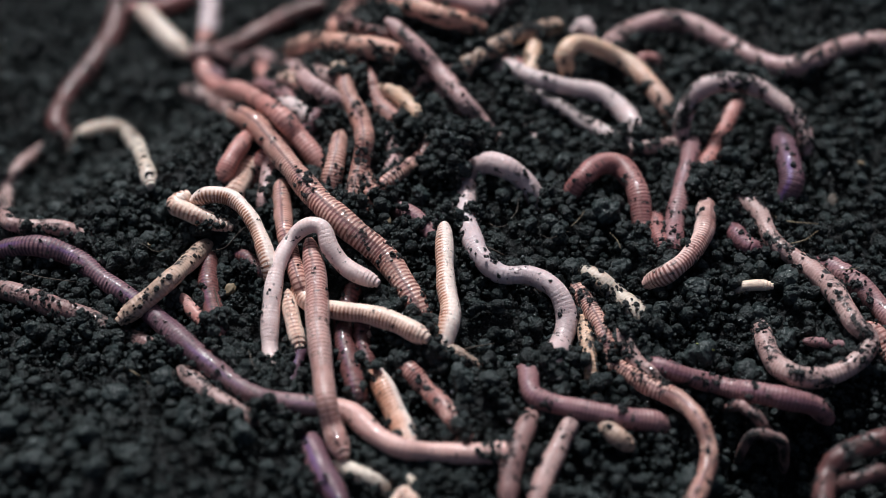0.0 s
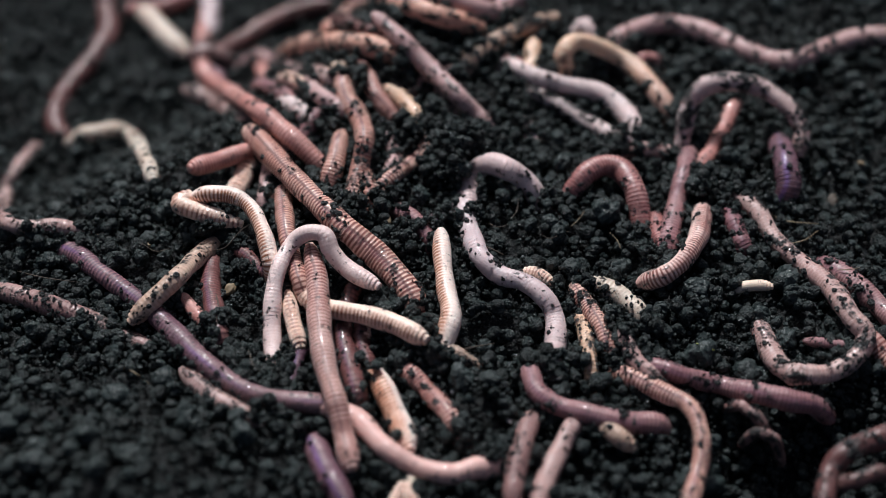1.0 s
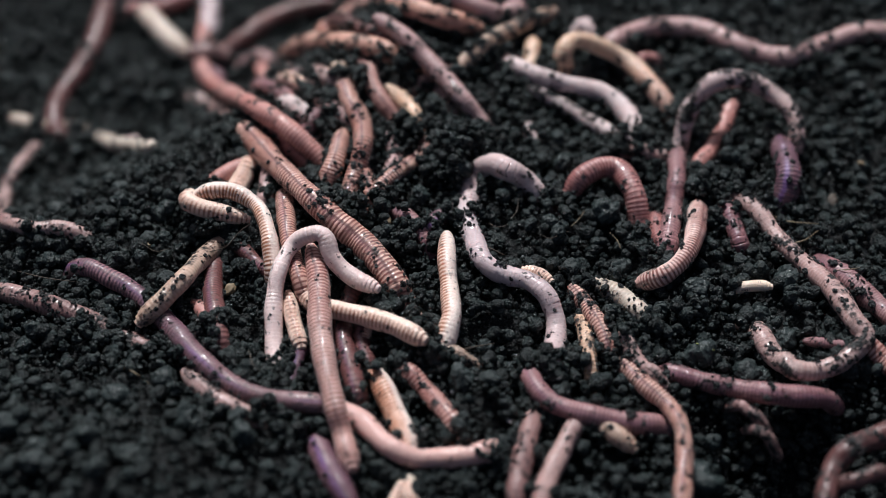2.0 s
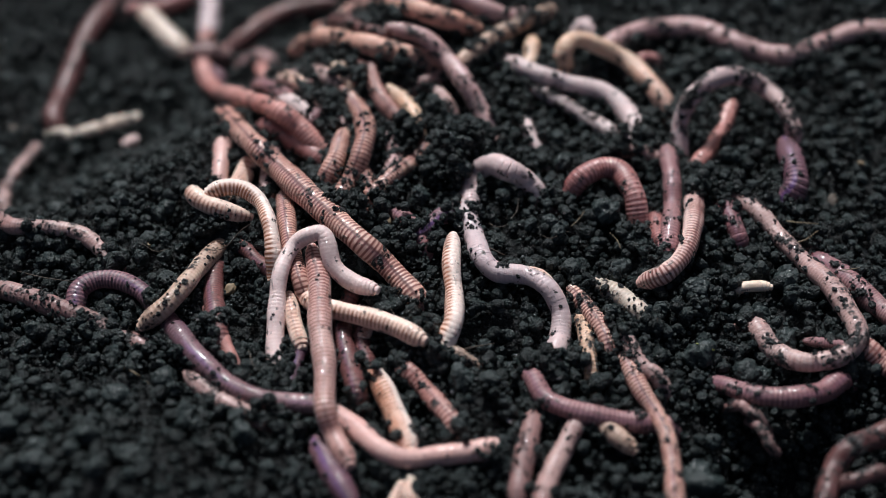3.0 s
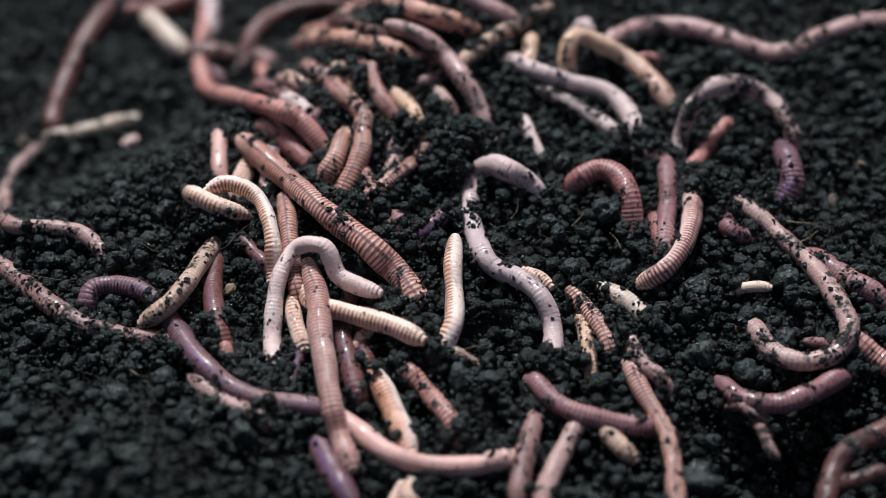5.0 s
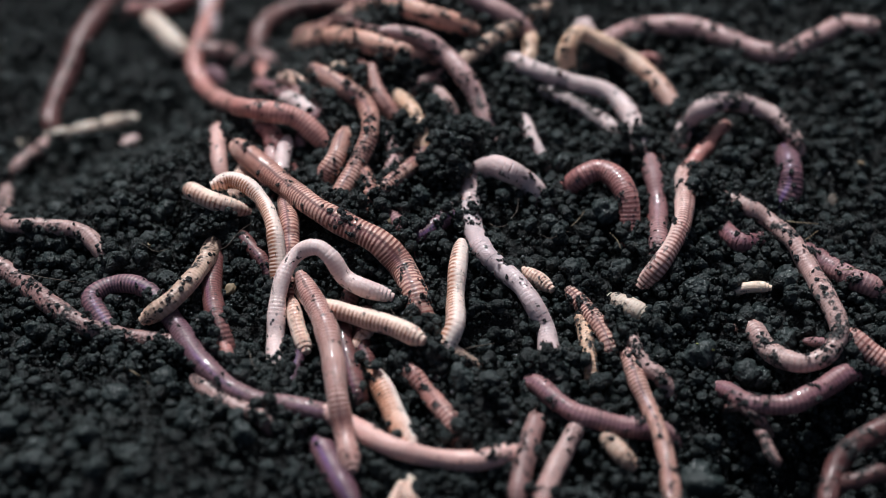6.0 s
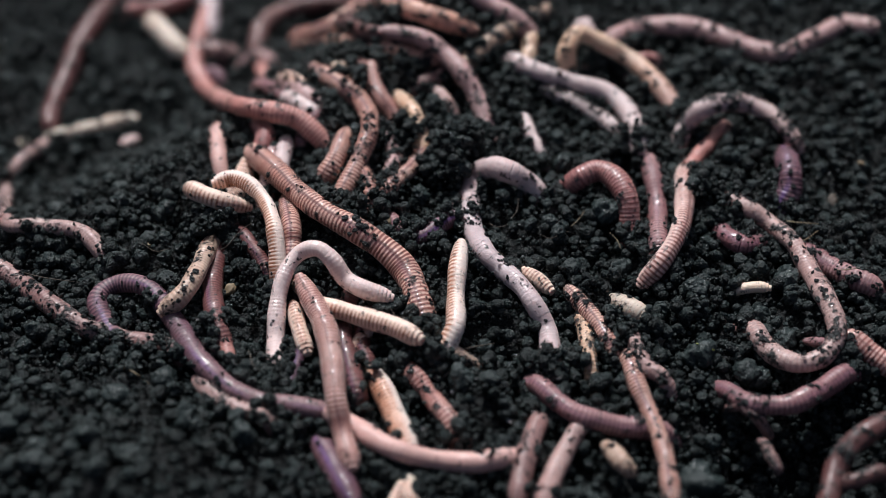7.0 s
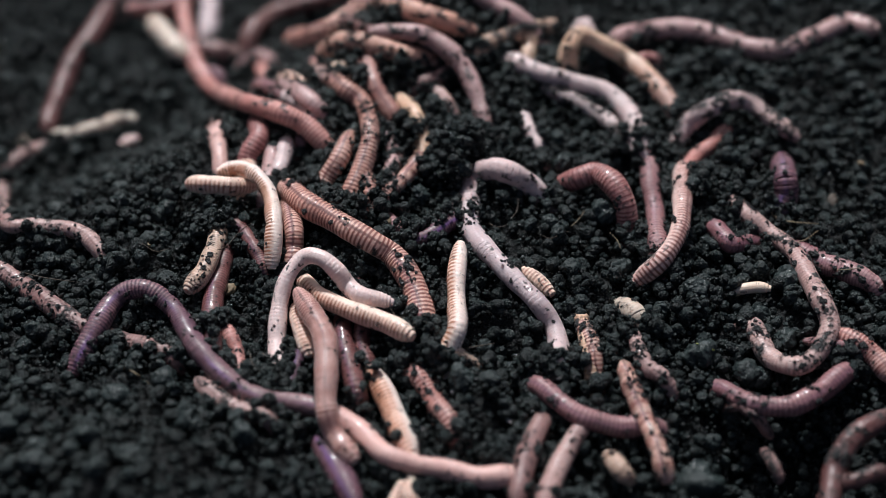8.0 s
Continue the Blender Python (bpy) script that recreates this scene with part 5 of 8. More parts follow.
lies(4.5, (44.7, 24.2, 0.55), (43.9, 15.3, 1.9), (43.5, 9.7, 1.9), (42.4, 2.2, 1.4), (41.6, -2.5, 0.1), (41.1, -5.5, -2.8))
lies(6, (40.3, 24.6, 0.55), (40.7, 17.3, 1.4), (41, 11.1, 1.4), (40.3, 2.9, 0.825), (39.9, -2.1, 0.1), (39.7, -5.1, -2.8))
lies(6.5, (40.3, 24.6, 0.55), (40.7, 17.3, 1.4), (41, 11.1, 1.4), (40.3, 2.9, 0.825), (39.9, -2.1, 0.1), (39.7, -5.1, -2.8))
lies(8, (40.4, 23.7, 0.55), (39.9, 16, 1.4), (40.3, 10.4, 1.4), (39.9, 2.8, 0.825), (39.8, -2.3, 0.1), (39.7, -5.3, -2.8))
earthworm("redpurple", 1.93, 0.5, 0, "soil-caked reddish-purple wet earthworm burrowing into the dark soil")
lies(0, (50.1, 11, 0.55), (48.4, 1.1, 3), (45.2, -5.4, 3.5), (41.3, -9.2, 3), (37.4, -9.1, 0.825))
lies(1.5, (48.9, 9.4, 0.55), (46.9, -0.3, 3), (43.8, -7, 3.5), (40, -9.9, 3), (36.1, -8.9, 0.825))
lies(3, (48.1, 13.7, 0.55), (46.6, 3.1, 3), (44.4, -4.7, 3.5), (40.6, -9.2, 3), (36.3, -8.9, 0.825))
lies(3.5, (48.1, 13.7, 0.55), (46.6, 3.1, 3), (44.4, -4.7, 3.5), (40.6, -9.2, 3), (36.3, -8.9, 0.825))
lies(4.5, (48.3, 12.1, 0.55), (46.7, 2.4, 3), (44.3, -5, 3.5), (40.6, -9.2, 3), (35.9, -9.2, 0.825))
lies(6, (46.8, 20.7, 0.55), (45.7, 9.5, 3), (43.9, 0.8, 3.5), (40.3, -6.1, 3), (36.4, -9.3, 0.825))
lies(6.5, (46.8, 20.7, 0.55), (45.7, 9.5, 3), (43.9, 0.8, 3.5), (40.3, -6.1, 3), (36.4, -9.3, 0.825))
lies(8, (46.6, 21.9, 0.55), (45.4, 11.1, 3), (43.8, 0.8, 3.5), (40.4, -5.8, 3), (35.5, -8.4, 0.825))
earthworm("blush", 1.89, 0.35, -30, "light pinkish-brown ringed earthworm lying across other worms")
lies(0, (54.9, 15.2, 0.275), (59.5, 8.8, 1.4), (61.6, 0.4, 1.9), (66.6, -5.2, 3), (70.2, -13.6, 3), (71.9, -23, 3), (74.5, -26.3, 1.9), (71.1, -30.4, 1.4), (66, -32.6, 1.4), (60.8, -33.4, 1.4), (57.9, -28.3, 0.825), (56.5, -19.5, 0.1), (56, -16.5, -2.8))
lies(1.5, (54.3, 14.3, 0.275), (59, 9.3, 1.4), (62.3, 1.4, 1.9), (67, -6, 3), (70.2, -13.6, 3), (72.1, -22.1, 3), (74.1, -25.9, 1.9), (70.2, -29.9, 1.4), (65.6, -32.1, 1.4), (60.9, -32.7, 1.4), (58, -27.4, 0.825), (56.4, -19.5, 0.1), (55.8, -16.6, -2.8))
lies(3, (54.8, 14.2, 0.275), (59.5, 8.8, 1.4), (63.3, 1.5, 1.9), (67.1, -5.1, 3), (69.9, -12, 3), (71.8, -18.9, 3), (72.6, -25.6, 1.9), (69.8, -28.7, 1.4), (65.9, -29.6, 1.4), (62, -29.4, 1.4), (58.4, -25, 0.825), (56, -19.5, 0.1), (54.8, -16.8, -2.8))
lies(3.5, (54.8, 14.2, 0.275), (59.5, 8.8, 1.4), (63.3, 1.5, 1.9), (67.1, -5.1, 3), (69.9, -12, 3), (71.8, -18.9, 3), (72.6, -25.6, 1.9), (69.8, -28.7, 1.4), (65.9, -29.6, 1.4), (62, -29.4, 1.4), (58.4, -25, 0.825), (56, -19.5, 0.1), (54.8, -16.8, -2.8))
lies(4.5, (55.6, 14.1, 0.275), (59.4, 8.2, 1.4), (63.3, 1.5, 1.9), (67.2, -4.4, 3), (69.6, -11.1, 3), (71.5, -18, 3), (72.2, -25, 1.9), (69.4, -28.4, 1.4), (65.4, -29.4, 1.4), (61.6, -29, 1.4), (57.9, -25.1, 0.825), (55.5, -19.6, 0.1), (54.3, -16.9, -2.8))
lies(6, (51.9, 14.7, 0.275), (57.4, 9.6, 1.4), (61.9, 6.2, 1.9), (65.1, -0.3, 3), (67.3, -6.9, 3), (68.6, -16.4, 3), (69.6, -23.9, 1.9), (67.2, -28.1, 1.4), (63.6, -29.8, 1.4), (60.6, -29.3, 1.4), (57.4, -25.2, 0.825), (55.4, -20.3, 0.1), (54.3, -17.5, -2.8))
lies(6.5, (51.9, 14.7, 0.275), (57.4, 9.6, 1.4), (61.9, 6.2, 1.9), (65.1, -0.3, 3), (67.3, -6.9, 3), (68.6, -16.4, 3), (69.6, -23.9, 1.9), (67.2, -28.1, 1.4), (63.6, -29.8, 1.4), (60.6, -29.3, 1.4), (57.4, -25.2, 0.825), (55.4, -20.3, 0.1), (54.3, -17.5, -2.8))
lies(8, (53.5, 13.9, 0.275), (57.2, 7.7, 1.4), (61.5, 3.2, 1.9), (64.8, -2.5, 3), (66.2, -9.6, 3), (67.4, -17.3, 3), (68.3, -21.9, 1.9), (66.5, -26.2, 1.4), (63.5, -29.5, 1.4), (60.3, -30.8, 1.4), (57.2, -26.7, 0.825), (55.5, -19.6, 0.1), (54.8, -16.7, -2.8))
earthworm("dirtypink", 1.85, 0.65, 0, "dusky pink earthworm speckled with soil burrowing into the dark soil", flush=(0.4, 0.1, 0))
lies(0, (70.2, -1.1, -2.8), (71.8, -3.7, 0.1), (75.3, -9.4, 0.825), (78.2, -14, 0.825), (81, -20.4, 0.55))
lies(3, (69, 0.1, -2.8), (70.5, -2.5, 0.1), (74.6, -9.4, 0.825), (78.1, -14.4, 0.825), (81.6, -19.8, 0.55))
lies(3.5, (69, 0.1, -2.8), (70.5, -2.5, 0.1), (74.6, -9.4, 0.825), (78.1, -14.4, 0.825), (81.6, -19.8, 0.55))
lies(6, (65, 1.7, -2.8), (67.3, -0.2, 0.1), (71.3, -3.6, 0.55), (74.6, -7.8, 0.55), (78.7, -10.4, 0.1), (81.2, -12, -2.8))
lies(6.5, (65, 1.7, -2.8), (67.3, -0.2, 0.1), (71.3, -3.6, 0.55), (74.6, -7.8, 0.55), (78.7, -10.4, 0.1), (81.2, -12, -2.8))
lies(8, (63.5, 2.2, -2.8), (65.9, 0.4, 0.1), (69.9, -2.5, 0.55), (74.3, -6.3, 0.55), (78.5, -9.6, 0.1), (80.9, -11.5, -2.8))
earthworm("redpurple", 2.17, 0.4, 0, "reddish-purple wet earthworm lying on the crumbly soil")
lies(0, (74.7, -19.3, -2.8), (76.2, -21.9, 0.1), (78.6, -26, 0.55), (80.9, -30.2, 0.55))
lies(3, (71.5, -24.3, -2.8), (73.8, -26.2, 0.1), (77, -28.8, 0.55), (80.4, -32.2, 0.55))
lies(3.5, (71.5, -24.3, -2.8), (73.8, -26.2, 0.1), (77, -28.8, 0.55), (80.4, -32.2, 0.55))
lies(6, (69.6, -22.5, -2.8), (71.8, -24.6, 0.1), (75.1, -27.7, 0.55), (79.3, -30.6, 0.55))
lies(6.5, (69.6, -22.5, -2.8), (71.8, -24.6, 0.1), (75.1, -27.7, 0.55), (79.3, -30.6, 0.55))
lies(8, (68.5, -22, -2.8), (70.7, -24, 0.1), (74.6, -27.5, 0.55), (77.9, -32.2, 0.55))
earthworm("pink", 1.88, 0.4, 0, "pinkish-brown wet ringed earthworm lying on the crumbly soil")
lies(0, (34.1, -29.5, -2.8), (36.9, -30.6, 0.1), (41.1, -32.3, 0.825), (46.9, -32.4, 0.55), (50.4, -34, 0.66), (54.8, -36.4, 0.88), (59.5, -37.6, 0.825), (63.6, -37.7, 0.1), (66.6, -37.8, -2.8))
lies(1.5, (34, -29.9, -2.8), (36.8, -30.9, 0.1), (41.8, -32.6, 0.825), (47.5, -32.3, 0.55), (51.3, -34.3, 0.66), (55.2, -36.6, 0.88), (59.9, -37.9, 0.825), (64.1, -37.6, 0.1), (67.1, -37.4, -2.8))
lies(3, (46.8, -30.1, -2.8), (48.9, -32.2, 0.1), (51.1, -34.4, 0.55), (54, -36.6, 0.825), (58, -37.3, 0.825), (62.4, -36.5, 0.825), (65.9, -34.6, 0.55), (68.5, -32.4, 0.1), (70.8, -30.5, -2.8))
lies(3.5, (46.8, -30.1, -2.8), (48.9, -32.2, 0.1), (51.1, -34.4, 0.55), (54, -36.6, 0.825), (58, -37.3, 0.825), (62.4, -36.5, 0.825), (65.9, -34.6, 0.55), (68.5, -32.4, 0.1), (70.8, -30.5, -2.8))
lies(4.5, (47.7, -29.5, -2.8), (49.1, -32.2, 0.1), (50.9, -35.7, 0.55), (54.2, -37.6, 0.825), (58, -37.9, 0.825), (61.5, -36.8, 0.825), (64.9, -34.6, 0.55), (68.1, -32.2, 0.1), (70.5, -30.4, -2.8))
lies(6, (47.8, -31.1, -2.8), (49.4, -33.7, 0.1), (51.8, -37.6, 0.55), (55.5, -38.5, 0.825), (59.4, -38.3, 0.825), (62.5, -36.6, 0.825), (66, -33.9, 0.55), (69.6, -31.3, 0.1), (72, -29.5, -2.8))
lies(6.5, (47.8, -31.1, -2.8), (49.4, -33.7, 0.1), (51.8, -37.6, 0.55), (55.5, -38.5, 0.825), (59.4, -38.3, 0.825), (62.5, -36.6, 0.825), (66, -33.9, 0.55), (69.6, -31.3, 0.1), (72, -29.5, -2.8))
lies(8, (47.1, -30.9, -2.8), (48.8, -33.3, 0.1), (51.7, -37.4, 0.55), (55.5, -38.7, 0.825), (59.4, -38.6, 0.825), (62.5, -37.1, 0.825), (65.7, -34.4, 0.55), (69.4, -31.1, 0.1), (71.6, -29.1, -2.8))
earthworm("redpurple", 1.85, 0.5, 0, "soil-caked reddish-purple wet earthworm burrowing into the dark soil")
lies(0, (14.5, -28.5, -2.8), (14.8, -31.5, 0.1), (15.3, -36.8, 1.4), (19.3, -38.9, 1.4), (25.5, -40.8, 0.825), (30.8, -41.1, 0.55), (35.3, -41, 0.1), (38.3, -40.9, -2.8))
lies(1.5, (14.7, -29, -2.8), (15.3, -31.9, 0.1), (16.2, -36.2, 1.4), (19.8, -39.4, 1.4), (25.4, -41.5, 0.825), (31, -42.1, 0.55), (35.7, -41.6, 0.1), (38.7, -41.3, -2.8))
lies(3, (14.3, -30.1, -2.8), (15.5, -32.9, 0.1), (17.5, -37.6, 1.4), (21.6, -40.4, 1.4), (26.4, -41.6, 0.825), (31.2, -41.8, 0.55), (35.7, -41.5, 0.1), (38.7, -41.3, -2.8))
lies(3.5, (14.3, -30.1, -2.8), (15.5, -32.9, 0.1), (17.5, -37.6, 1.4), (21.6, -40.4, 1.4), (26.4, -41.6, 0.825), (31.2, -41.8, 0.55), (35.7, -41.5, 0.1), (38.7, -41.3, -2.8))
lies(6, (14.6, -32, -2.8), (16.4, -34.4, 0.1), (19.4, -38.3, 1.4), (22.5, -41.3, 1.4), (26.3, -42.4, 0.825), (30.7, -42.9, 0.55), (35.1, -42.8, 0.1), (38.1, -42.7, -2.8))
lies(6.5, (14.6, -32, -2.8), (16.4, -34.4, 0.1), (19.4, -38.3, 1.4), (22.5, -41.3, 1.4), (26.3, -42.4, 0.825), (30.7, -42.9, 0.55), (35.1, -42.8, 0.1), (38.1, -42.7, -2.8))
lies(8, (14.9, -32.3, -2.8), (16.8, -34.7, 0.1), (19.8, -38.5, 1.4), (23, -41.7, 1.4), (26.3, -42.7, 0.825), (30.2, -43, 0.55), (34.4, -42.2, 0.1), (37.3, -41.6, -2.8))
earthworm("redpurple", 1.92, 0.33, 0, "reddish-purple wet earthworm burrowing into the dark soil")
lies(0, (28.6, -27.6, -2.8), (30.6, -29.8, 0.1), (35.5, -35.1, 0.825), (40, -38.2, 1.4), (42.9, -44.1, 1.4), (44.2, -49.3, 1.4), (42.8, -54.4, 1.4), (39.9, -60.9, 1.4))
lies(1.5, (29.5, -28.7, -2.8), (31.6, -30.8, 0.1), (36.4, -35.7, 0.825), (40.2, -39.3, 1.4), (41.7, -44.5, 1.4), (41.8, -49.4, 1.4), (40.7, -54.5, 1.4), (39, -61, 1.4))
lies(3, (31.1, -26.1, -2.8), (32, -29, 0.1), (34, -35.5, 0.825), (36.1, -40.2, 1.4), (37.4, -46.1, 1.4), (37.8, -51.8, 1.4), (37.8, -56.1, 1.4), (37.6, -61, 1.4))
lies(3.5, (31.1, -26.1, -2.8), (32, -29, 0.1), (34, -35.5, 0.825), (36.1, -40.2, 1.4), (37.4, -46.1, 1.4), (37.8, -51.8, 1.4), (37.8, -56.1, 1.4), (37.6, -61, 1.4))
lies(4.5, (31.5, -28, -2.8), (32.5, -30.8, 0.1), (34.5, -36.5, 0.825), (36.5, -40.9, 1.4), (37.8, -46.2, 1.4), (38.3, -51.7, 1.4), (38.2, -56, 1.4), (38.1, -61, 1.4))
lies(6, (31.8, -25, -2.8), (32.4, -27.9, 0.1), (33.6, -34.3, 0.825), (35.2, -39.6, 1.4), (36.3, -46, 1.4), (36.9, -51, 1.4), (37.2, -55.1, 1.4), (37.1, -60.4, 1.4))
lies(6.5, (31.8, -25, -2.8), (32.4, -27.9, 0.1), (33.6, -34.3, 0.825), (35.2, -39.6, 1.4), (36.3, -46, 1.4), (36.9, -51, 1.4), (37.2, -55.1, 1.4), (37.1, -60.4, 1.4))
lies(8, (31.4, -29.6, 0.55), (32.4, -35.5, 1.4), (33.7, -40.2, 1.9), (34.7, -44.7, 1.9), (35.4, -49.3, 1.9), (36.1, -52.2, 1.4), (36.7, -54.5, 0.55))
earthworm("brown", 1.6, 0.48, 0, "brown-banded pink earthworm with moist skin burrowing into the dark soil")
lies(0, (16.1, -36.8, -2.8), (15.2, -39.7, 0.1), (12.6, -47.8, 0.825), (11.2, -53, 0.825), (10.5, -59, 0.55))
lies(3, (15.9, -38.3, -2.8), (15.3, -41.2, 0.1), (13.7, -49.4, 0.825), (12.6, -54.9, 0.825), (11.9, -59.3, 0.55))
lies(3.5, (15.9, -38.3, -2.8), (15.3, -41.2, 0.1), (13.7, -49.4, 0.825), (12.6, -54.9, 0.825), (11.9, -59.3, 0.55))
lies(8, (17.6, -38.6, -2.8), (16.7, -41.4, 0.1), (14.3, -48.6, 0.825), (13, -53.9, 0.825), (11.9, -59.3, 0.55))
earthworm("dusky", 1.78, 0.45, 0, "dusky brownish-pink earthworm lying on the crumbly soil")
lies(0, (22.7, -39.9, -2.8), (21.4, -42.6, 0.1), (19, -47.8, 0.825), (16.9, -53.2, 0.825), (15, -60.3, 0.55))
lies(3, (23.7, -40, -2.8), (22.4, -42.7, 0.1), (20, -47.6, 0.825), (17.8, -52.9, 0.825), (15.8, -60.5, 0.55))
lies(3.5, (23.7, -40, -2.8), (22.4, -42.7, 0.1), (20, -47.6, 0.825), (17.8, -52.9, 0.825), (15.8, -60.5, 0.55))
lies(8, (24.9, -40.7, -2.8), (23.3, -43.3, 0.1), (20.4, -48.1, 0.825), (18.3, -53.5, 0.825), (16.2, -60.6, 0.55))
earthworm("dirtypink", 1.78, 0.3, 0, "dusky pink earthworm speckled with soil lying on the crumbly soil")
lies(0, (-11.9, -32.2, 0.55), (-9.6, -37.1, 0.825), (-7.5, -42.5, 0.825), (-5.6, -48.7, 0.66))
lies(8, (-12.3, -32.2, 0.55), (-9.6, -37.7, 0.825), (-7.4, -44.2, 0.825), (-5.2, -50.3, 0.66))
earthworm("pale", 1.96, 0.4, 35, "pale cream-pink earthworm with orange-brown bands lying on the crumbly soil")
lies(0, (-7.9, -29.7, -2.8), (-6, -32, 0.1), (-2.8, -35.8, 0.825), (0.1, -40.4, 0.825), (2.9, -44.6, 0.1), (4.6, -47.1, -2.8))
lies(3, (-8, -29.9, -2.8), (-6, -32.2, 0.1), (-3, -35.7, 0.715), (-0.6, -39.8, 0.715), (1.8, -43.5, 0.1), (3.4, -46, -2.8))
lies(3.5, (-8, -29.9, -2.8), (-6, -32.2, 0.1), (-3, -35.7, 0.715), (-0.6, -39.8, 0.715), (1.8, -43.5, 0.1), (3.4, -46, -2.8))
lies(8, (-5.9, -30.7, -2.8), (-4.3, -33.3, 0.1), (-1.8, -37.4, 0.44), (-0.4, -40.6, 0.44), (1.5, -43.7, 0.1), (3.1, -46.3, -2.8))
earthworm("pink", 1.83, 0.5, 0, "pinkish-brown wet ringed earthworm lying on the crumbly soil")
lies(0, (-23.2, -43.7, -2.8), (-22.2, -46.5, 0.1), (-19.9, -53.1, 0.66), (-16.4, -60.1, 0.66))
lies(3, (-21.8, -43.6, -2.8), (-20.7, -46.4, 0.1), (-18, -53.6, 0.66), (-14.6, -59.8, 0.66))
lies(3.5, (-21.8, -43.6, -2.8), (-20.7, -46.4, 0.1), (-18, -53.6, 0.66), (-14.6, -59.8, 0.66))
lies(8, (-21.3, -43.2, -2.8), (-20.1, -46, 0.1), (-17.2, -52.7, 0.66), (-14.1, -59.7, 0.66))
earthworm("purple", 2.15, 0.1, 0, "dark purple glistening earthworm burrowing into the dark soil")
lies(0, (-19.2, -49.1, -2.8), (-16.8, -50.9, 0.1), (-13.9, -53.1, 0.55), (-10.6, -54.3, 0.1), (-7.8, -55.3, -2.8))
lies(0.5, (-15, -52.7, -2.8), (-12.3, -54, 0.1), (-9.2, -55.5, 0.55), (-6.1, -56.8, 0.1), (-3.3, -58, -2.8))
lies(1, (-10.7, -53.5, -5), (-9.8, -53.9, -4), (-7.9, -54.7, -4), (-6, -55.2, -4), (-5, -55.5, -5))
earthworm("cream", 1.59, 0.2, 0, "cream-coloured plump earthworm end lying on the crumbly soil")
lies(0, (-45.2, -31.6, 0.97), (-41.5, -35.8, 1.25), (-37.8, -39.5, 1.25), (-33.2, -42.8, 0.8), (-30.8, -44.5, -2.8))
lies(8, (-42, -34.2, 0.97), (-38.3, -38.5, 1.25), (-34.7, -41.4, 1.25), (-29.3, -44, 0.8), (-26.6, -45.3, -2.8))
earthworm("dirtypink", 1.65, 0.55, 0, "dusky pink earthworm speckled with soil lying on the crumbly soil")
lies(0, (-44.2, -61.7, -2.8), (-42.1, -59.5, 0.1), (-40.4, -57.7, 0.55), (-38.8, -59.3, 0.1), (-36.7, -61.4, -2.8))
earthworm("cream", 1.56, 0.1, 0, "cream-coloured plump earthworm end lying on the crumbly soil")
lies(0, (-5.8, -53.9, 0.275), (-4.6, -56, 0.385), (-3.6, -57.1, 0.165))
earthworm("cream", 0.83, 0.2, 0, "cream-coloured plump earthworm end lying on the crumbly soil")
lies(0, (-9.6, -61.7, -2.8), (-7.7, -59.4, 0.1), (-6.1, -57.4, 0.275), (-4.5, -59.9, 0.1), (-2.9, -62.4, -2.8))
lies(1.5, (-9.1, -61.4, -2.8), (-7.7, -58.8, 0.1), (-6.3, -56.2, 0.44), (-5, -59.3, 0.1), (-3.8, -62.1, -2.8))
earthworm("peach", 1.29, 0.1, 0, "peach earthworm with brownish rings lying on the crumbly soil")
# skin darkened, with extra soil smears, for this corner's weaker light
lies(0, (60.7, -62.9, -2.8), (61.5, -60, 0.1), (63.4, -53, 0.825), (66.1, -50.1, 1.4), (71.1, -47.8, 1.4), (77.3, -45.3, 1.4))
lies(3, (61, -61.9, -2.8), (62, -59.1, 0.1), (64.7, -51.7, 0.825), (68, -48.6, 1.4), (73, -45.8, 1.4), (77.7, -42.8, 1.4))
lies(3.5, (61, -61.9, -2.8), (62, -59.1, 0.1), (64.7, -51.7, 0.825), (68, -48.6, 1.4), (73, -45.8, 1.4), (77.7, -42.8, 1.4))
lies(8, (62.1, -61.9, -2.8), (62.9, -59, 0.1), (64.6, -52.7, 0.825), (66.4, -49.4, 1.4), (69.5, -45.8, 1.4), (75.5, -41.6, 1.4))
earthworm("pinkgrey", 1.9, 0.7, 0, "soil-caked greyish-pink smooth earthworm with skin darkened for the dim corner")
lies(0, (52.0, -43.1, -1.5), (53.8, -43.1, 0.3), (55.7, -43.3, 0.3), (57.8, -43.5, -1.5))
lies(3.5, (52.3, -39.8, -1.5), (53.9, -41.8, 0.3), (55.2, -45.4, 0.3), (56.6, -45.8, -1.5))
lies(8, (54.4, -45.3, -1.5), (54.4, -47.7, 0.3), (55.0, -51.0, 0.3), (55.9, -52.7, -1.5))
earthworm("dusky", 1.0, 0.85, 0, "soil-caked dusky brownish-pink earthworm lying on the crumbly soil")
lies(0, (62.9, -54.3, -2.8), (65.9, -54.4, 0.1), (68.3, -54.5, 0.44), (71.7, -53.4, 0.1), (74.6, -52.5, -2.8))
earthworm("pinkgrey", 1.39, 0.8, 0, "soil-caked greyish-pink smooth earthworm with skin darkened for the dim corner")
lies(0, (26.5, -41.8, -1), (27.7, -43.7, 0.5), (29.5, -45.4, 0.5), (31.4, -46.3, -1))
lies(3.5, (26.5, -41.8, -1), (27.7, -43.7, 0.5), (29.9, -46.2, 0.5), (31.9, -48.0, -1))
lies(8, (27.6, -47.8, -1), (28.2, -50.6, 0.5), (29.4, -53.3, 0.5), (30.8, -54.0, -1))
earthworm("dirty", 1.6, 0.5, 0, "tan earthworm smeared with black soil lying on the crumbly soil")
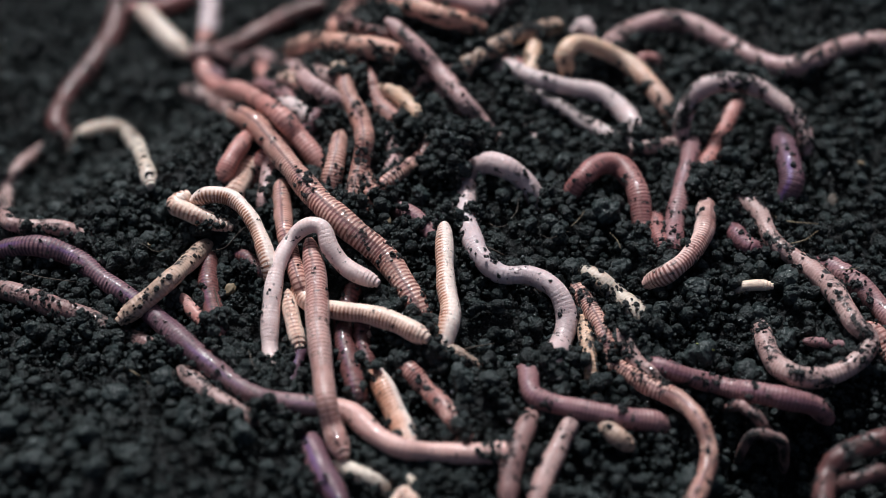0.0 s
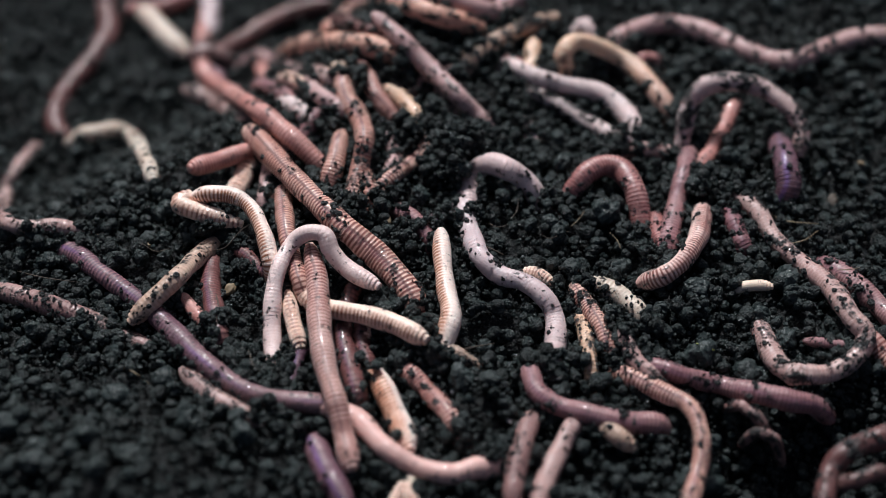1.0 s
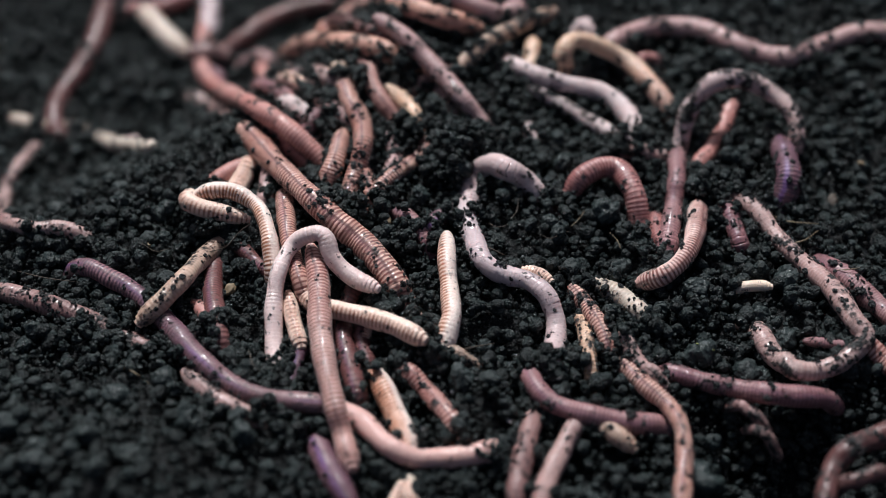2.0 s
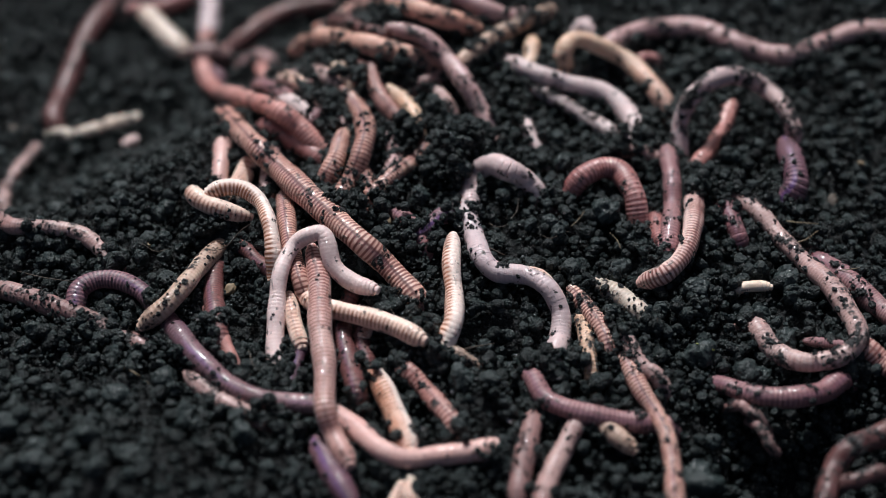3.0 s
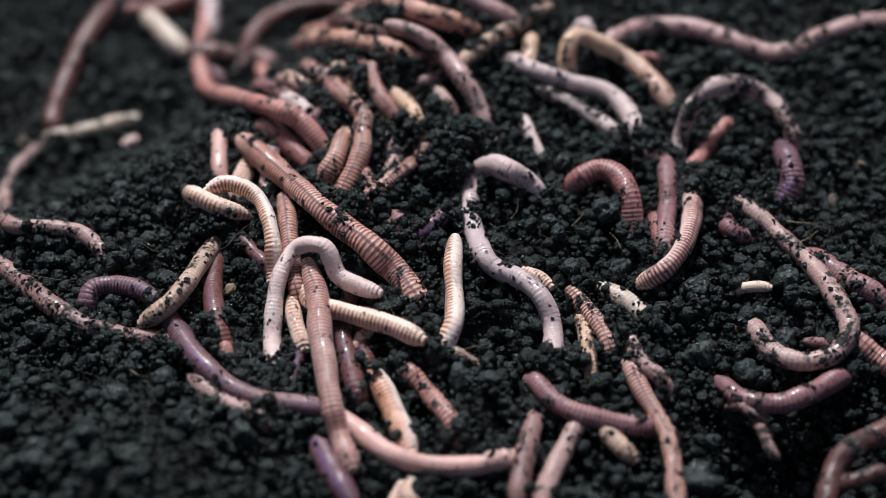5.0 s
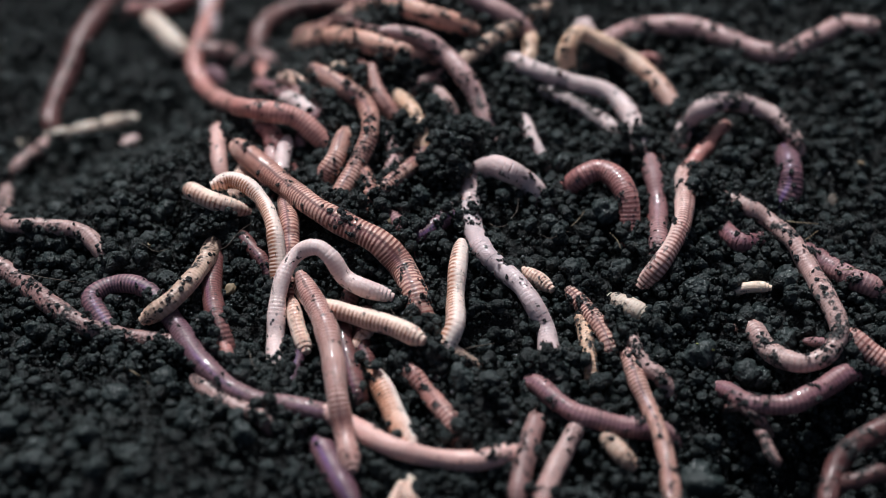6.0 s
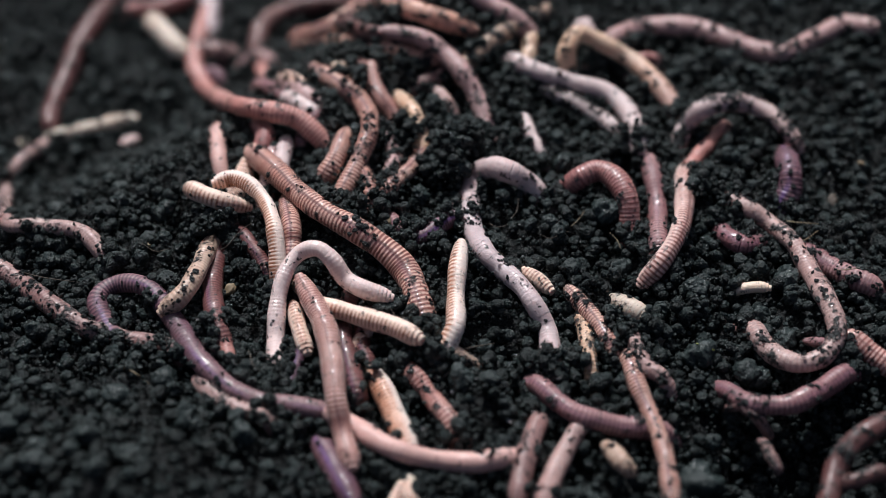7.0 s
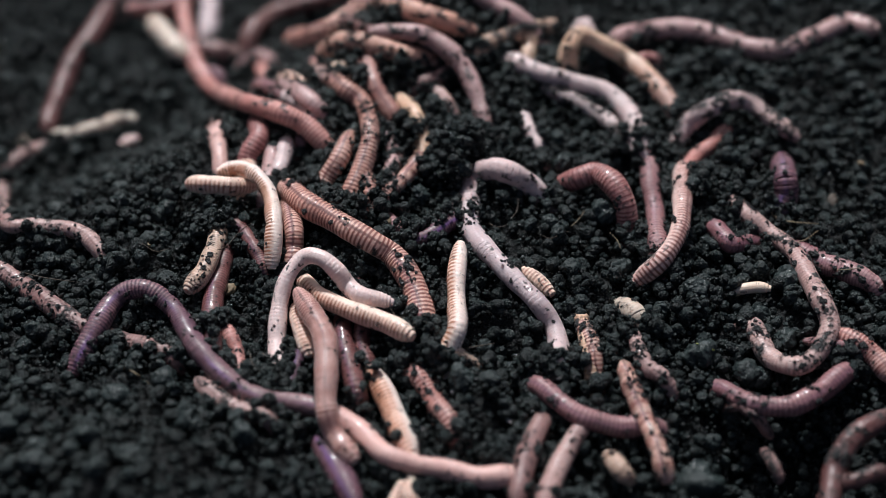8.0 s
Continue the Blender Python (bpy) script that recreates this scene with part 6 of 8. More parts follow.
lies(0, (52.8, -9.8, -1.5), (54.7, -10.2, 0.4), (57.6, -10.5, 1.2), (59.5, -10.9, 1.2))
lies(8, (52.4, -10.2, -1.5), (54.3, -10.7, 0.4), (57.1, -10.9, 1.2), (59.0, -11.3, 1.2))
earthworm("apricot", 1.15, 0.02, 180, "yellowish cream-orange earthworm burrowing into the dark soil")
lies(0, (25.6, -7.3, 0.275), (28.8, -10.2, 0.715), (31.8, -12.6, 0.715), (35, -17.4, 0.1), (36.7, -19.9, -2.8))
lies(1.5, (27.9, -10.4, 0.275), (30.8, -11.8, 0.715), (33.3, -14, 0.715), (35.5, -17.3, 0.1), (37.2, -19.8, -2.8))
lies(4.5, (27.9, -10.4, 0.275), (30.8, -11.8, 0.715), (33.3, -14, 0.715), (35.5, -17.3, 0.1), (37.2, -19.8, -2.8))
lies(6, (30.6, -13, 0.165), (32.2, -14.8, 0.55), (33.8, -16.6, 0.55), (35.4, -17.9, 0.1), (37.7, -19.8, -2.8))
lies(6.5, (30.6, -13, 0.165), (32.2, -14.8, 0.55), (33.8, -16.6, 0.55), (35.4, -17.9, 0.1), (37.7, -19.8, -2.8))
lies(8, (31.9, -14.1, 0.165), (32.8, -15.6, 0.44), (33.6, -17.4, 0.44), (34.5, -18.9, 0.1), (36, -21.5, -2.8))
earthworm("cream", 2.0, 0.5, 0, "soil-caked pale cream-pink earthworm with orange-brown bands lying on the crumbly soil")
lies(0, (23.9, -11.9, 0.275), (25.9, -16, 0.715), (27.8, -21.3, 0.715), (29.3, -27, 0.1), (30.1, -29.9, -2.8))
lies(6, (22.8, -13, 0.275), (25.4, -16.5, 0.715), (27.6, -21.2, 0.715), (29.1, -25.6, 0.1), (30.1, -28.4, -2.8))
lies(6.5, (22.8, -13, 0.275), (25.4, -16.5, 0.715), (27.6, -21.2, 0.715), (29.1, -25.6, 0.1), (30.1, -28.4, -2.8))
lies(7, (22.6, -12.7, 0.275), (25.2, -16.3, 0.715), (27.6, -21.2, 0.715), (29.8, -26.5, 0.1), (31, -29.3, -2.8))
lies(7.5, (26.3, -15.4, 0.275), (27.8, -20.9, 0.715), (29.3, -25.4, 0.715), (31.1, -29.2, 0.1), (32.4, -31.9, -2.8))
lies(8, (24.8, -19, 0.275), (25.7, -23.5, 0.55), (26.3, -26.5, 0.55), (26.6, -29.5, 0.1), (26.9, -32.5, -2.8))
earthworm("brown", 1.60, 0.6, 0, "brown-banded pink earthworm lying on the crumbly soil")
lies(0, (24.5, -15.7, -2.8), (24.8, -18.7, 0.1), (25.4, -25.1, 0.55), (25.8, -30.1, 0.1), (26, -33.1, -2.8))
earthworm("apricot", 1.44, 0.78, 0, "soil-caked yellowish cream-orange earthworm lying on the crumbly soil")
lies(0, (31.3, -22.4, 0.165), (32.2, -26.6, 0.55), (33.9, -30.1, 0.55), (36.2, -32.4, 0.1), (38.3, -34.5, -2.8))
lies(8, (33.4, -22.9, 0.165), (34.1, -27.1, 0.55), (35.3, -30.9, 0.55), (37.7, -32.8, 0.1), (40.1, -34.7, -2.8))
earthworm("dirtypink", 1.48, 0.6, 0, "dusky pink earthworm speckled with soil lying on the crumbly soil")
lies(0, (33.1, 54.6, -2.8), (34.8, 57, 0.1), (40.1, 64.4, 0.825), (46.4, 67.5, 0.825), (52.2, 66.1, 0.825), (57.8, 61.8, 0.825), (64.3, 55.7, 0.825), (70.7, 51.9, 0.825), (76.5, 53, 0.825), (85.2, 60.6, 0.825), (95.9, 61.8, 0.825))
lies(3, (32.6, 54.9, -2.8), (34.8, 57, 0.1), (39.9, 61.8, 0.825), (47.4, 65.4, 0.825), (54.6, 65, 0.825), (61.1, 59.8, 0.825), (66.8, 57.3, 0.825), (72.3, 55.3, 0.825), (80.5, 61.4, 0.825), (86.9, 64.5, 0.825), (96.4, 64.9, 0.825))
lies(3.5, (32.6, 54.9, -2.8), (34.8, 57, 0.1), (39.9, 61.8, 0.825), (47.4, 65.4, 0.825), (54.6, 65, 0.825), (61.1, 59.8, 0.825), (66.8, 57.3, 0.825), (72.3, 55.3, 0.825), (80.5, 61.4, 0.825), (86.9, 64.5, 0.825), (96.4, 64.9, 0.825))
lies(4.5, (32.2, 54.9, -2.8), (34.2, 57.1, 0.1), (40, 63.5, 0.825), (46.3, 65.9, 0.825), (53.4, 64.8, 0.825), (61.1, 59.8, 0.825), (67.9, 56.9, 0.825), (72.4, 56, 0.825), (79.7, 63.8, 0.825), (87.2, 66.3, 0.825), (97.2, 69, 0.825))
lies(6, (32.9, 56.4, -2.8), (34.9, 58.6, 0.1), (41.5, 65.7, 0.825), (47.4, 65.8, 0.825), (53.4, 65.1, 0.825), (60.1, 61, 0.825), (66.2, 57.6, 0.825), (71.3, 56.3, 0.825), (78.1, 61.9, 0.825), (85, 67.1, 0.825), (91.3, 64.9, 0.825))
lies(6.5, (32.9, 56.4, -2.8), (34.9, 58.6, 0.1), (41.5, 65.7, 0.825), (47.4, 65.8, 0.825), (53.4, 65.1, 0.825), (60.1, 61, 0.825), (66.2, 57.6, 0.825), (71.3, 56.3, 0.825), (78.1, 61.9, 0.825), (85, 67.1, 0.825), (91.3, 64.9, 0.825))
lies(8, (34.3, 57, -2.8), (36.6, 59, 0.1), (41.2, 63, 0.825), (47.4, 65, 0.825), (53.3, 64.5, 0.825), (59, 61.7, 0.825), (64.6, 58.5, 0.825), (71.4, 57.4, 0.825), (78.4, 63.3, 0.825), (86.1, 67.3, 0.825), (91.2, 63.9, 0.825))
earthworm("lilacpink", 2.20, 0.45, 0, "lilac-pink long smooth earthworm lying on the crumbly soil", flush=(0.2, 0, 0.5))
lies(0, (27.1, 44.4, -2.8), (25.5, 46.9, 0.1), (24.6, 48.3, 4), (27.4, 51.8, 5), (33.2, 53.2, 3), (38.5, 51.4, 1.4), (42.1, 45.6, 0.825), (44.7, 40.8, 0.1), (46.1, 38.2, -2.8))
lies(3, (26.1, 44.3, -2.8), (25.2, 47.2, 0.1), (24.5, 49.5, 4), (27.5, 53, 5), (33.8, 53.5, 3), (38.5, 51.8, 1.4), (42.1, 45.9, 0.825), (44.7, 41.5, 0.1), (46.2, 38.9, -2.8))
lies(3.5, (26.1, 44.3, -2.8), (25.2, 47.2, 0.1), (24.5, 49.5, 4), (27.5, 53, 5), (33.8, 53.5, 3), (38.5, 51.8, 1.4), (42.1, 45.9, 0.825), (44.7, 41.5, 0.1), (46.2, 38.9, -2.8))
lies(6, (24.6, 45.1, -2.8), (25, 48.1, 0.1), (25.3, 50.5, 4), (28.3, 55.3, 5), (34.2, 54.1, 3), (39.3, 52, 1.4), (43.5, 45.7, 0.825), (46.2, 40.2, 0.1), (47.5, 37.5, -2.8))
lies(6.5, (24.6, 45.1, -2.8), (25, 48.1, 0.1), (25.3, 50.5, 4), (28.3, 55.3, 5), (34.2, 54.1, 3), (39.3, 52, 1.4), (43.5, 45.7, 0.825), (46.2, 40.2, 0.1), (47.5, 37.5, -2.8))
lies(8, (24.6, 45.6, -2.8), (25.3, 48.5, 0.1), (25.8, 50.7, 4), (28.5, 54.9, 5), (33.9, 54, 3), (38.9, 52.1, 1.4), (43, 45.7, 0.825), (46.1, 39.6, 0.1), (47.5, 36.9, -2.8))
earthworm("apricot", 1.96, 0.3, 0, "yellowish cream-orange earthworm arching over the dark soil", flush=(0, 0.0, 1))
lies(0, (11.3, 49.6, -2.8), (13.7, 47.9, 0.1), (19, 44.1, 1.4), (25.9, 43.4, 1.4), (31.5, 42.1, 1.4), (35.9, 38.1, 1.4), (38.4, 31.5, 0.1), (39.5, 28.7, -2.8))
lies(6, (11.5, 52.8, -2.8), (13.8, 50.8, 0.1), (19, 46.3, 1.4), (25.9, 44.7, 1.4), (32.8, 43.1, 1.4), (37, 37.9, 1.4), (38.8, 28.3, 0.1), (39.4, 25.4, -2.8))
lies(6.5, (11.5, 52.8, -2.8), (13.8, 50.8, 0.1), (19, 46.3, 1.4), (25.9, 44.7, 1.4), (32.8, 43.1, 1.4), (37, 37.9, 1.4), (38.8, 28.3, 0.1), (39.4, 25.4, -2.8))
lies(8, (11.5, 52.7, -2.8), (13.8, 50.8, 0.1), (19.9, 45.9, 1.4), (27.1, 44.7, 1.4), (33, 43, 1.4), (37.2, 37.5, 1.4), (39.3, 28.1, 0.1), (40, 25.2, -2.8))
earthworm("palelilac", 2.00, 0.45, 0, "pale lilac-white earthworm lying on the crumbly soil")
lies(0, (17.2, 41.9, 0.275), (23.4, 39.2, 0.55), (28.9, 34.6, 0.55), (33.6, 29.7, 0.55), (36.7, 27.2, 0.1), (39, 25.3, -2.8))
lies(8, (20.7, 43.7, 0.275), (26.9, 40.5, 0.55), (32.3, 35.9, 0.55), (36.4, 28.2, 0.55), (38.6, 24.7, 0.1), (40.2, 22.2, -2.8))
earthworm("palelilac", 1.58, 0.9, 0, "soil-caked pale lilac-white earthworm lying on the crumbly soil")
lies(0, (32.2, 25.6, -2.8), (35.2, 25.9, 0.1), (39.4, 26.3, 0.715), (44.1, 28.2, 0.715), (47.4, 28.6, 0.1), (50.4, 29, -2.8))
lies(3, (34.4, 27, -2.8), (37.3, 26.3, 0.1), (40.4, 25.5, 0), (42.3, 25.2, 0), (44, 25.1, 0.1), (47, 24.9, -2.8))
lies(3.5, (34.4, 27, -2.8), (37.3, 26.3, 0.1), (40.4, 25.5, 0), (42.3, 25.2, 0), (44, 25.1, 0.1), (47, 24.9, -2.8))
lies(8, (36.6, 28, -4), (37.6, 28, -3), (40.8, 28.1, -3), (42.7, 28.1, -3), (44.4, 27.3, -3), (45.3, 26.9, -4))
earthworm("dirtypink", 1.73, 0.5, 0, "dusky pink earthworm speckled with soil lying on the crumbly soil")
lies(0, (18.9, 56, 0.55), (18.4, 51.7, 0.825), (17.9, 47.1, 0.1), (17.6, 44.1, -2.8))
lies(8, (18.3, 60.5, -2.8), (18, 57.5, 0.1), (17.7, 54.7, 0.275), (17.5, 52.5, 0.1), (17.2, 49.5, -2.8))
earthworm("apricot", 1.75, 0.2, 0, "yellowish cream-orange earthworm lying on the crumbly soil")
lies(0, (2.6, 43.9, -2.8), (4.7, 46, 0.1), (9.9, 51.1, 0.825), (15.9, 56.9, 0.825), (24.4, 62.7, 0.55))
lies(3, (2.3, 44.8, -2.8), (4.3, 47, 0.1), (9.9, 53.3, 0.825), (15.9, 59.1, 0.825), (23.1, 66.6, 0.55))
lies(3.5, (2.3, 44.8, -2.8), (4.3, 47, 0.1), (9.9, 53.3, 0.825), (15.9, 59.1, 0.825), (23.1, 66.6, 0.55))
lies(6, (2.8, 44.9, -2.8), (4.8, 47.1, 0.1), (9.9, 52.8, 0.825), (14.7, 58.3, 0.825), (22, 67.4, 0.55))
lies(6.5, (2.8, 44.9, -2.8), (4.8, 47.1, 0.1), (9.9, 52.8, 0.825), (14.7, 58.3, 0.825), (22, 67.4, 0.55))
lies(8, (5.5, 48.3, -2.8), (7.6, 50.4, 0.1), (11.7, 54.6, 0.825), (17.1, 57.9, 0.825), (23.2, 62.2, 0.55))
earthworm("dirty", 1.92, 0.8, 0, "tan earthworm smeared with black soil lying on the crumbly soil")
lies(0, (-10.9, 51.9, 3), (-5.8, 45.9, 4), (-0.7, 41, 4.5), (3.8, 33.4, 4), (7.3, 31.2, 1.9), (10.7, 27.4, 0.1), (12.7, 25.2, -2.8))
lies(1.5, (-14.2, 54, 3), (-8.6, 46.6, 4), (-2.9, 41.9, 4.5), (2.3, 35.3, 4), (6.2, 33.4, 1.9), (10, 29.8, 0.1), (12.2, 27.7, -2.8))
lies(3, (-10.7, 50.5, 3), (-4.1, 47.9, 4), (0.5, 44.4, 4.5), (4.4, 37.7, 4), (7.7, 33.1, 1.9), (9.8, 27.4, 0.1), (10.8, 24.6, -2.8))
lies(3.5, (-10.7, 50.5, 3), (-4.1, 47.9, 4), (0.5, 44.4, 4.5), (4.4, 37.7, 4), (7.7, 33.1, 1.9), (9.8, 27.4, 0.1), (10.8, 24.6, -2.8))
lies(4.5, (-10.7, 51.9, 3), (-4.4, 48.3, 4), (0.5, 44.4, 4.5), (4.4, 37.7, 4), (7.4, 33.5, 1.9), (9.4, 27.9, 0.1), (10.4, 25.1, -2.8))
lies(6, (-11.8, 49.7, 3), (-4.4, 47.6, 4), (0.5, 44.9, 4.5), (4.4, 39.4, 4), (7.4, 34.3, 1.9), (9.3, 27.4, 0.1), (10.1, 24.5, -2.8))
lies(6.5, (-11.8, 49.7, 3), (-4.4, 47.6, 4), (0.5, 44.9, 4.5), (4.4, 39.4, 4), (7.4, 34.3, 1.9), (9.3, 27.4, 0.1), (10.1, 24.5, -2.8))
lies(8, (-14.1, 49.7, 3), (-5.2, 48.5, 4), (0.5, 46.1, 4.5), (4.1, 42.4, 4), (6.8, 36.3, 1.9), (8.7, 29.1, 0.1), (9.5, 26.2, -2.8))
earthworm("lilacpink", 1.85, 0.5, 0, "soil-caked lilac-pink long smooth earthworm burrowing into the dark soil")
lies(0, (-35, 81.4, 0.55), (-26.7, 62.2, 1.4), (-18.8, 49.8, 1.4), (-11.8, 46.3, 1.4), (-5, 46, 0.1), (-2, 45.9, -2.8))
lies(1.5, (-36.6, 81.3, 0.55), (-29.3, 69.9, 1.4), (-21.3, 53, 1.4), (-15.3, 48.2, 1.4), (-9.5, 45.9, 0.1), (-6.7, 44.8, -2.8))
lies(3, (-32.6, 73.8, 0.55), (-25.5, 62, 1.4), (-17.6, 49.9, 1.4), (-10.7, 46.2, 1.4), (-1.8, 46.2, 0.1), (1.2, 46.2, -2.8))
lies(3.5, (-32.6, 73.8, 0.55), (-25.5, 62, 1.4), (-17.6, 49.9, 1.4), (-10.7, 46.2, 1.4), (-1.8, 46.2, 0.1), (1.2, 46.2, -2.8))
lies(6, (-33.3, 84.2, 0.55), (-23.5, 59.5, 1.4), (-15.9, 49.3, 1.4), (-9.5, 46.2, 1.4), (-2.7, 47.1, 0.1), (0.3, 47.5, -2.8))
lies(6.5, (-33.3, 84.2, 0.55), (-23.5, 59.5, 1.4), (-15.9, 49.3, 1.4), (-9.5, 46.2, 1.4), (-2.7, 47.1, 0.1), (0.3, 47.5, -2.8))
lies(8, (-25.8, 56.6, 0.55), (-20, 51.4, 1.4), (-14.1, 48.1, 1.4), (-8.4, 45.7, 1.4), (-3, 46.5, 0.1), (-0, 46.9, -2.8))
earthworm("coral", 2.23, 0.65, 0, "soil-spotted orange-pink earthworm lying on the crumbly soil")
lies(0, (-33.6, 69.5, 0.55), (-27.4, 41.3, 1.4), (-23, 35.4, 1.4), (-20, 34.4, 0.1), (-17.2, 33.5, -2.8))
lies(8, (-32.7, 46.2, 0.55), (-28.8, 37.9, 1.4), (-26, 33.8, 1.4), (-23.6, 31.9, 0.1), (-21.2, 30, -2.8))
earthworm("lilacpink", 1.93, 0.3, 0, "lilac-pink long smooth earthworm lying on the crumbly soil")
lies(0, (-20, 44.7, 0.55), (-18.9, 36.4, 1.4), (-16.5, 30.3, 3), (-15, 21.4, 3), (-15.7, 16.5, 1.4), (-17, 8.5, 0.1), (-17.5, 5.5, -2.8))
lies(1.5, (-21, 44.9, 0.55), (-19.2, 35.8, 1.4), (-16.6, 30.3, 3), (-15, 21.4, 3), (-15.9, 15.7, 1.4), (-17.4, 7.8, 0.1), (-18, 4.9, -2.8))
lies(3, (-19.8, 38.3, 0.55), (-16.8, 34, 1.4), (-14.8, 23.9, 3), (-15.5, 18, 3), (-17.1, 14.3, 1.4), (-19.3, 10, 0.1), (-20.7, 7.3, -2.8))
lies(3.5, (-19.8, 38.3, 0.55), (-16.8, 34, 1.4), (-14.8, 23.9, 3), (-15.5, 18, 3), (-17.1, 14.3, 1.4), (-19.3, 10, 0.1), (-20.7, 7.3, -2.8))
lies(4.5, (-29.5, 56.9, 0.55), (-22.9, 39, 1.4), (-17.7, 33.3, 3), (-14.8, 24.9, 3), (-15.5, 18.3, 1.9), (-19.2, 11.3, 0.1), (-20.6, 8.6, -2.8))
lies(6, (-27.2, 48.2, 0.55), (-20.7, 38.8, 1.4), (-15.5, 34.1, 3), (-14, 24.1, 3), (-16.1, 17.5, 1.4), (-19.6, 9.4, 0.1), (-20.8, 6.6, -2.8))
lies(6.5, (-27.2, 48.2, 0.55), (-20.7, 38.8, 1.4), (-15.5, 34.1, 3), (-14, 24.1, 3), (-16.1, 17.5, 1.4), (-19.6, 9.4, 0.1), (-20.8, 6.6, -2.8))
lies(8, (-27.2, 55.6, 0.55), (-20.7, 38.8, 1.4), (-16.1, 34.3, 3), (-14, 23.7, 3), (-15, 17.1, 1.4), (-17.3, 10.9, 0.1), (-18.3, 8.1, -2.8))
earthworm("brown", 1.93, 0.5, 0, "soil-caked brown-banded pink earthworm with moist skin burrowing into the dark soil")
lies(0, (-20, 26.4, 0.825), (-20.4, 18.2, 1.9), (-21.5, 12.5, 0.1), (-22.1, 9.6, -2.8))
lies(6, (-19, 27.3, 0.825), (-20.4, 18.5, 1.9), (-22.8, 14.9, 0.1), (-24.5, 12.4, -2.8))
lies(6.5, (-19, 27.3, 0.825), (-20.4, 18.5, 1.9), (-22.8, 14.9, 0.1), (-24.5, 12.4, -2.8))
lies(8, (-18, 25.5, 0.825), (-19.7, 18.2, 1.9), (-22.2, 15, 0.1), (-24, 12.6, -2.8))
earthworm("brown", 1.95, 0.4, 0, "brown-banded pink earthworm with moist skin lying on the crumbly soil")
lies(0, (-14.2, 40, 0.55), (-12.8, 35.9, 1.4), (-8.9, 31.2, 0.1), (-7, 28.9, -2.8))
lies(1.5, (-15, 43.5, 0.55), (-13.5, 37.9, 1.4), (-10, 33.9, 0.1), (-8, 31.6, -2.8))
lies(3, (-14.4, 44.2, 0.55), (-13, 37.9, 1.4), (-8.9, 32.6, 0.1), (-7.1, 30.2, -2.8))
lies(3.5, (-14.4, 44.2, 0.55), (-13, 37.9, 1.4), (-8.9, 32.6, 0.1), (-7.1, 30.2, -2.8))
lies(6, (-14.3, 43.9, 0.55), (-13, 37.9, 1.4), (-9.6, 33.7, 0.1), (-7.7, 31.4, -2.8))
lies(6.5, (-14.3, 43.9, 0.55), (-13, 37.9, 1.4), (-9.6, 33.7, 0.1), (-7.7, 31.4, -2.8))
lies(8, (-15.3, 46.3, 0.55), (-13.5, 38.9, 1.4), (-9.6, 33.1, 0.1), (-7.9, 30.6, -2.8))
earthworm("blush", 1.91, 0.2, 0, "light pinkish-brown ringed earthworm lying on the crumbly soil")
lies(0, (-12.6, 39.3, 0.825), (-9.1, 37.3, 1.9), (-6.2, 33.2, 1.4), (-4.4, 30.6, 0.1), (-2.7, 28.1, -2.8))
lies(3, (-11.2, 39.3, 0.825), (-7.7, 35.5, 1.9), (-5.4, 30.6, 1.4), (-3.5, 28.1, 0.1), (-1.7, 25.7, -2.8))
lies(3.5, (-11.2, 39.3, 0.825), (-7.7, 35.5, 1.9), (-5.4, 30.6, 1.4), (-3.5, 28.1, 0.1), (-1.7, 25.7, -2.8))
lies(6, (-9.1, 38.4, 0.825), (-5.4, 30.4, 1.9), (-3.7, 26.5, 1.4), (-4.3, 21.9, 0.1), (-4.7, 18.9, -2.8))
lies(6.5, (-9.1, 38.4, 0.825), (-5.4, 30.4, 1.9), (-3.7, 26.5, 1.4), (-4.3, 21.9, 0.1), (-4.7, 18.9, -2.8))
lies(8, (-8.6, 37.6, 0.825), (-5.1, 29.9, 1.9), (-3.5, 25.6, 1.4), (-4.6, 20.2, 0.1), (-5.2, 17.3, -2.8))
earthworm("apricot", 1.83, 0.5, 0, "soil-caked yellowish cream-orange earthworm lying on the crumbly soil")
lies(0, (0, 29.6, -2.8), (-1.5, 27, 0.1), (-5, 21.1, 0.825), (-8.8, 13.8, 0.825), (-12.1, 10.2, 0.1), (-14.1, 8, -2.8))
lies(3, (-0.7, 29.6, -2.8), (-2.1, 27, 0.1), (-5.2, 21.3, 0.825), (-9.2, 13.9, 0.825), (-13.2, 9.4, 0.1), (-15.2, 7.2, -2.8))
lies(3.5, (-0.7, 29.6, -2.8), (-2.1, 27, 0.1), (-5.2, 21.3, 0.825), (-9.2, 13.9, 0.825), (-13.2, 9.4, 0.1), (-15.2, 7.2, -2.8))
lies(8, (-2.5, 26.8, -2.8), (-3.5, 24, 0.1), (-6.7, 14.9, 0.825), (-10.2, 9.2, 0.825), (-14, 5.1, 0.1), (-16, 2.9, -2.8))
earthworm("brown", 1.62, 0.45, 0, "brown-banded pink earthworm with moist skin lying on the crumbly soil")
lies(0, (-22, 61.2, 0.55), (-21.8, 105, 0.55), (-19.6, 112.8, 0.55))
lies(8, (-35, 88.5, 0.55), (-21.9, 63.3, 0.55), (-12.8, 113.9, 0.55))
earthworm("brown", 2.71, 0.2, 0, "brown-banded pink earthworm with moist skin lying on the crumbly soil")
lies(0, (-12.9, 65.9, 0.55), (-5.1, 56.2, 0.825), (0.7, 53.9, 0.825), (7.9, 55.5, 0.275))
lies(8, (-14.1, 66.3, 0.55), (-6.2, 56, 0.825), (-0.5, 53.5, 0.825), (5.9, 53, 0.275))
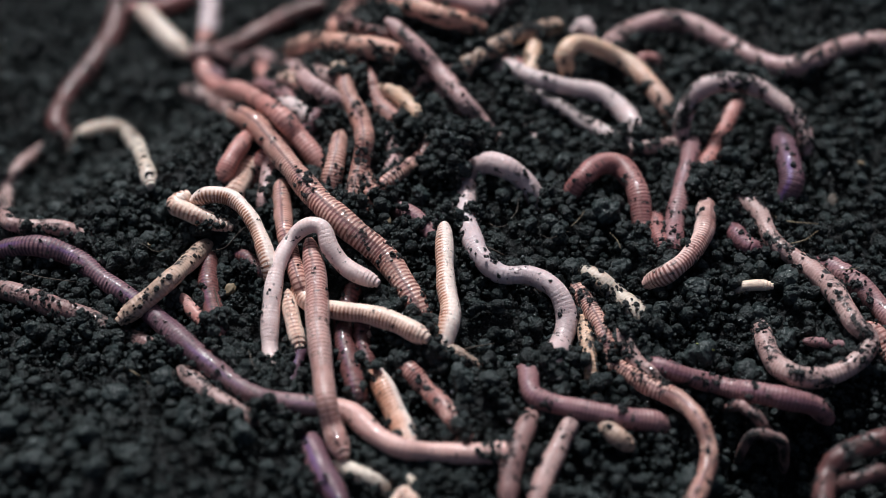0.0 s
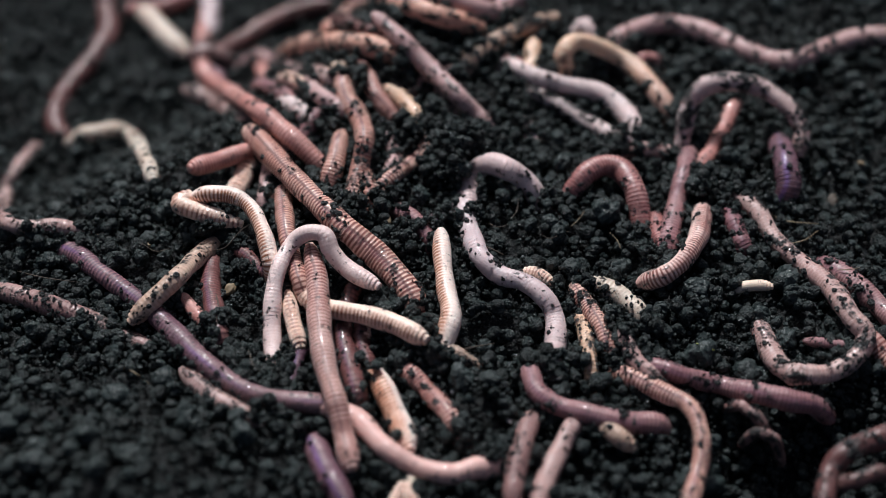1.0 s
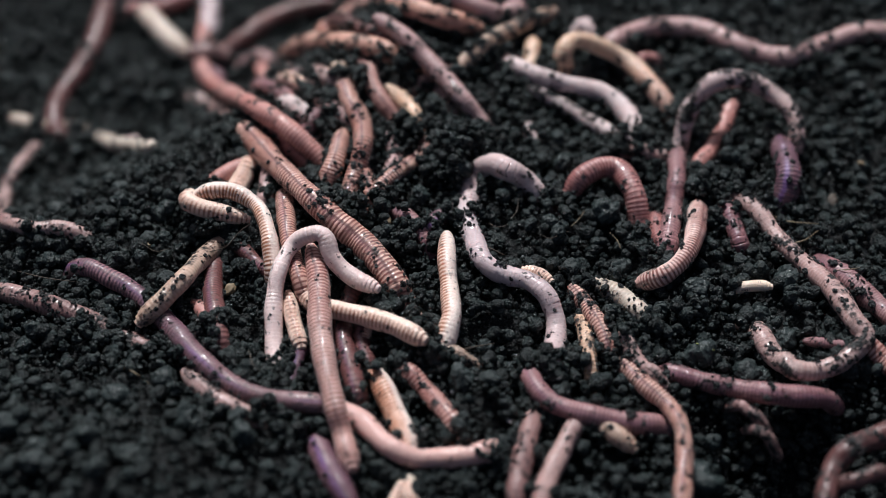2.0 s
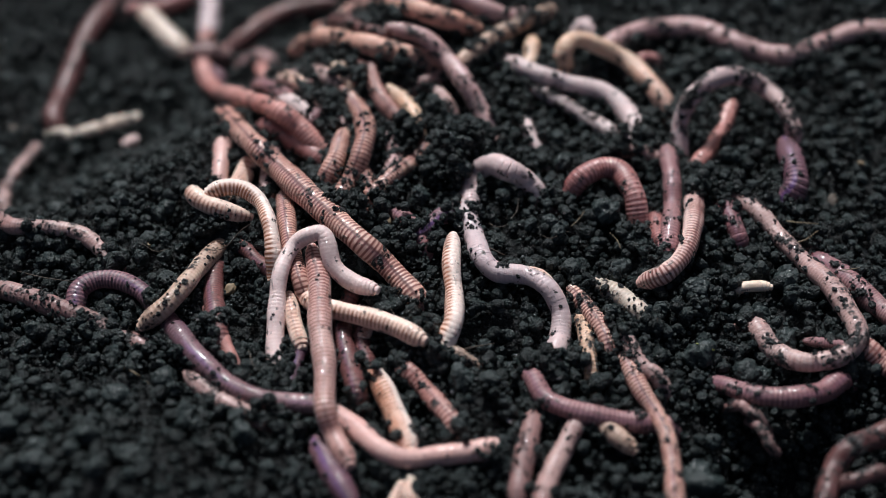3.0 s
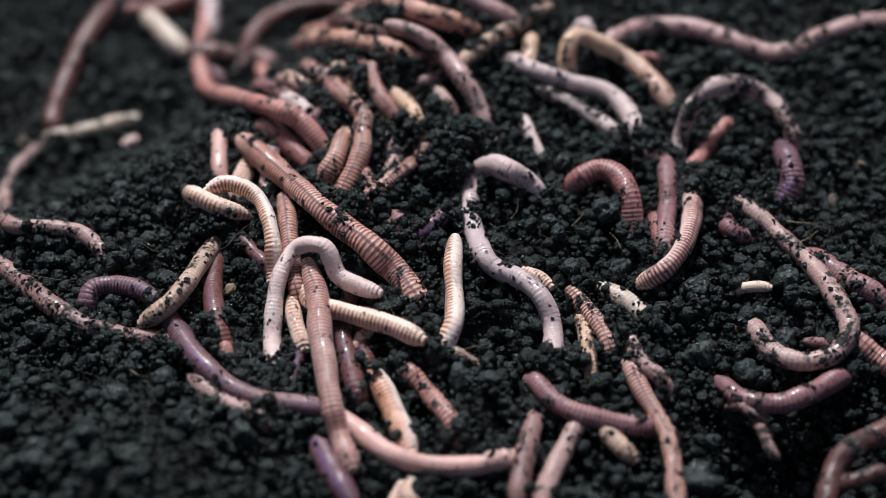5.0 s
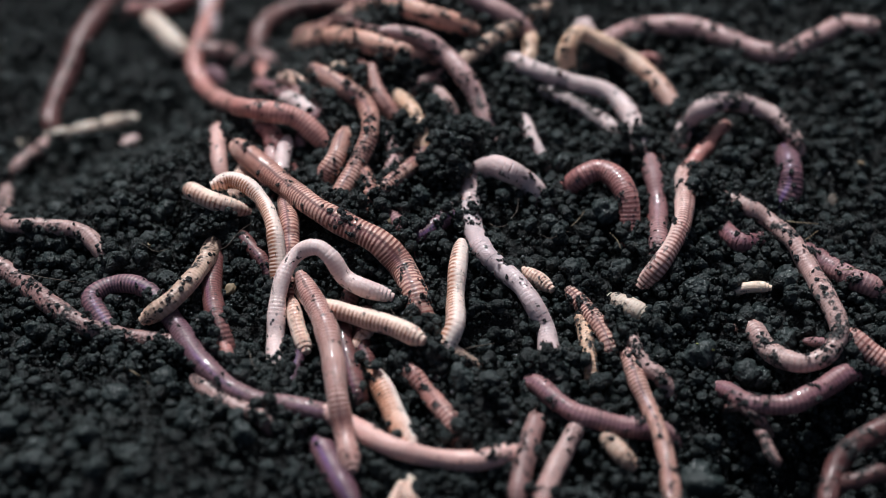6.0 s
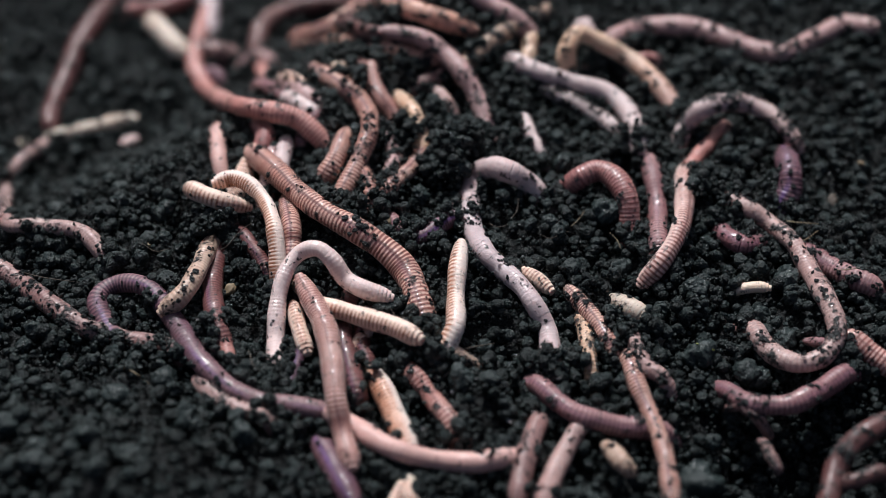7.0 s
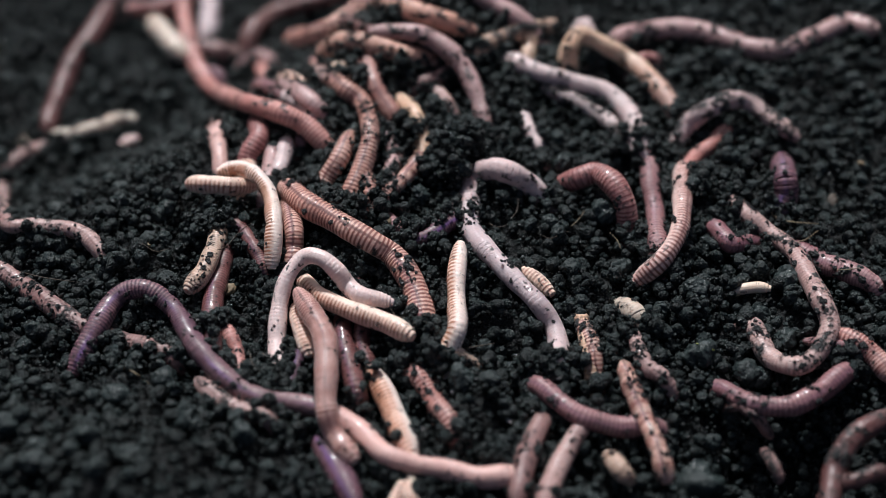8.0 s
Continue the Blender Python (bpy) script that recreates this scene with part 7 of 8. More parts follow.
earthworm("coral", 2.08, 0.6, 0, "soil-spotted orange-pink earthworm lying on the crumbly soil")
lies(0, (-2.8, 59.4, 0.55), (4.2, 58.8, 0.825), (9.8, 61.8, 0.825), (13.2, 67.7, 0.1), (14.7, 70.3, -2.8))
lies(8, (6, 64.6, 0.55), (10.3, 62.9, 0.825), (14.5, 60.7, 0.825), (18.3, 58.5, 0.1), (20.9, 57, -2.8))
earthworm("lilacpink", 2.34, 0.3, 0, "lilac-pink long smooth earthworm lying on the crumbly soil")
lies(0, (12.9, 51.7, 0.275), (14, 50.2, 0.275), (15.7, 49.2, 0.1), (18.3, 47.7, -2.8))
earthworm("red", 1.62, 0.3, 0, "reddish-pink shiny earthworm burrowing into the dark soil")
lies(0, (-9.8, 8.7, -2.8), (-7.8, 6.5, 0.1), (-4.8, 3.1, 0.55), (-2.1, -0.7, 0.1), (-0.4, -3.1, -2.8))
lies(8, (-11.9, 7.4, -2.8), (-10.5, 4.8, 0.1), (-8.4, 0.9, 0.55), (-6.9, -2.9, 0.1), (-5.8, -5.7, -2.8))
earthworm("redpurple", 1.57, 0.2, 0, "reddish-purple wet earthworm lying on the crumbly soil")
lies(0, (-10.4, 1.6, -4), (-9.4, 1.8, -3), (-4.6, 2.6, -3), (-0.4, 8.5, -3), (0.2, 9.3, -4))
lies(3, (-12.3, -0.9, -2.8), (-9.3, -0.6, 0.1), (-4.6, -0.2, 0.55), (0.1, 4.8, 0.1), (2.2, 7, -2.8))
lies(3.5, (-12.3, -0.9, -2.8), (-9.3, -0.6, 0.1), (-4.6, -0.2, 0.55), (0.1, 4.8, 0.1), (2.2, 7, -2.8))
lies(8, (-10.5, -1.7, -2.8), (-7.5, -1.4, 0.1), (-3, -1, 0.55), (2.2, 3.7, 0.1), (4.4, 5.7, -2.8))
earthworm("purple", 1.58, 0.2, 0, "dark purple glistening earthworm emerging from the soil and burrowing back")
lies(0, (54.9, 7.4, -2.8), (55.0, 3.6, 0.1), (56.2, 0.7, 0.4), (57.9, -0.3, 0.1), (60.4, 2.4, -2.8))
lies(1.5, (54.6, 14.3, -2.8), (54.1, 8.3, 0.1), (54.7, 4.4, 0.6), (55.4, 0.4, 0.1), (56.2, 0.4, -2.8))
lies(3.5, (54.3, 16.2, -2.8), (53.6, 9.5, 0.1), (54.4, 5.8, 0.8), (55.5, 3.0, 0.1), (56.6, 3.2, -2.8))
lies(4.5, (54.0, 13.4, -2.8), (53.0, 6.7, 0.1), (54.1, 4.0, 0.8), (56.0, 3.4, 0.1), (57.9, 4.4, -2.8))
lies(6.5, (52.6, 6.9, -2.8), (53.5, 2.5, 0.1), (56.2, -0.5, 0.8), (60.1, 2.9, 0.1), (62.9, 5.6, -2.8))
lies(8, (50.6, 8.5, -2.8), (51.3, 4.2, 0.1), (53.6, -0.2, 1.0), (57.7, 1.9, 0.1), (60.9, 6.3, -2.8))
earthworm("redpurple", 1.75, 0.3, 0, "reddish-purple wet earthworm emerging from the soil and burrowing back")
lies(0, (40.5, 11.8, -2.8), (40.4, 8.8, 0.1), (40.2, 2.5, 0.275), (40.5, -0.6, 0.1), (40.8, -3.6, -2.8))
earthworm("red", 1.48, 0.3, 0, "reddish-pink shiny earthworm burrowing into the dark soil")
lies(0, (16, 37.3, -4), (16.3, 36.3, -3), (17.5, 32, -3), (19.1, 27.7, -3), (19.4, 26.8, -4))
lies(4.5, (15.3, 35.3, -2.8), (16.1, 32.4, 0.1), (17.3, 28, 0.33), (19, 24, 0.1), (20.2, 21.2, -2.8))
lies(8, (15, 37.5, -2.8), (15.8, 34.6, 0.1), (17.3, 29, 0.33), (19.4, 24.5, 0.1), (20.7, 21.8, -2.8))
earthworm("palelilac", 1.28, 0.3, 0, "pale lilac-white earthworm emerging from the soil and burrowing back")
lies(0, (2.4, 26.7, -4), (2.4, 25.7, -3), (2.6, 21.6, -3), (3.1, 17.8, -3), (3.2, 16.8, -4))
lies(4.5, (3.2, 25.6, -2.8), (3.7, 22.6, 0.1), (4.1, 20.2, 0), (4.6, 18.6, 0.1), (5.5, 15.7, -2.8))
lies(8, (1.8, 26.2, -2.8), (2.1, 23.2, 0.1), (2.5, 18.9, 0.33), (3, 15.6, 0.1), (3.4, 12.6, -2.8))
earthworm("red", 1.42, 0.3, 0, "reddish-pink shiny earthworm emerging from the soil and burrowing back")
lies(0, (-0.8, -28.2, 0.165), (2.1, -28.5, 0.55), (4.9, -29.1, 0.1), (7.8, -29.7, -2.8))
earthworm("dirty", 1.28, 0.6, 0, "tan earthworm smeared with black soil lying on the crumbly soil")
lies(0, (-38.3, -3.5, -2.8), (-36.3, -5.7, 0.1), (-33.2, -9.1, 0.33), (-30.5, -11.3, 0.1), (-28.2, -13.2, -2.8))
lies(8, (-39.7, 5.7, -2.8), (-38.3, 3, 0.1), (-35.1, -3.1, 0.55), (-32.8, -7.7, 0.1), (-31.5, -10.4, -2.8))
earthworm("darkred", 1.44, 0.1, 0, "dark red glistening earthworm half under soil lying on the crumbly soil")
lies(0, (-31.2, 33.3, -6), (-31.3, 32.3, -5), (-31.8, 27.8, -5), (-31.9, 24.3, -5), (-31.9, 23.3, -6))
lies(4.5, (-31, 32.1, -5), (-31.1, 31.1, -4), (-31.7, 26.9, -4), (-31.8, 23.4, -4), (-31.8, 22.4, -5))
lies(6, (-30.6, 26.6, 0.55), (-31.1, 22.3, 0.825), (-31.1, 17.4, 0.1), (-31.1, 14.4, -2.8))
lies(6.5, (-30.6, 26.6, 0.55), (-31.1, 22.3, 0.825), (-31.1, 17.4, 0.1), (-31.1, 14.4, -2.8))
lies(8, (-30.5, 26.4, 0.55), (-31, 21.8, 0.825), (-31.5, 17.6, 0.1), (-31.9, 14.6, -2.8))
earthworm("palelilac", 1.77, 0.1, 0, "pale lilac-white earthworm emerging from the soil and burrowing back")
lies(0, (-29.7, 28.5, -2.8), (-31.4, 26, 0.1), (-32.9, 23.8, -1), (-34.5, 21.7, 0.1), (-36.3, 19.3, -2.8))
lies(3, (-36.7, 32.7, -2.8), (-34.4, 30.7, 0.1), (-29.7, 26.6, 0.715), (-24.5, 22.1, 0.1), (-22.2, 20.1, -2.8))
lies(3.5, (-36.7, 32.7, -2.8), (-34.4, 30.7, 0.1), (-29.7, 26.6, 0.715), (-24.5, 22.1, 0.1), (-22.2, 20.1, -2.8))
lies(8, (-37.6, 34.8, 0.55), (-35.8, 26.7, 0.715), (-37.5, 22.8, 0.1), (-38.7, 20, -2.8))
earthworm("red", 1.99, 0.1, 0, "reddish-pink shiny earthworm emerging from the soil and burrowing back")
lies(0, (-32.7, 39.4, 0.275), (-29.8, 35.1, 0.66), (-27.4, 32.1, 0.1), (-25.5, 29.8, -2.8))
lies(8, (-32.4, 41.3, 0.275), (-28.7, 36.1, 0.66), (-25.7, 32.9, 0.1), (-23.6, 30.7, -2.8))
earthworm("palelilac", 1.91, 0.3, 0, "pale lilac-white earthworm lying on the crumbly soil")
lies(0, (-46.9, 86, 0.275), (-42.3, 85, 0.55), (-36.8, 78.8, 0.275))
earthworm("lilacpink", 2.13, 0.4, 0, "lilac-pink long smooth earthworm lying on the crumbly soil")
lies(0, (-56.1, 82.6, 0.275), (-53.3, 83.3, 0.55), (-50.3, 80.2, 0.165))
earthworm("purple", 1.81, 0.2, 0, "dark purple glistening earthworm lying on the crumbly soil")
lies(0, (27.5, 62.1, 0.275), (29.6, 63.4, 0.55), (31.2, 60.9, 0.165))
earthworm("palelilac", 1.90, 0.2, 0, "pale lilac-white earthworm lying on the crumbly soil")
lies(0, (37.8, 51.4, -2.8), (40.2, 53.2, 0.1), (42.4, 54.8, 0.33), (44.6, 54.8, 0.1), (47.6, 54.8, -2.8))
earthworm("red", 1.41, 0.2, 0, "reddish-pink shiny earthworm lying on the crumbly soil")
lies(0, (-24.2, -24.9, -2.8), (-24.8, -27.8, 0.1), (-25.5, -31.4, 0.55), (-26.4, -34.8, 0.1), (-27.2, -37.7, -2.8))
earthworm("purple", 1.17, 0.1, 0, "dark purple glistening earthworm lying on the crumbly soil")
lies(0, (64.2, -22.8, 0.11), (67.6, -25, 0.275), (71.3, -26.3, 0.11))
earthworm("redpurple", 0.89, 0.2, 0, "reddish-purple wet earthworm lying on the crumbly soil")
lies(0, (48.7, -35.7, -2.8), (50.7, -37.9, 0.1), (51.9, -39.2, 0.33), (53.4, -39.9, 0.1), (56.1, -41.2, -2.8))
earthworm("dusky", 1.06, 0.6, 0, "soil-caked dusky brownish-pink earthworm lying on the crumbly soil")
lies(0, (-33.2, 26.8, -2.8), (-33.2, 23.8, 0.1), (-33.2, 18.5, 0.55), (-33.6, 11, 0.1), (-33.8, 8, -2.8))
earthworm("lilacpink", 1.63, 0.2, 0, "lilac-pink long smooth earthworm lying on the crumbly soil")
lies(0, (-7, 43.6, -2.8), (-4.4, 42.1, 0.1), (-1.4, 40.3, 0.44), (1.2, 34.8, 0.1), (2.5, 32.1, -2.8))
earthworm("dirtypink", 1.70, 0.4, 0, "dusky pink earthworm speckled with soil burrowing into the dark soil")
lies(0, (-22.9, 45, 0.275), (-20.1, 45.3, 0.715), (-18.1, 39.6, 0.275))
earthworm("apricot", 1.59, 0.7, 0, "soil-caked yellowish cream-orange earthworm lying on the crumbly soil")
lies(0, (-18.3, 48.8, -2.8), (-17, 46.1, 0.1), (-14.9, 41.6, 0.44), (-13.5, 38.9, 0.1), (-12.1, 36.2, -2.8))
earthworm("pink", 1.59, 0.3, 0, "pinkish-brown wet ringed earthworm lying on the crumbly soil")
lies(0, (-23.3, 69.9, -2.8), (-22.1, 67.2, 0.1), (-15.4, 52.3, 0.44), (-8.5, 50.5, 0.1), (-5.6, 49.7, -2.8))
earthworm("pinkgrey", 1.98, 0.3, 0, "greyish-pink smooth earthworm lying on the crumbly soil")
lies(0, (-23.5, 34.6, -2.8), (-24.9, 32, 0.1), (-26.2, 29.6, 0.44), (-27.6, 27.2, 0.1), (-29.1, 24.6, -2.8))
earthworm("redpurple", 1.67, 0.3, 0, "reddish-purple wet earthworm lying on the crumbly soil")
lies(0, (-11.1, 28.7, -2.8), (-10.4, 25.8, 0.1), (-9.2, 21.1, 0.33), (-10.1, 15.3, 0.1), (-10.6, 12.3, -2.8))
earthworm("lilacpink", 1.63, 0.5, 0, "soil-caked lilac-pink long smooth earthworm burrowing into the dark soil")
lies(0, (-16.4, 19.6, -2.8), (-15.5, 16.7, 0.1), (-13.8, 11.4, 0.33), (-14.2, 7.4, 0.1), (-14.5, 4.4, -2.8))
earthworm("brown", 1.50, 0.4, 0, "brown-banded pink earthworm with moist skin burrowing into the dark soil")
lies(0, (-34, 52.5, 0.275), (-30.8, 45, 0.715), (-28.2, 41.3, 0.275))
earthworm("peach", 1.50, 0.5, 0, "soil-caked peach earthworm with brownish rings lying on the crumbly soil")
lies(0, (-43.6, 85, 0.275), (-41.4, 81.2, 0.715), (-37.6, 57.8, 0.165))
earthworm("rose", 1.64, 0.3, 0, "rose-pink shiny smooth earthworm lying on the crumbly soil")
lies(0, (-39.9, 58.6, -2.8), (-38.7, 55.8, 0.1), (-34.5, 45.7, 0.715), (-31.3, 39.6, 0.1), (-29.9, 36.9, -2.8))
earthworm("redpurple", 1.63, 0.3, 0, "reddish-purple wet earthworm lying on the crumbly soil")
lies(0, (-25.7, 47.5, 0.275), (-23.7, 43, 0.715), (-20.8, 40.5, 0.165))
earthworm("dirtypink", 1.59, 0.5, 0, "dusky pink earthworm speckled with soil lying on the crumbly soil")
lies(0, (-7.1, 40.3, -2.8), (-4.4, 41.6, 0.1), (-1.6, 43, 0.715), (1.8, 45.3, 0.1), (4.3, 47, -2.8))
earthworm("dusky", 1.71, 0.5, 0, "soil-caked dusky brownish-pink earthworm lying on the crumbly soil")
lies(0, (-58.6, 78.4, 0.6), (-55.2, 74.7, 1), (-51.1, 70.4, 1.2), (-43.8, 46.4, 1), (-39.2, 34.5, 0.2))
lies(1.6, (-58.6, 78.4, 0.6), (-55.2, 74.7, 1), (-51.1, 70.4, 1.2), (-43.8, 46.4, 1), (-39.2, 34.5, 0.2))
lies(2.8, (-58.6, 78.4, -6.4), (-55.2, 74.7, -6), (-51.1, 70.4, -5.8), (-43.8, 46.4, -6), (-39.2, 34.5, -6.8))
earthworm("dirtypink", 2.0, 0.6, 0, "dusky pink earthworm smeared with soil under other worms")

# ---- clods ----
CLODS = []


def soil_clod(x, y, r, i):
    """A lump of pressed soil, knobbly and half sunk between the crumbs."""
    if len(CLODS) <= i % 6:
        pts, tri = crumb_shape(70 + i, 4 if i < 3 else 3)
        pts = pts * np.array([1 + .06 * noise.noise(Vector(p) * 6) + .05 * noise.noise(Vector(p) * 13) for p in pts])[:, None]
        CLODS.append(mesh_from("soil_clod", [tuple(p * .001) for p in pts], [tuple(int(v) for v in t) for t in tri], CRUMB))
    clod = tagged(new("soil_clod", CLODS[i % 6]), "large knobbly lump of dark moist soil", "soil clod", "soil clods on the heap")
    clod.matrix_basis = pose(x * .001, y * .001, (soil(x, y) + lumpy(x, y) + r * .1) * .001, i * 37, i * 71, i * 53)
    clod.scale = (r, r * .85, r * .75)


def clods():
    lines = np.array(SPINES)
    rng = random.Random(21)
    made = 20
    while made < 185:
        x, y = rng.uniform(-105, 105), rng.uniform(-62, 85)
        r = 1.5 + 1.1 * rng.random() ** 2
        off = np.sqrt((lines[:, 0] - x) ** 2 + (lines[:, 1] - y) ** 2) - lines[:, 3]
        if off.min() > r * .55:
            soil_clod(x, y, r, made)
            made += 1


soil_clod(45.8, -11.8, 2.3, 0)
soil_clod(62.9, -8.5, 3.2, 1)
soil_clod(3.3, -34.8, 2.6, 2)
soil_clod(8.0, -35.5, 2.2, 3)
soil_clod(-53.3, 8.2, 1.9, 4)
soil_clod(30.0, 8.3, 2.2, 5)
soil_clod(44.6, -25.8, 2.6, 6)
soil_clod(55.3, -29.7, 2.4, 7)
soil_clod(43.0, -48.5, 3.6, 8)
soil_clod(-72.5, -21.5, 2.1, 9)
soil_clod(-55.2, -38.8, 2.6, 10)
soil_clod(-42.9, -45.8, 2.1, 11)
soil_clod(-33.0, -48.5, 2.4, 12)
soil_clod(-1.2, -30.8, 1.7, 13)
soil_clod(-5.0, -10.4, 1.7, 14)
soil_clod(23.3, -7.6, 1.8, 15)
soil_clod(41.1, -5.2, 2, 16)
soil_clod(3.9, 13.9, 1.9, 17)
soil_clod(47.8, 14.2, 2.1, 18)
soil_clod(-14.7, -10.0, 1.5, 19)
soil_clod(42.8, -50.0, 4.6, 3)
soil_clod(46.3, -25.7, 3.2, 4)
soil_clod(53.4, -28.9, 2.8, 5)
soil_clod(56.9, -16.6, 2.3, 6)
soil_clod(30.4, 7.0, 3.0, 7)
soil_clod(60.8, -22.4, 2.6, 8)
clods()


# ---- clumps of crumbs that worms have heaped up ----
def soil_clump(x, y, up, wide):
    """A rough clump of small crumbs that cling together, in a low dome."""
    rng = np.random.default_rng(round(abs(x * 31 + y * 17) * 10))
    verts, faces = [], []
    for k in range(int(16 + 11 * wide)):
        pts, tri = crumb_shape(120 + k % 9, 2 if k % 3 == 0 else 1)
        way, out = rng.uniform(0, 6.283), wide * math.sqrt(rng.random())
        r = .26 + .5 * rng.random() ** 2
        centre = (out * math.cos(way), out * .85 * math.sin(way), rng.uniform(-.5, .42) * math.sqrt(max(0, wide * wide - out * out)) * .9)
        turn = np.array(Euler(rng.uniform(0, 6.28, 3)).to_matrix())
        faces += [tuple(int(v) + len(verts) for v in t) for t in tri]
        verts += [tuple(p) for p in ((pts * r * rng.uniform(.75, 1.25, 3)) @ turn.T + centre) * .001]
    clump = tagged(new("soil_clump", mesh_from("soil_clump", verts, faces, CRUMB)), "clump of small dark soil crumbs clinging together between worms", "soil clump", "soil clumps between the worms")
    clump.location = (x * .001, y * .001, (soil(x, y) + max(up, lumpy(x, y)) + .3 * wide) * .001)


soil_clump(0.6, 14.6, 1, 3.1)
soil_clump(3.0, 17.4, 2, 2.5)
soil_clump(5.6, 21.9, 1, 2.3)
soil_clump(1.7, 6.9, 0.5, 2.3)
soil_clump(9.2, 21.0, 2, 2.1)
soil_clump(13.3, 23.3, 1, 2.1)
soil_clump(17.0, 20.4, 1, 1.9)
soil_clump(5.4, 5.6, 2, 1.7)
soil_clump(18.7, 12.3, 0.5, 1.7)
soil_clump(49.6, 13.2, 2.5, 3.6)
soil_clump(48.3, 20.2, 1, 2.1)
soil_clump(52.8, 12.6, 1.5, 2.1)
soil_clump(55.6, 13.8, 2, 1.9)
soil_clump(-5.1, -5.9, 1, 2.5)
soil_clump(-8.7, -2.8, 2, 1.9)
soil_clump(-2.9, -12.4, 1.5, 2.3)
soil_clump(-4.2, -17.4, 1.5, 2.1)
soil_clump(-6.7, 0.1, 0.5, 2.1)
soil_clump(-42.7, 0.2, 2.5, 2.7)
soil_clump(-40.1, 1.8, 2, 1.9)
soil_clump(-46.3, 4.5, 1, 1.9)
soil_clump(-37.7, -2.9, 1, 2.3)
soil_clump(-6.5, 26.0, 2, 3.1)
soil_clump(-4.3, 27.8, 2, 2.3)
soil_clump(-9.2, 25.1, 1, 2.3)
soil_clump(-20.8, 42.0, 2, 1.9)
soil_clump(-39.6, -22.2, 0.5, 2.1)
soil_clump(-20.1, 3.2, 5.5, 1.9)
soil_clump(-27.8, -30.5, 1, 2.5)
soil_clump(-29.6, -33.7, 1, 2.1)
soil_clump(-12.3, -26.3, 0.5, 2.3)
soil_clump(-8.3, -25.5, 0.5, 1.9)
soil_clump(-16.0, -31.4, 0.5, 2.1)
soil_clump(-35.2, -9.1, 0.5, 1.9)
soil_clump(9.3, -37.3, 0.5, 1.9)
soil_clump(32.4, -22.4, 1, 1.9)
soil_clump(25.1, -11.3, 0.5, 1.7)
soil_clump(44.0, 26.2, 1, 2.1)
soil_clump(40.6, 27.2, 1, 1.9)
soil_clump(8.0, -50.1, 1, 2.3)
soil_clump(-13.6, -46.0, 0.5, 2.1)
soil_clump(64.9, 30.4, 2, 1.5)
soil_clump(68.8, -2.8, 0.5, 2.1)
soil_clump(65.6, -9.4, 0.5, 2.3)
soil_clump(-51.8, -16.1, 2, 1.7)
soil_clump(-61.8, -2.5, 0.5, 2.1)
soil_clump(34.0, -29.5, 0.5, 2.3)
soil_clump(24.9, 48.2, 1, 1.9)
soil_clump(38.1, 36.8, 0.5, 1.7)
soil_clump(-14.3, 11.9, 0, 2.1)
soil_clump(-11.0, 9.2, 0.5, 2.3)


# ---- bits of plant in the soil ----
def straw_material(name, colour):
    n = Nodes(name)
    at = n.node("TexCoord").outputs["Object"]
    skin = n.mix(n.noise(at, 900, 3), colour, (colour[0] * .5, colour[1] * .45, colour[2] * .4))
    n.bump(n.noise(at, 3000, 2), .4, .0002)
    return n.out(Base_Color=skin, Roughness=.6)


STRAW = straw_material("dry_straw", (.26, .2, .12))
ROOT = straw_material("dark_root", (.07, .052, .036))
BLADE = straw_material("green_blade", (.30, .34, .09))


def plant_fibre(points, thick, material, label):
    """A thin, bent fibre with six sides, tapered to its ends."""
    line, _ = smooth_line([(x, y, soil(x, y) + up) for x, y, up in points], 22)
    centre = line[len(line) // 2]
    verts, faces = [], []
    for i, p in enumerate(line):
        ahead = Vector(line[min(i + 1, 21)] - line[max(i - 1, 0)]).normalized()
        side = ahead.orthogonal().normalized()
        other = ahead.cross(side)
        r = thick * (.35 + .65 * math.sin(math.pi * (i + .6) / 22.2))
        verts += [tuple((Vector(p - centre) + (side * math.cos(a) + other * math.sin(a)) * r) * .001) for a in (k * math.pi / 3 for k in range(6))]
    for i in range(21):
        faces += [(i * 6 + k, i * 6 + (k + 1) % 6, i * 6 + 6 + (k + 1) % 6, i * 6 + 6 + k) for k in range(6)]
    faces += [tuple(reversed(range(6))), tuple(range(126, 132))]
    fibre = tagged(new("plant_fibre", mesh_from("plant_fibre", verts, faces, material)), label, "plant fibre")
    fibre.location = centre * .001


plant_fibre([(-42.2, -6.5, 4.5), (-39.2, -7.0, 5), (-36.6, -5.2, 6), (-34.6, -4.1, 6.5)], 0.1, ROOT, "thin brown root hair lying across a worm")
plant_fibre([(64.2, 0.3, 2), (67.4, 0.9, 2.2), (69.8, 2.0, 2.6)], 0.13, STRAW, "thin dry straw fibre on the soil")
plant_fibre([(61.7, 8.5, 2), (63.9, 6.3, 2.2), (70.2, 3.5, 2.2)], 0.12, STRAW, "thin bent straw fibre on the soil")
plant_fibre([(5.8, -3.7, 2), (8.6, -5.4, 2.2), (11.2, -6.4, 2)], 0.12, ROOT, "fine pale root between soil crumbs")
plant_fibre([(17.8, -1.3, 2), (19.8, -1.8, 2.2), (22.1, 0.7, 2.4), (23.5, 2.0, 2)], 0.1, ROOT, "fine curled root on the soil")
plant_fibre([(-41.4, -12.1, 1.5), (-39.4, -20.5, 2), (-40.1, -24.2, 1)], 0.14, ROOT, "dark curled rootlet beside a worm")
plant_fibre([(-78.0, -6.8, 2), (-71.9, -10.7, 2.2), (-65.6, -11.9, 2.2)], 0.1, ROOT, "fine long root over the soil")
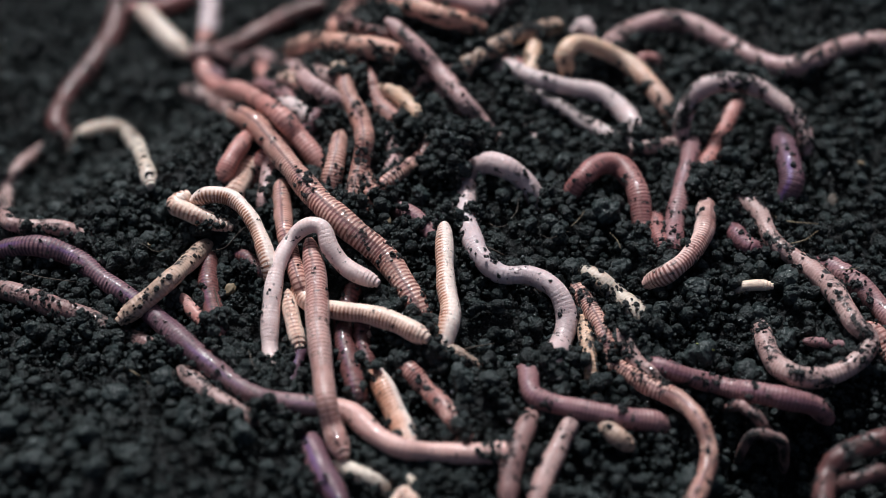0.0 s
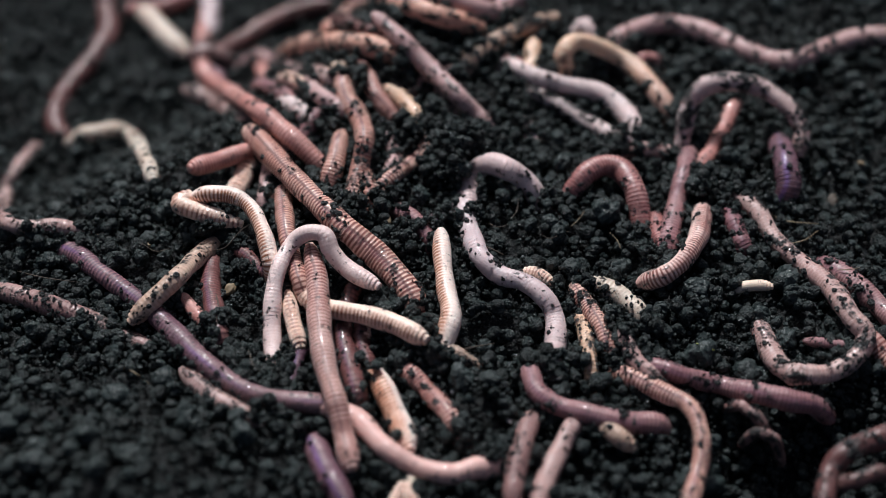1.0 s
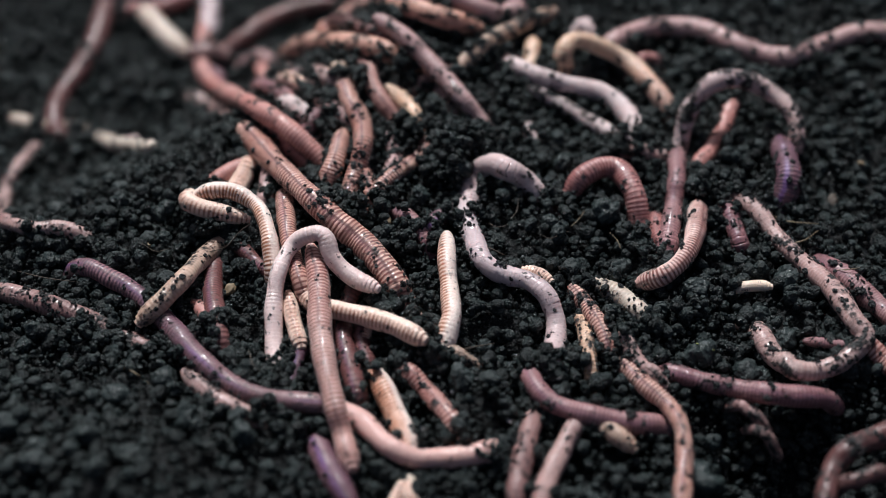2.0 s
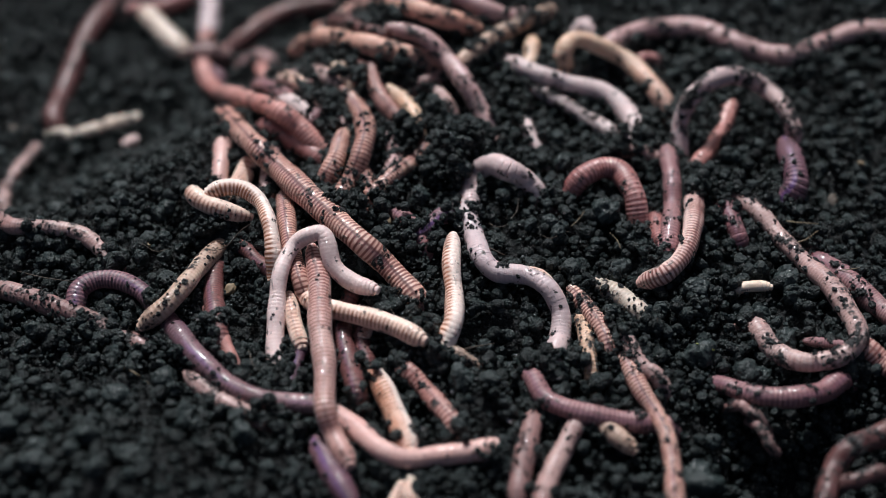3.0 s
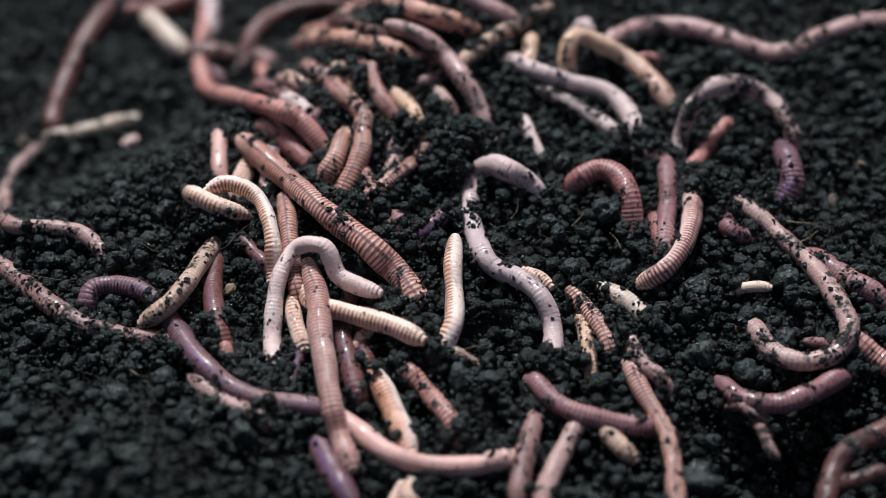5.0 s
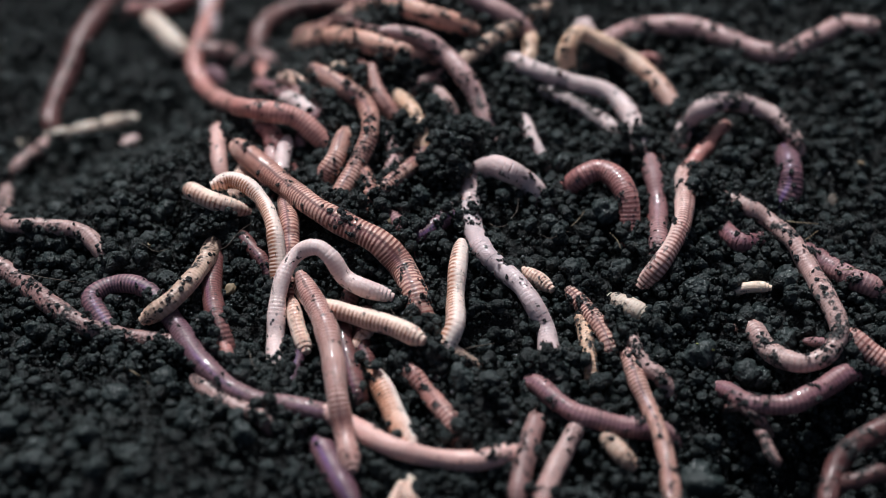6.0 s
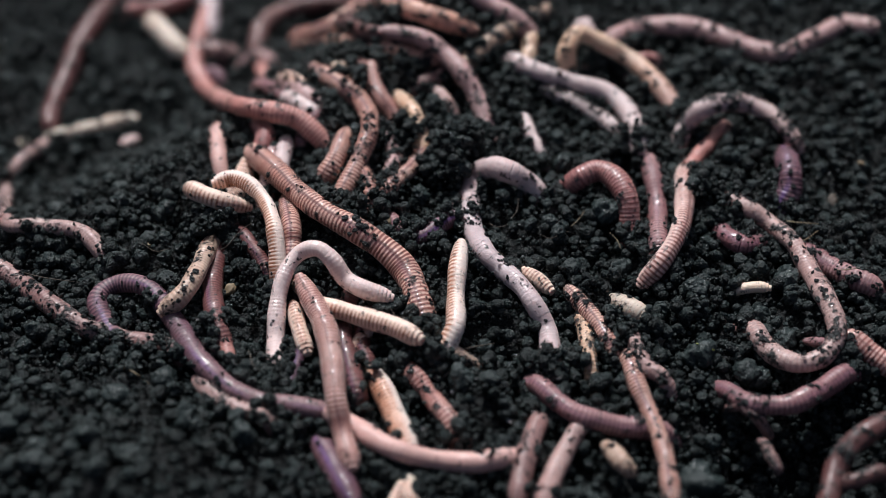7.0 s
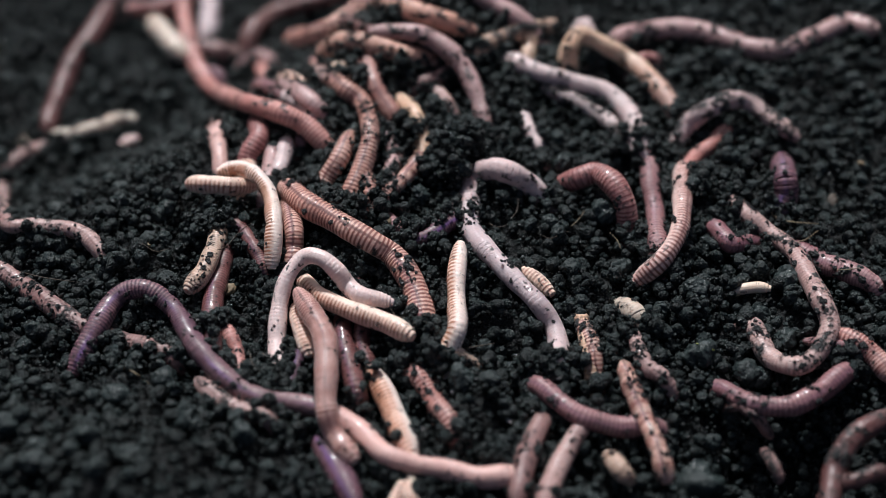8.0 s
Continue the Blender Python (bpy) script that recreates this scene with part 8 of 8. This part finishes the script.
plant_fibre([(-56.0, -31.6, 1.2), (-53.3, -33.1, 1.6), (-50.4, -34.7, 1.2)], 0.14, STRAW, "pale rough straw piece on the soil")
plant_fibre([(3.5, -27.9, 1.6), (6.5, -26.6, 2), (9.0, -25.5, 1.5)], 0.13, ROOT, "brown root on the soil")
plant_fibre([(44.5, -24.9, 2), (46.1, -26.0, 2.3), (47.5, -26.7, 2)], 0.22, BLADE, "small yellow-green blade of plant on the soil")
plant_fibre([(71.9, -7.2, 3), (73.6, -8.1, 3.4), (75.8, -8.0, 3)], 0.1, STRAW, "thin dry fibre on the soil")
plant_fibre([(-33.8, -27.8, 1.5), (-32.7, -31.9, 2), (-31.3, -33.1, 1.4)], 0.1, ROOT, "fine root across the soil")
plant_fibre([(23.8, 3.0, 2.2), (25.5, 5.0, 2.2), (26.6, 6.7, 2.2)], 0.08, STRAW, "fine pale root hair standing in the soil")
plant_fibre([(31.1, 2.1, 2.2), (32.3, 0.2, 2.2), (32.8, -2.0, 2.2)], 0.08, STRAW, "short pale root hair in the soil")
plant_fibre([(12.7, 3.3, 2.2), (13.8, 5.7, 2.2), (14.2, 8.6, 2.2)], 0.08, ROOT, "fine root hair between soil crumbs")
plant_fibre([(-55.1, -3.7, 2.2), (-52.5, -4.9, 2.2), (-50.3, -3.1, 2.2)], 0.08, ROOT, "fine curled root hair over the soil")
plant_fibre([(-9.3, -20.6, 2.2), (-8.1, -22.3, 2.2), (-6.3, -22.7, 2.2)], 0.08, ROOT, "short root hair beside a worm")
plant_fibre([(-21.8, -31.3, 2.2), (-20.2, -33.4, 2.2), (-19.6, -36.1, 2.2)], 0.08, ROOT, "fine dark root hair under the worms")
plant_fibre([(8.5, 2.5, 2.2), (10.0, 1.2, 2.2), (12.1, 1.5, 2.2)], 0.08, ROOT, "fine dark root hair lying on crumbs")


def seed_grain(x, y, r, material, label):
    """A small pale grain lying between the crumbs."""
    pts, tri = crumb_shape(90 + round(x), 3)
    grain = tagged(new("seed_grain", mesh_from("seed_grain", [tuple(p * .001) for p in pts * (1, .7, .6)], [tuple(int(v) for v in t) for t in tri], material)), label, "grain")
    grain.matrix_basis = pose(x * .001, y * .001, (soil(x, y) + lumpy(x, y) + .9) * .001, 10, 20, x * 13)
    grain.scale = (r, r, r)


seed_grain(81.7, 23.1, 0.8, STRAW, "tan crumb of dry plant in the soil")
seed_grain(-54.3, -2.7, 0.6, STRAW, "yellowish seed husk on the soil")
seed_grain(-38.4, -12.6, 1.3, STRAW, "tan piece of rotten plant in the soil")
seed_grain(74.8, 14.3, 1.6, ROOT, "brown piece of rotten leaf in the soil")
seed_grain(18.4, -31.0, 0.9, STRAW, "pale seed husk on the soil")
seed_grain(-10.4, 1.5, 1.1, STRAW, "tan scrap of plant in the soil")


# ---- beads of water ----
def water_material():
    n = Nodes("water")
    return n.out(Base_Color=(.95, .97, 1.0), Roughness=.02, IOR=1.33, Transmission_Weight=1.0)


WATER = water_material()


def water_drop(x, y, r):
    """A small bead of water on a crumb."""
    pts, tri = crumb_shape(5, 3)
    pts = pts / np.linalg.norm(pts, axis=1)[:, None] * (1, 1, .8)
    drop = tagged(new("water_drop", mesh_from("water_drop", [tuple(p * .001) for p in pts], [tuple(int(v) for v in t) for t in tri], WATER)), "tiny clear bead of water on the soil", "water drop", "water drops on the soil")
    drop.matrix_basis = pose(x * .001, y * .001, (soil(x, y) + lumpy(x, y) + 1.0) * .001)
    drop.scale = (r, r, r)


water_drop(11.3, -42.5, 0.45)
water_drop(12.5, -42.9, 0.3)
water_drop(-3.4, -44.9, 0.4)
water_drop(-2.6, -45.3, 0.3)
water_drop(1.5, -38.6, 0.3)
water_drop(-20.3, -9.7, 0.3)
water_drop(16.4, -21.6, 0.3)
water_drop(21.8, -17.9, 0.3)

# ---- loose soil ----
# where crumbs are heaped closest
BURROWS[:0] = [(1.7, 19.0, 2.6)] * 4
BURROWS[:0] = [(0.7, 16.0, 2.6)] * 4
BURROWS[:0] = [(2.3, 12.7, 2.6)] * 4
BURROWS[:0] = [(3.3, 7.3, 2.6)] * 4
BURROWS[:0] = [(4.1, 18.9, 2.6)] * 4
BURROWS[:0] = [(6.7, 21.2, 2.6)] * 4
BURROWS[:0] = [(47.7, 13.5, 2.6)] * 4
BURROWS[:0] = [(49.7, 16.6, 2.6)] * 4
BURROWS[:0] = [(46.3, 16.2, 2.6)] * 4
BURROWS[:0] = [(55.0, 15.5, 2.6)] * 4
BURROWS[:0] = [(-23.9, 9.7, 2.6)] * 4
BURROWS[:0] = [(-22.1, 6.5, 2.6)] * 4
BURROWS[:0] = [(-17.5, 11.2, 2.6)] * 4
BURROWS[:0] = [(-8.8, -0.3, 2.6)] * 4
BURROWS[:0] = [(-6.7, -2.3, 2.6)] * 4
BURROWS[:0] = [(-41.4, 2.9, 2.6)] * 4
BURROWS[:0] = [(-43.5, 1.0, 2.6)] * 4
BURROWS[:0] = [(-4.3, 28.2, 2.6)] * 4
BURROWS[:0] = [(-5.4, 26.5, 2.6)] * 4
BURROWS[:0] = [(66.1, 32.7, 2.6)] * 4
BURROWS[:0] = [(66.2, 29.3, 2.6)] * 4
BURROWS[:0] = [(30.7, 26.4, 2.6)] * 4
BURROWS[:0] = [(41.2, 26.3, 2.6)] * 4
BURROWS[:0] = [(-15.0, 32.8, 2.6)] * 4
BURROWS[:0] = [(-21.6, 32.7, 2.6)] * 4
BURROWS[:0] = [(-29.8, -30.3, 2.6)] * 4
BURROWS[:0] = [(-27.8, -32.0, 2.6)] * 4
BURROWS[:0] = [(-14.1, -30.7, 2.6)] * 4
BURROWS[:0] = [(-0.4, -24.3, 2.6)] * 4
BURROWS[:0] = [(-0.4, -25.9, 2.6)] * 4
BURROWS[:0] = [(45.2, -17.4, 2.6)] * 4
BURROWS[:0] = [(33.1, -28.9, 2.6)] * 4
crumbs("soil_crumbs", 21500, .45, 1.5, 2, "round dark moist soil crumbs", 3, (-112, 112, -66, 84), 1.1, beside=6500)
crumbs("far_soil_crumbs", 9000, .6, 1.6, 1, "blurred dark soil crumbs at the far side of the heap", 5, (-130, 130, 80, 128), 1.1)
crumbs("soil_grit", 33000, .16, .55, 1, "fine dark soil grit between the crumbs", 11, (-112, 112, -58, 80), 1.5, beside=8000)


def motions():
    for ring, rows in MOVING:
        if rows[0][0] > 0:
            rows = [(0.0, rows[0][1])] + rows
        if rows[-1][0] < 8:
            rows = rows + [(8.0, rows[-1][1])]
        walk(ring, rows)


motions()
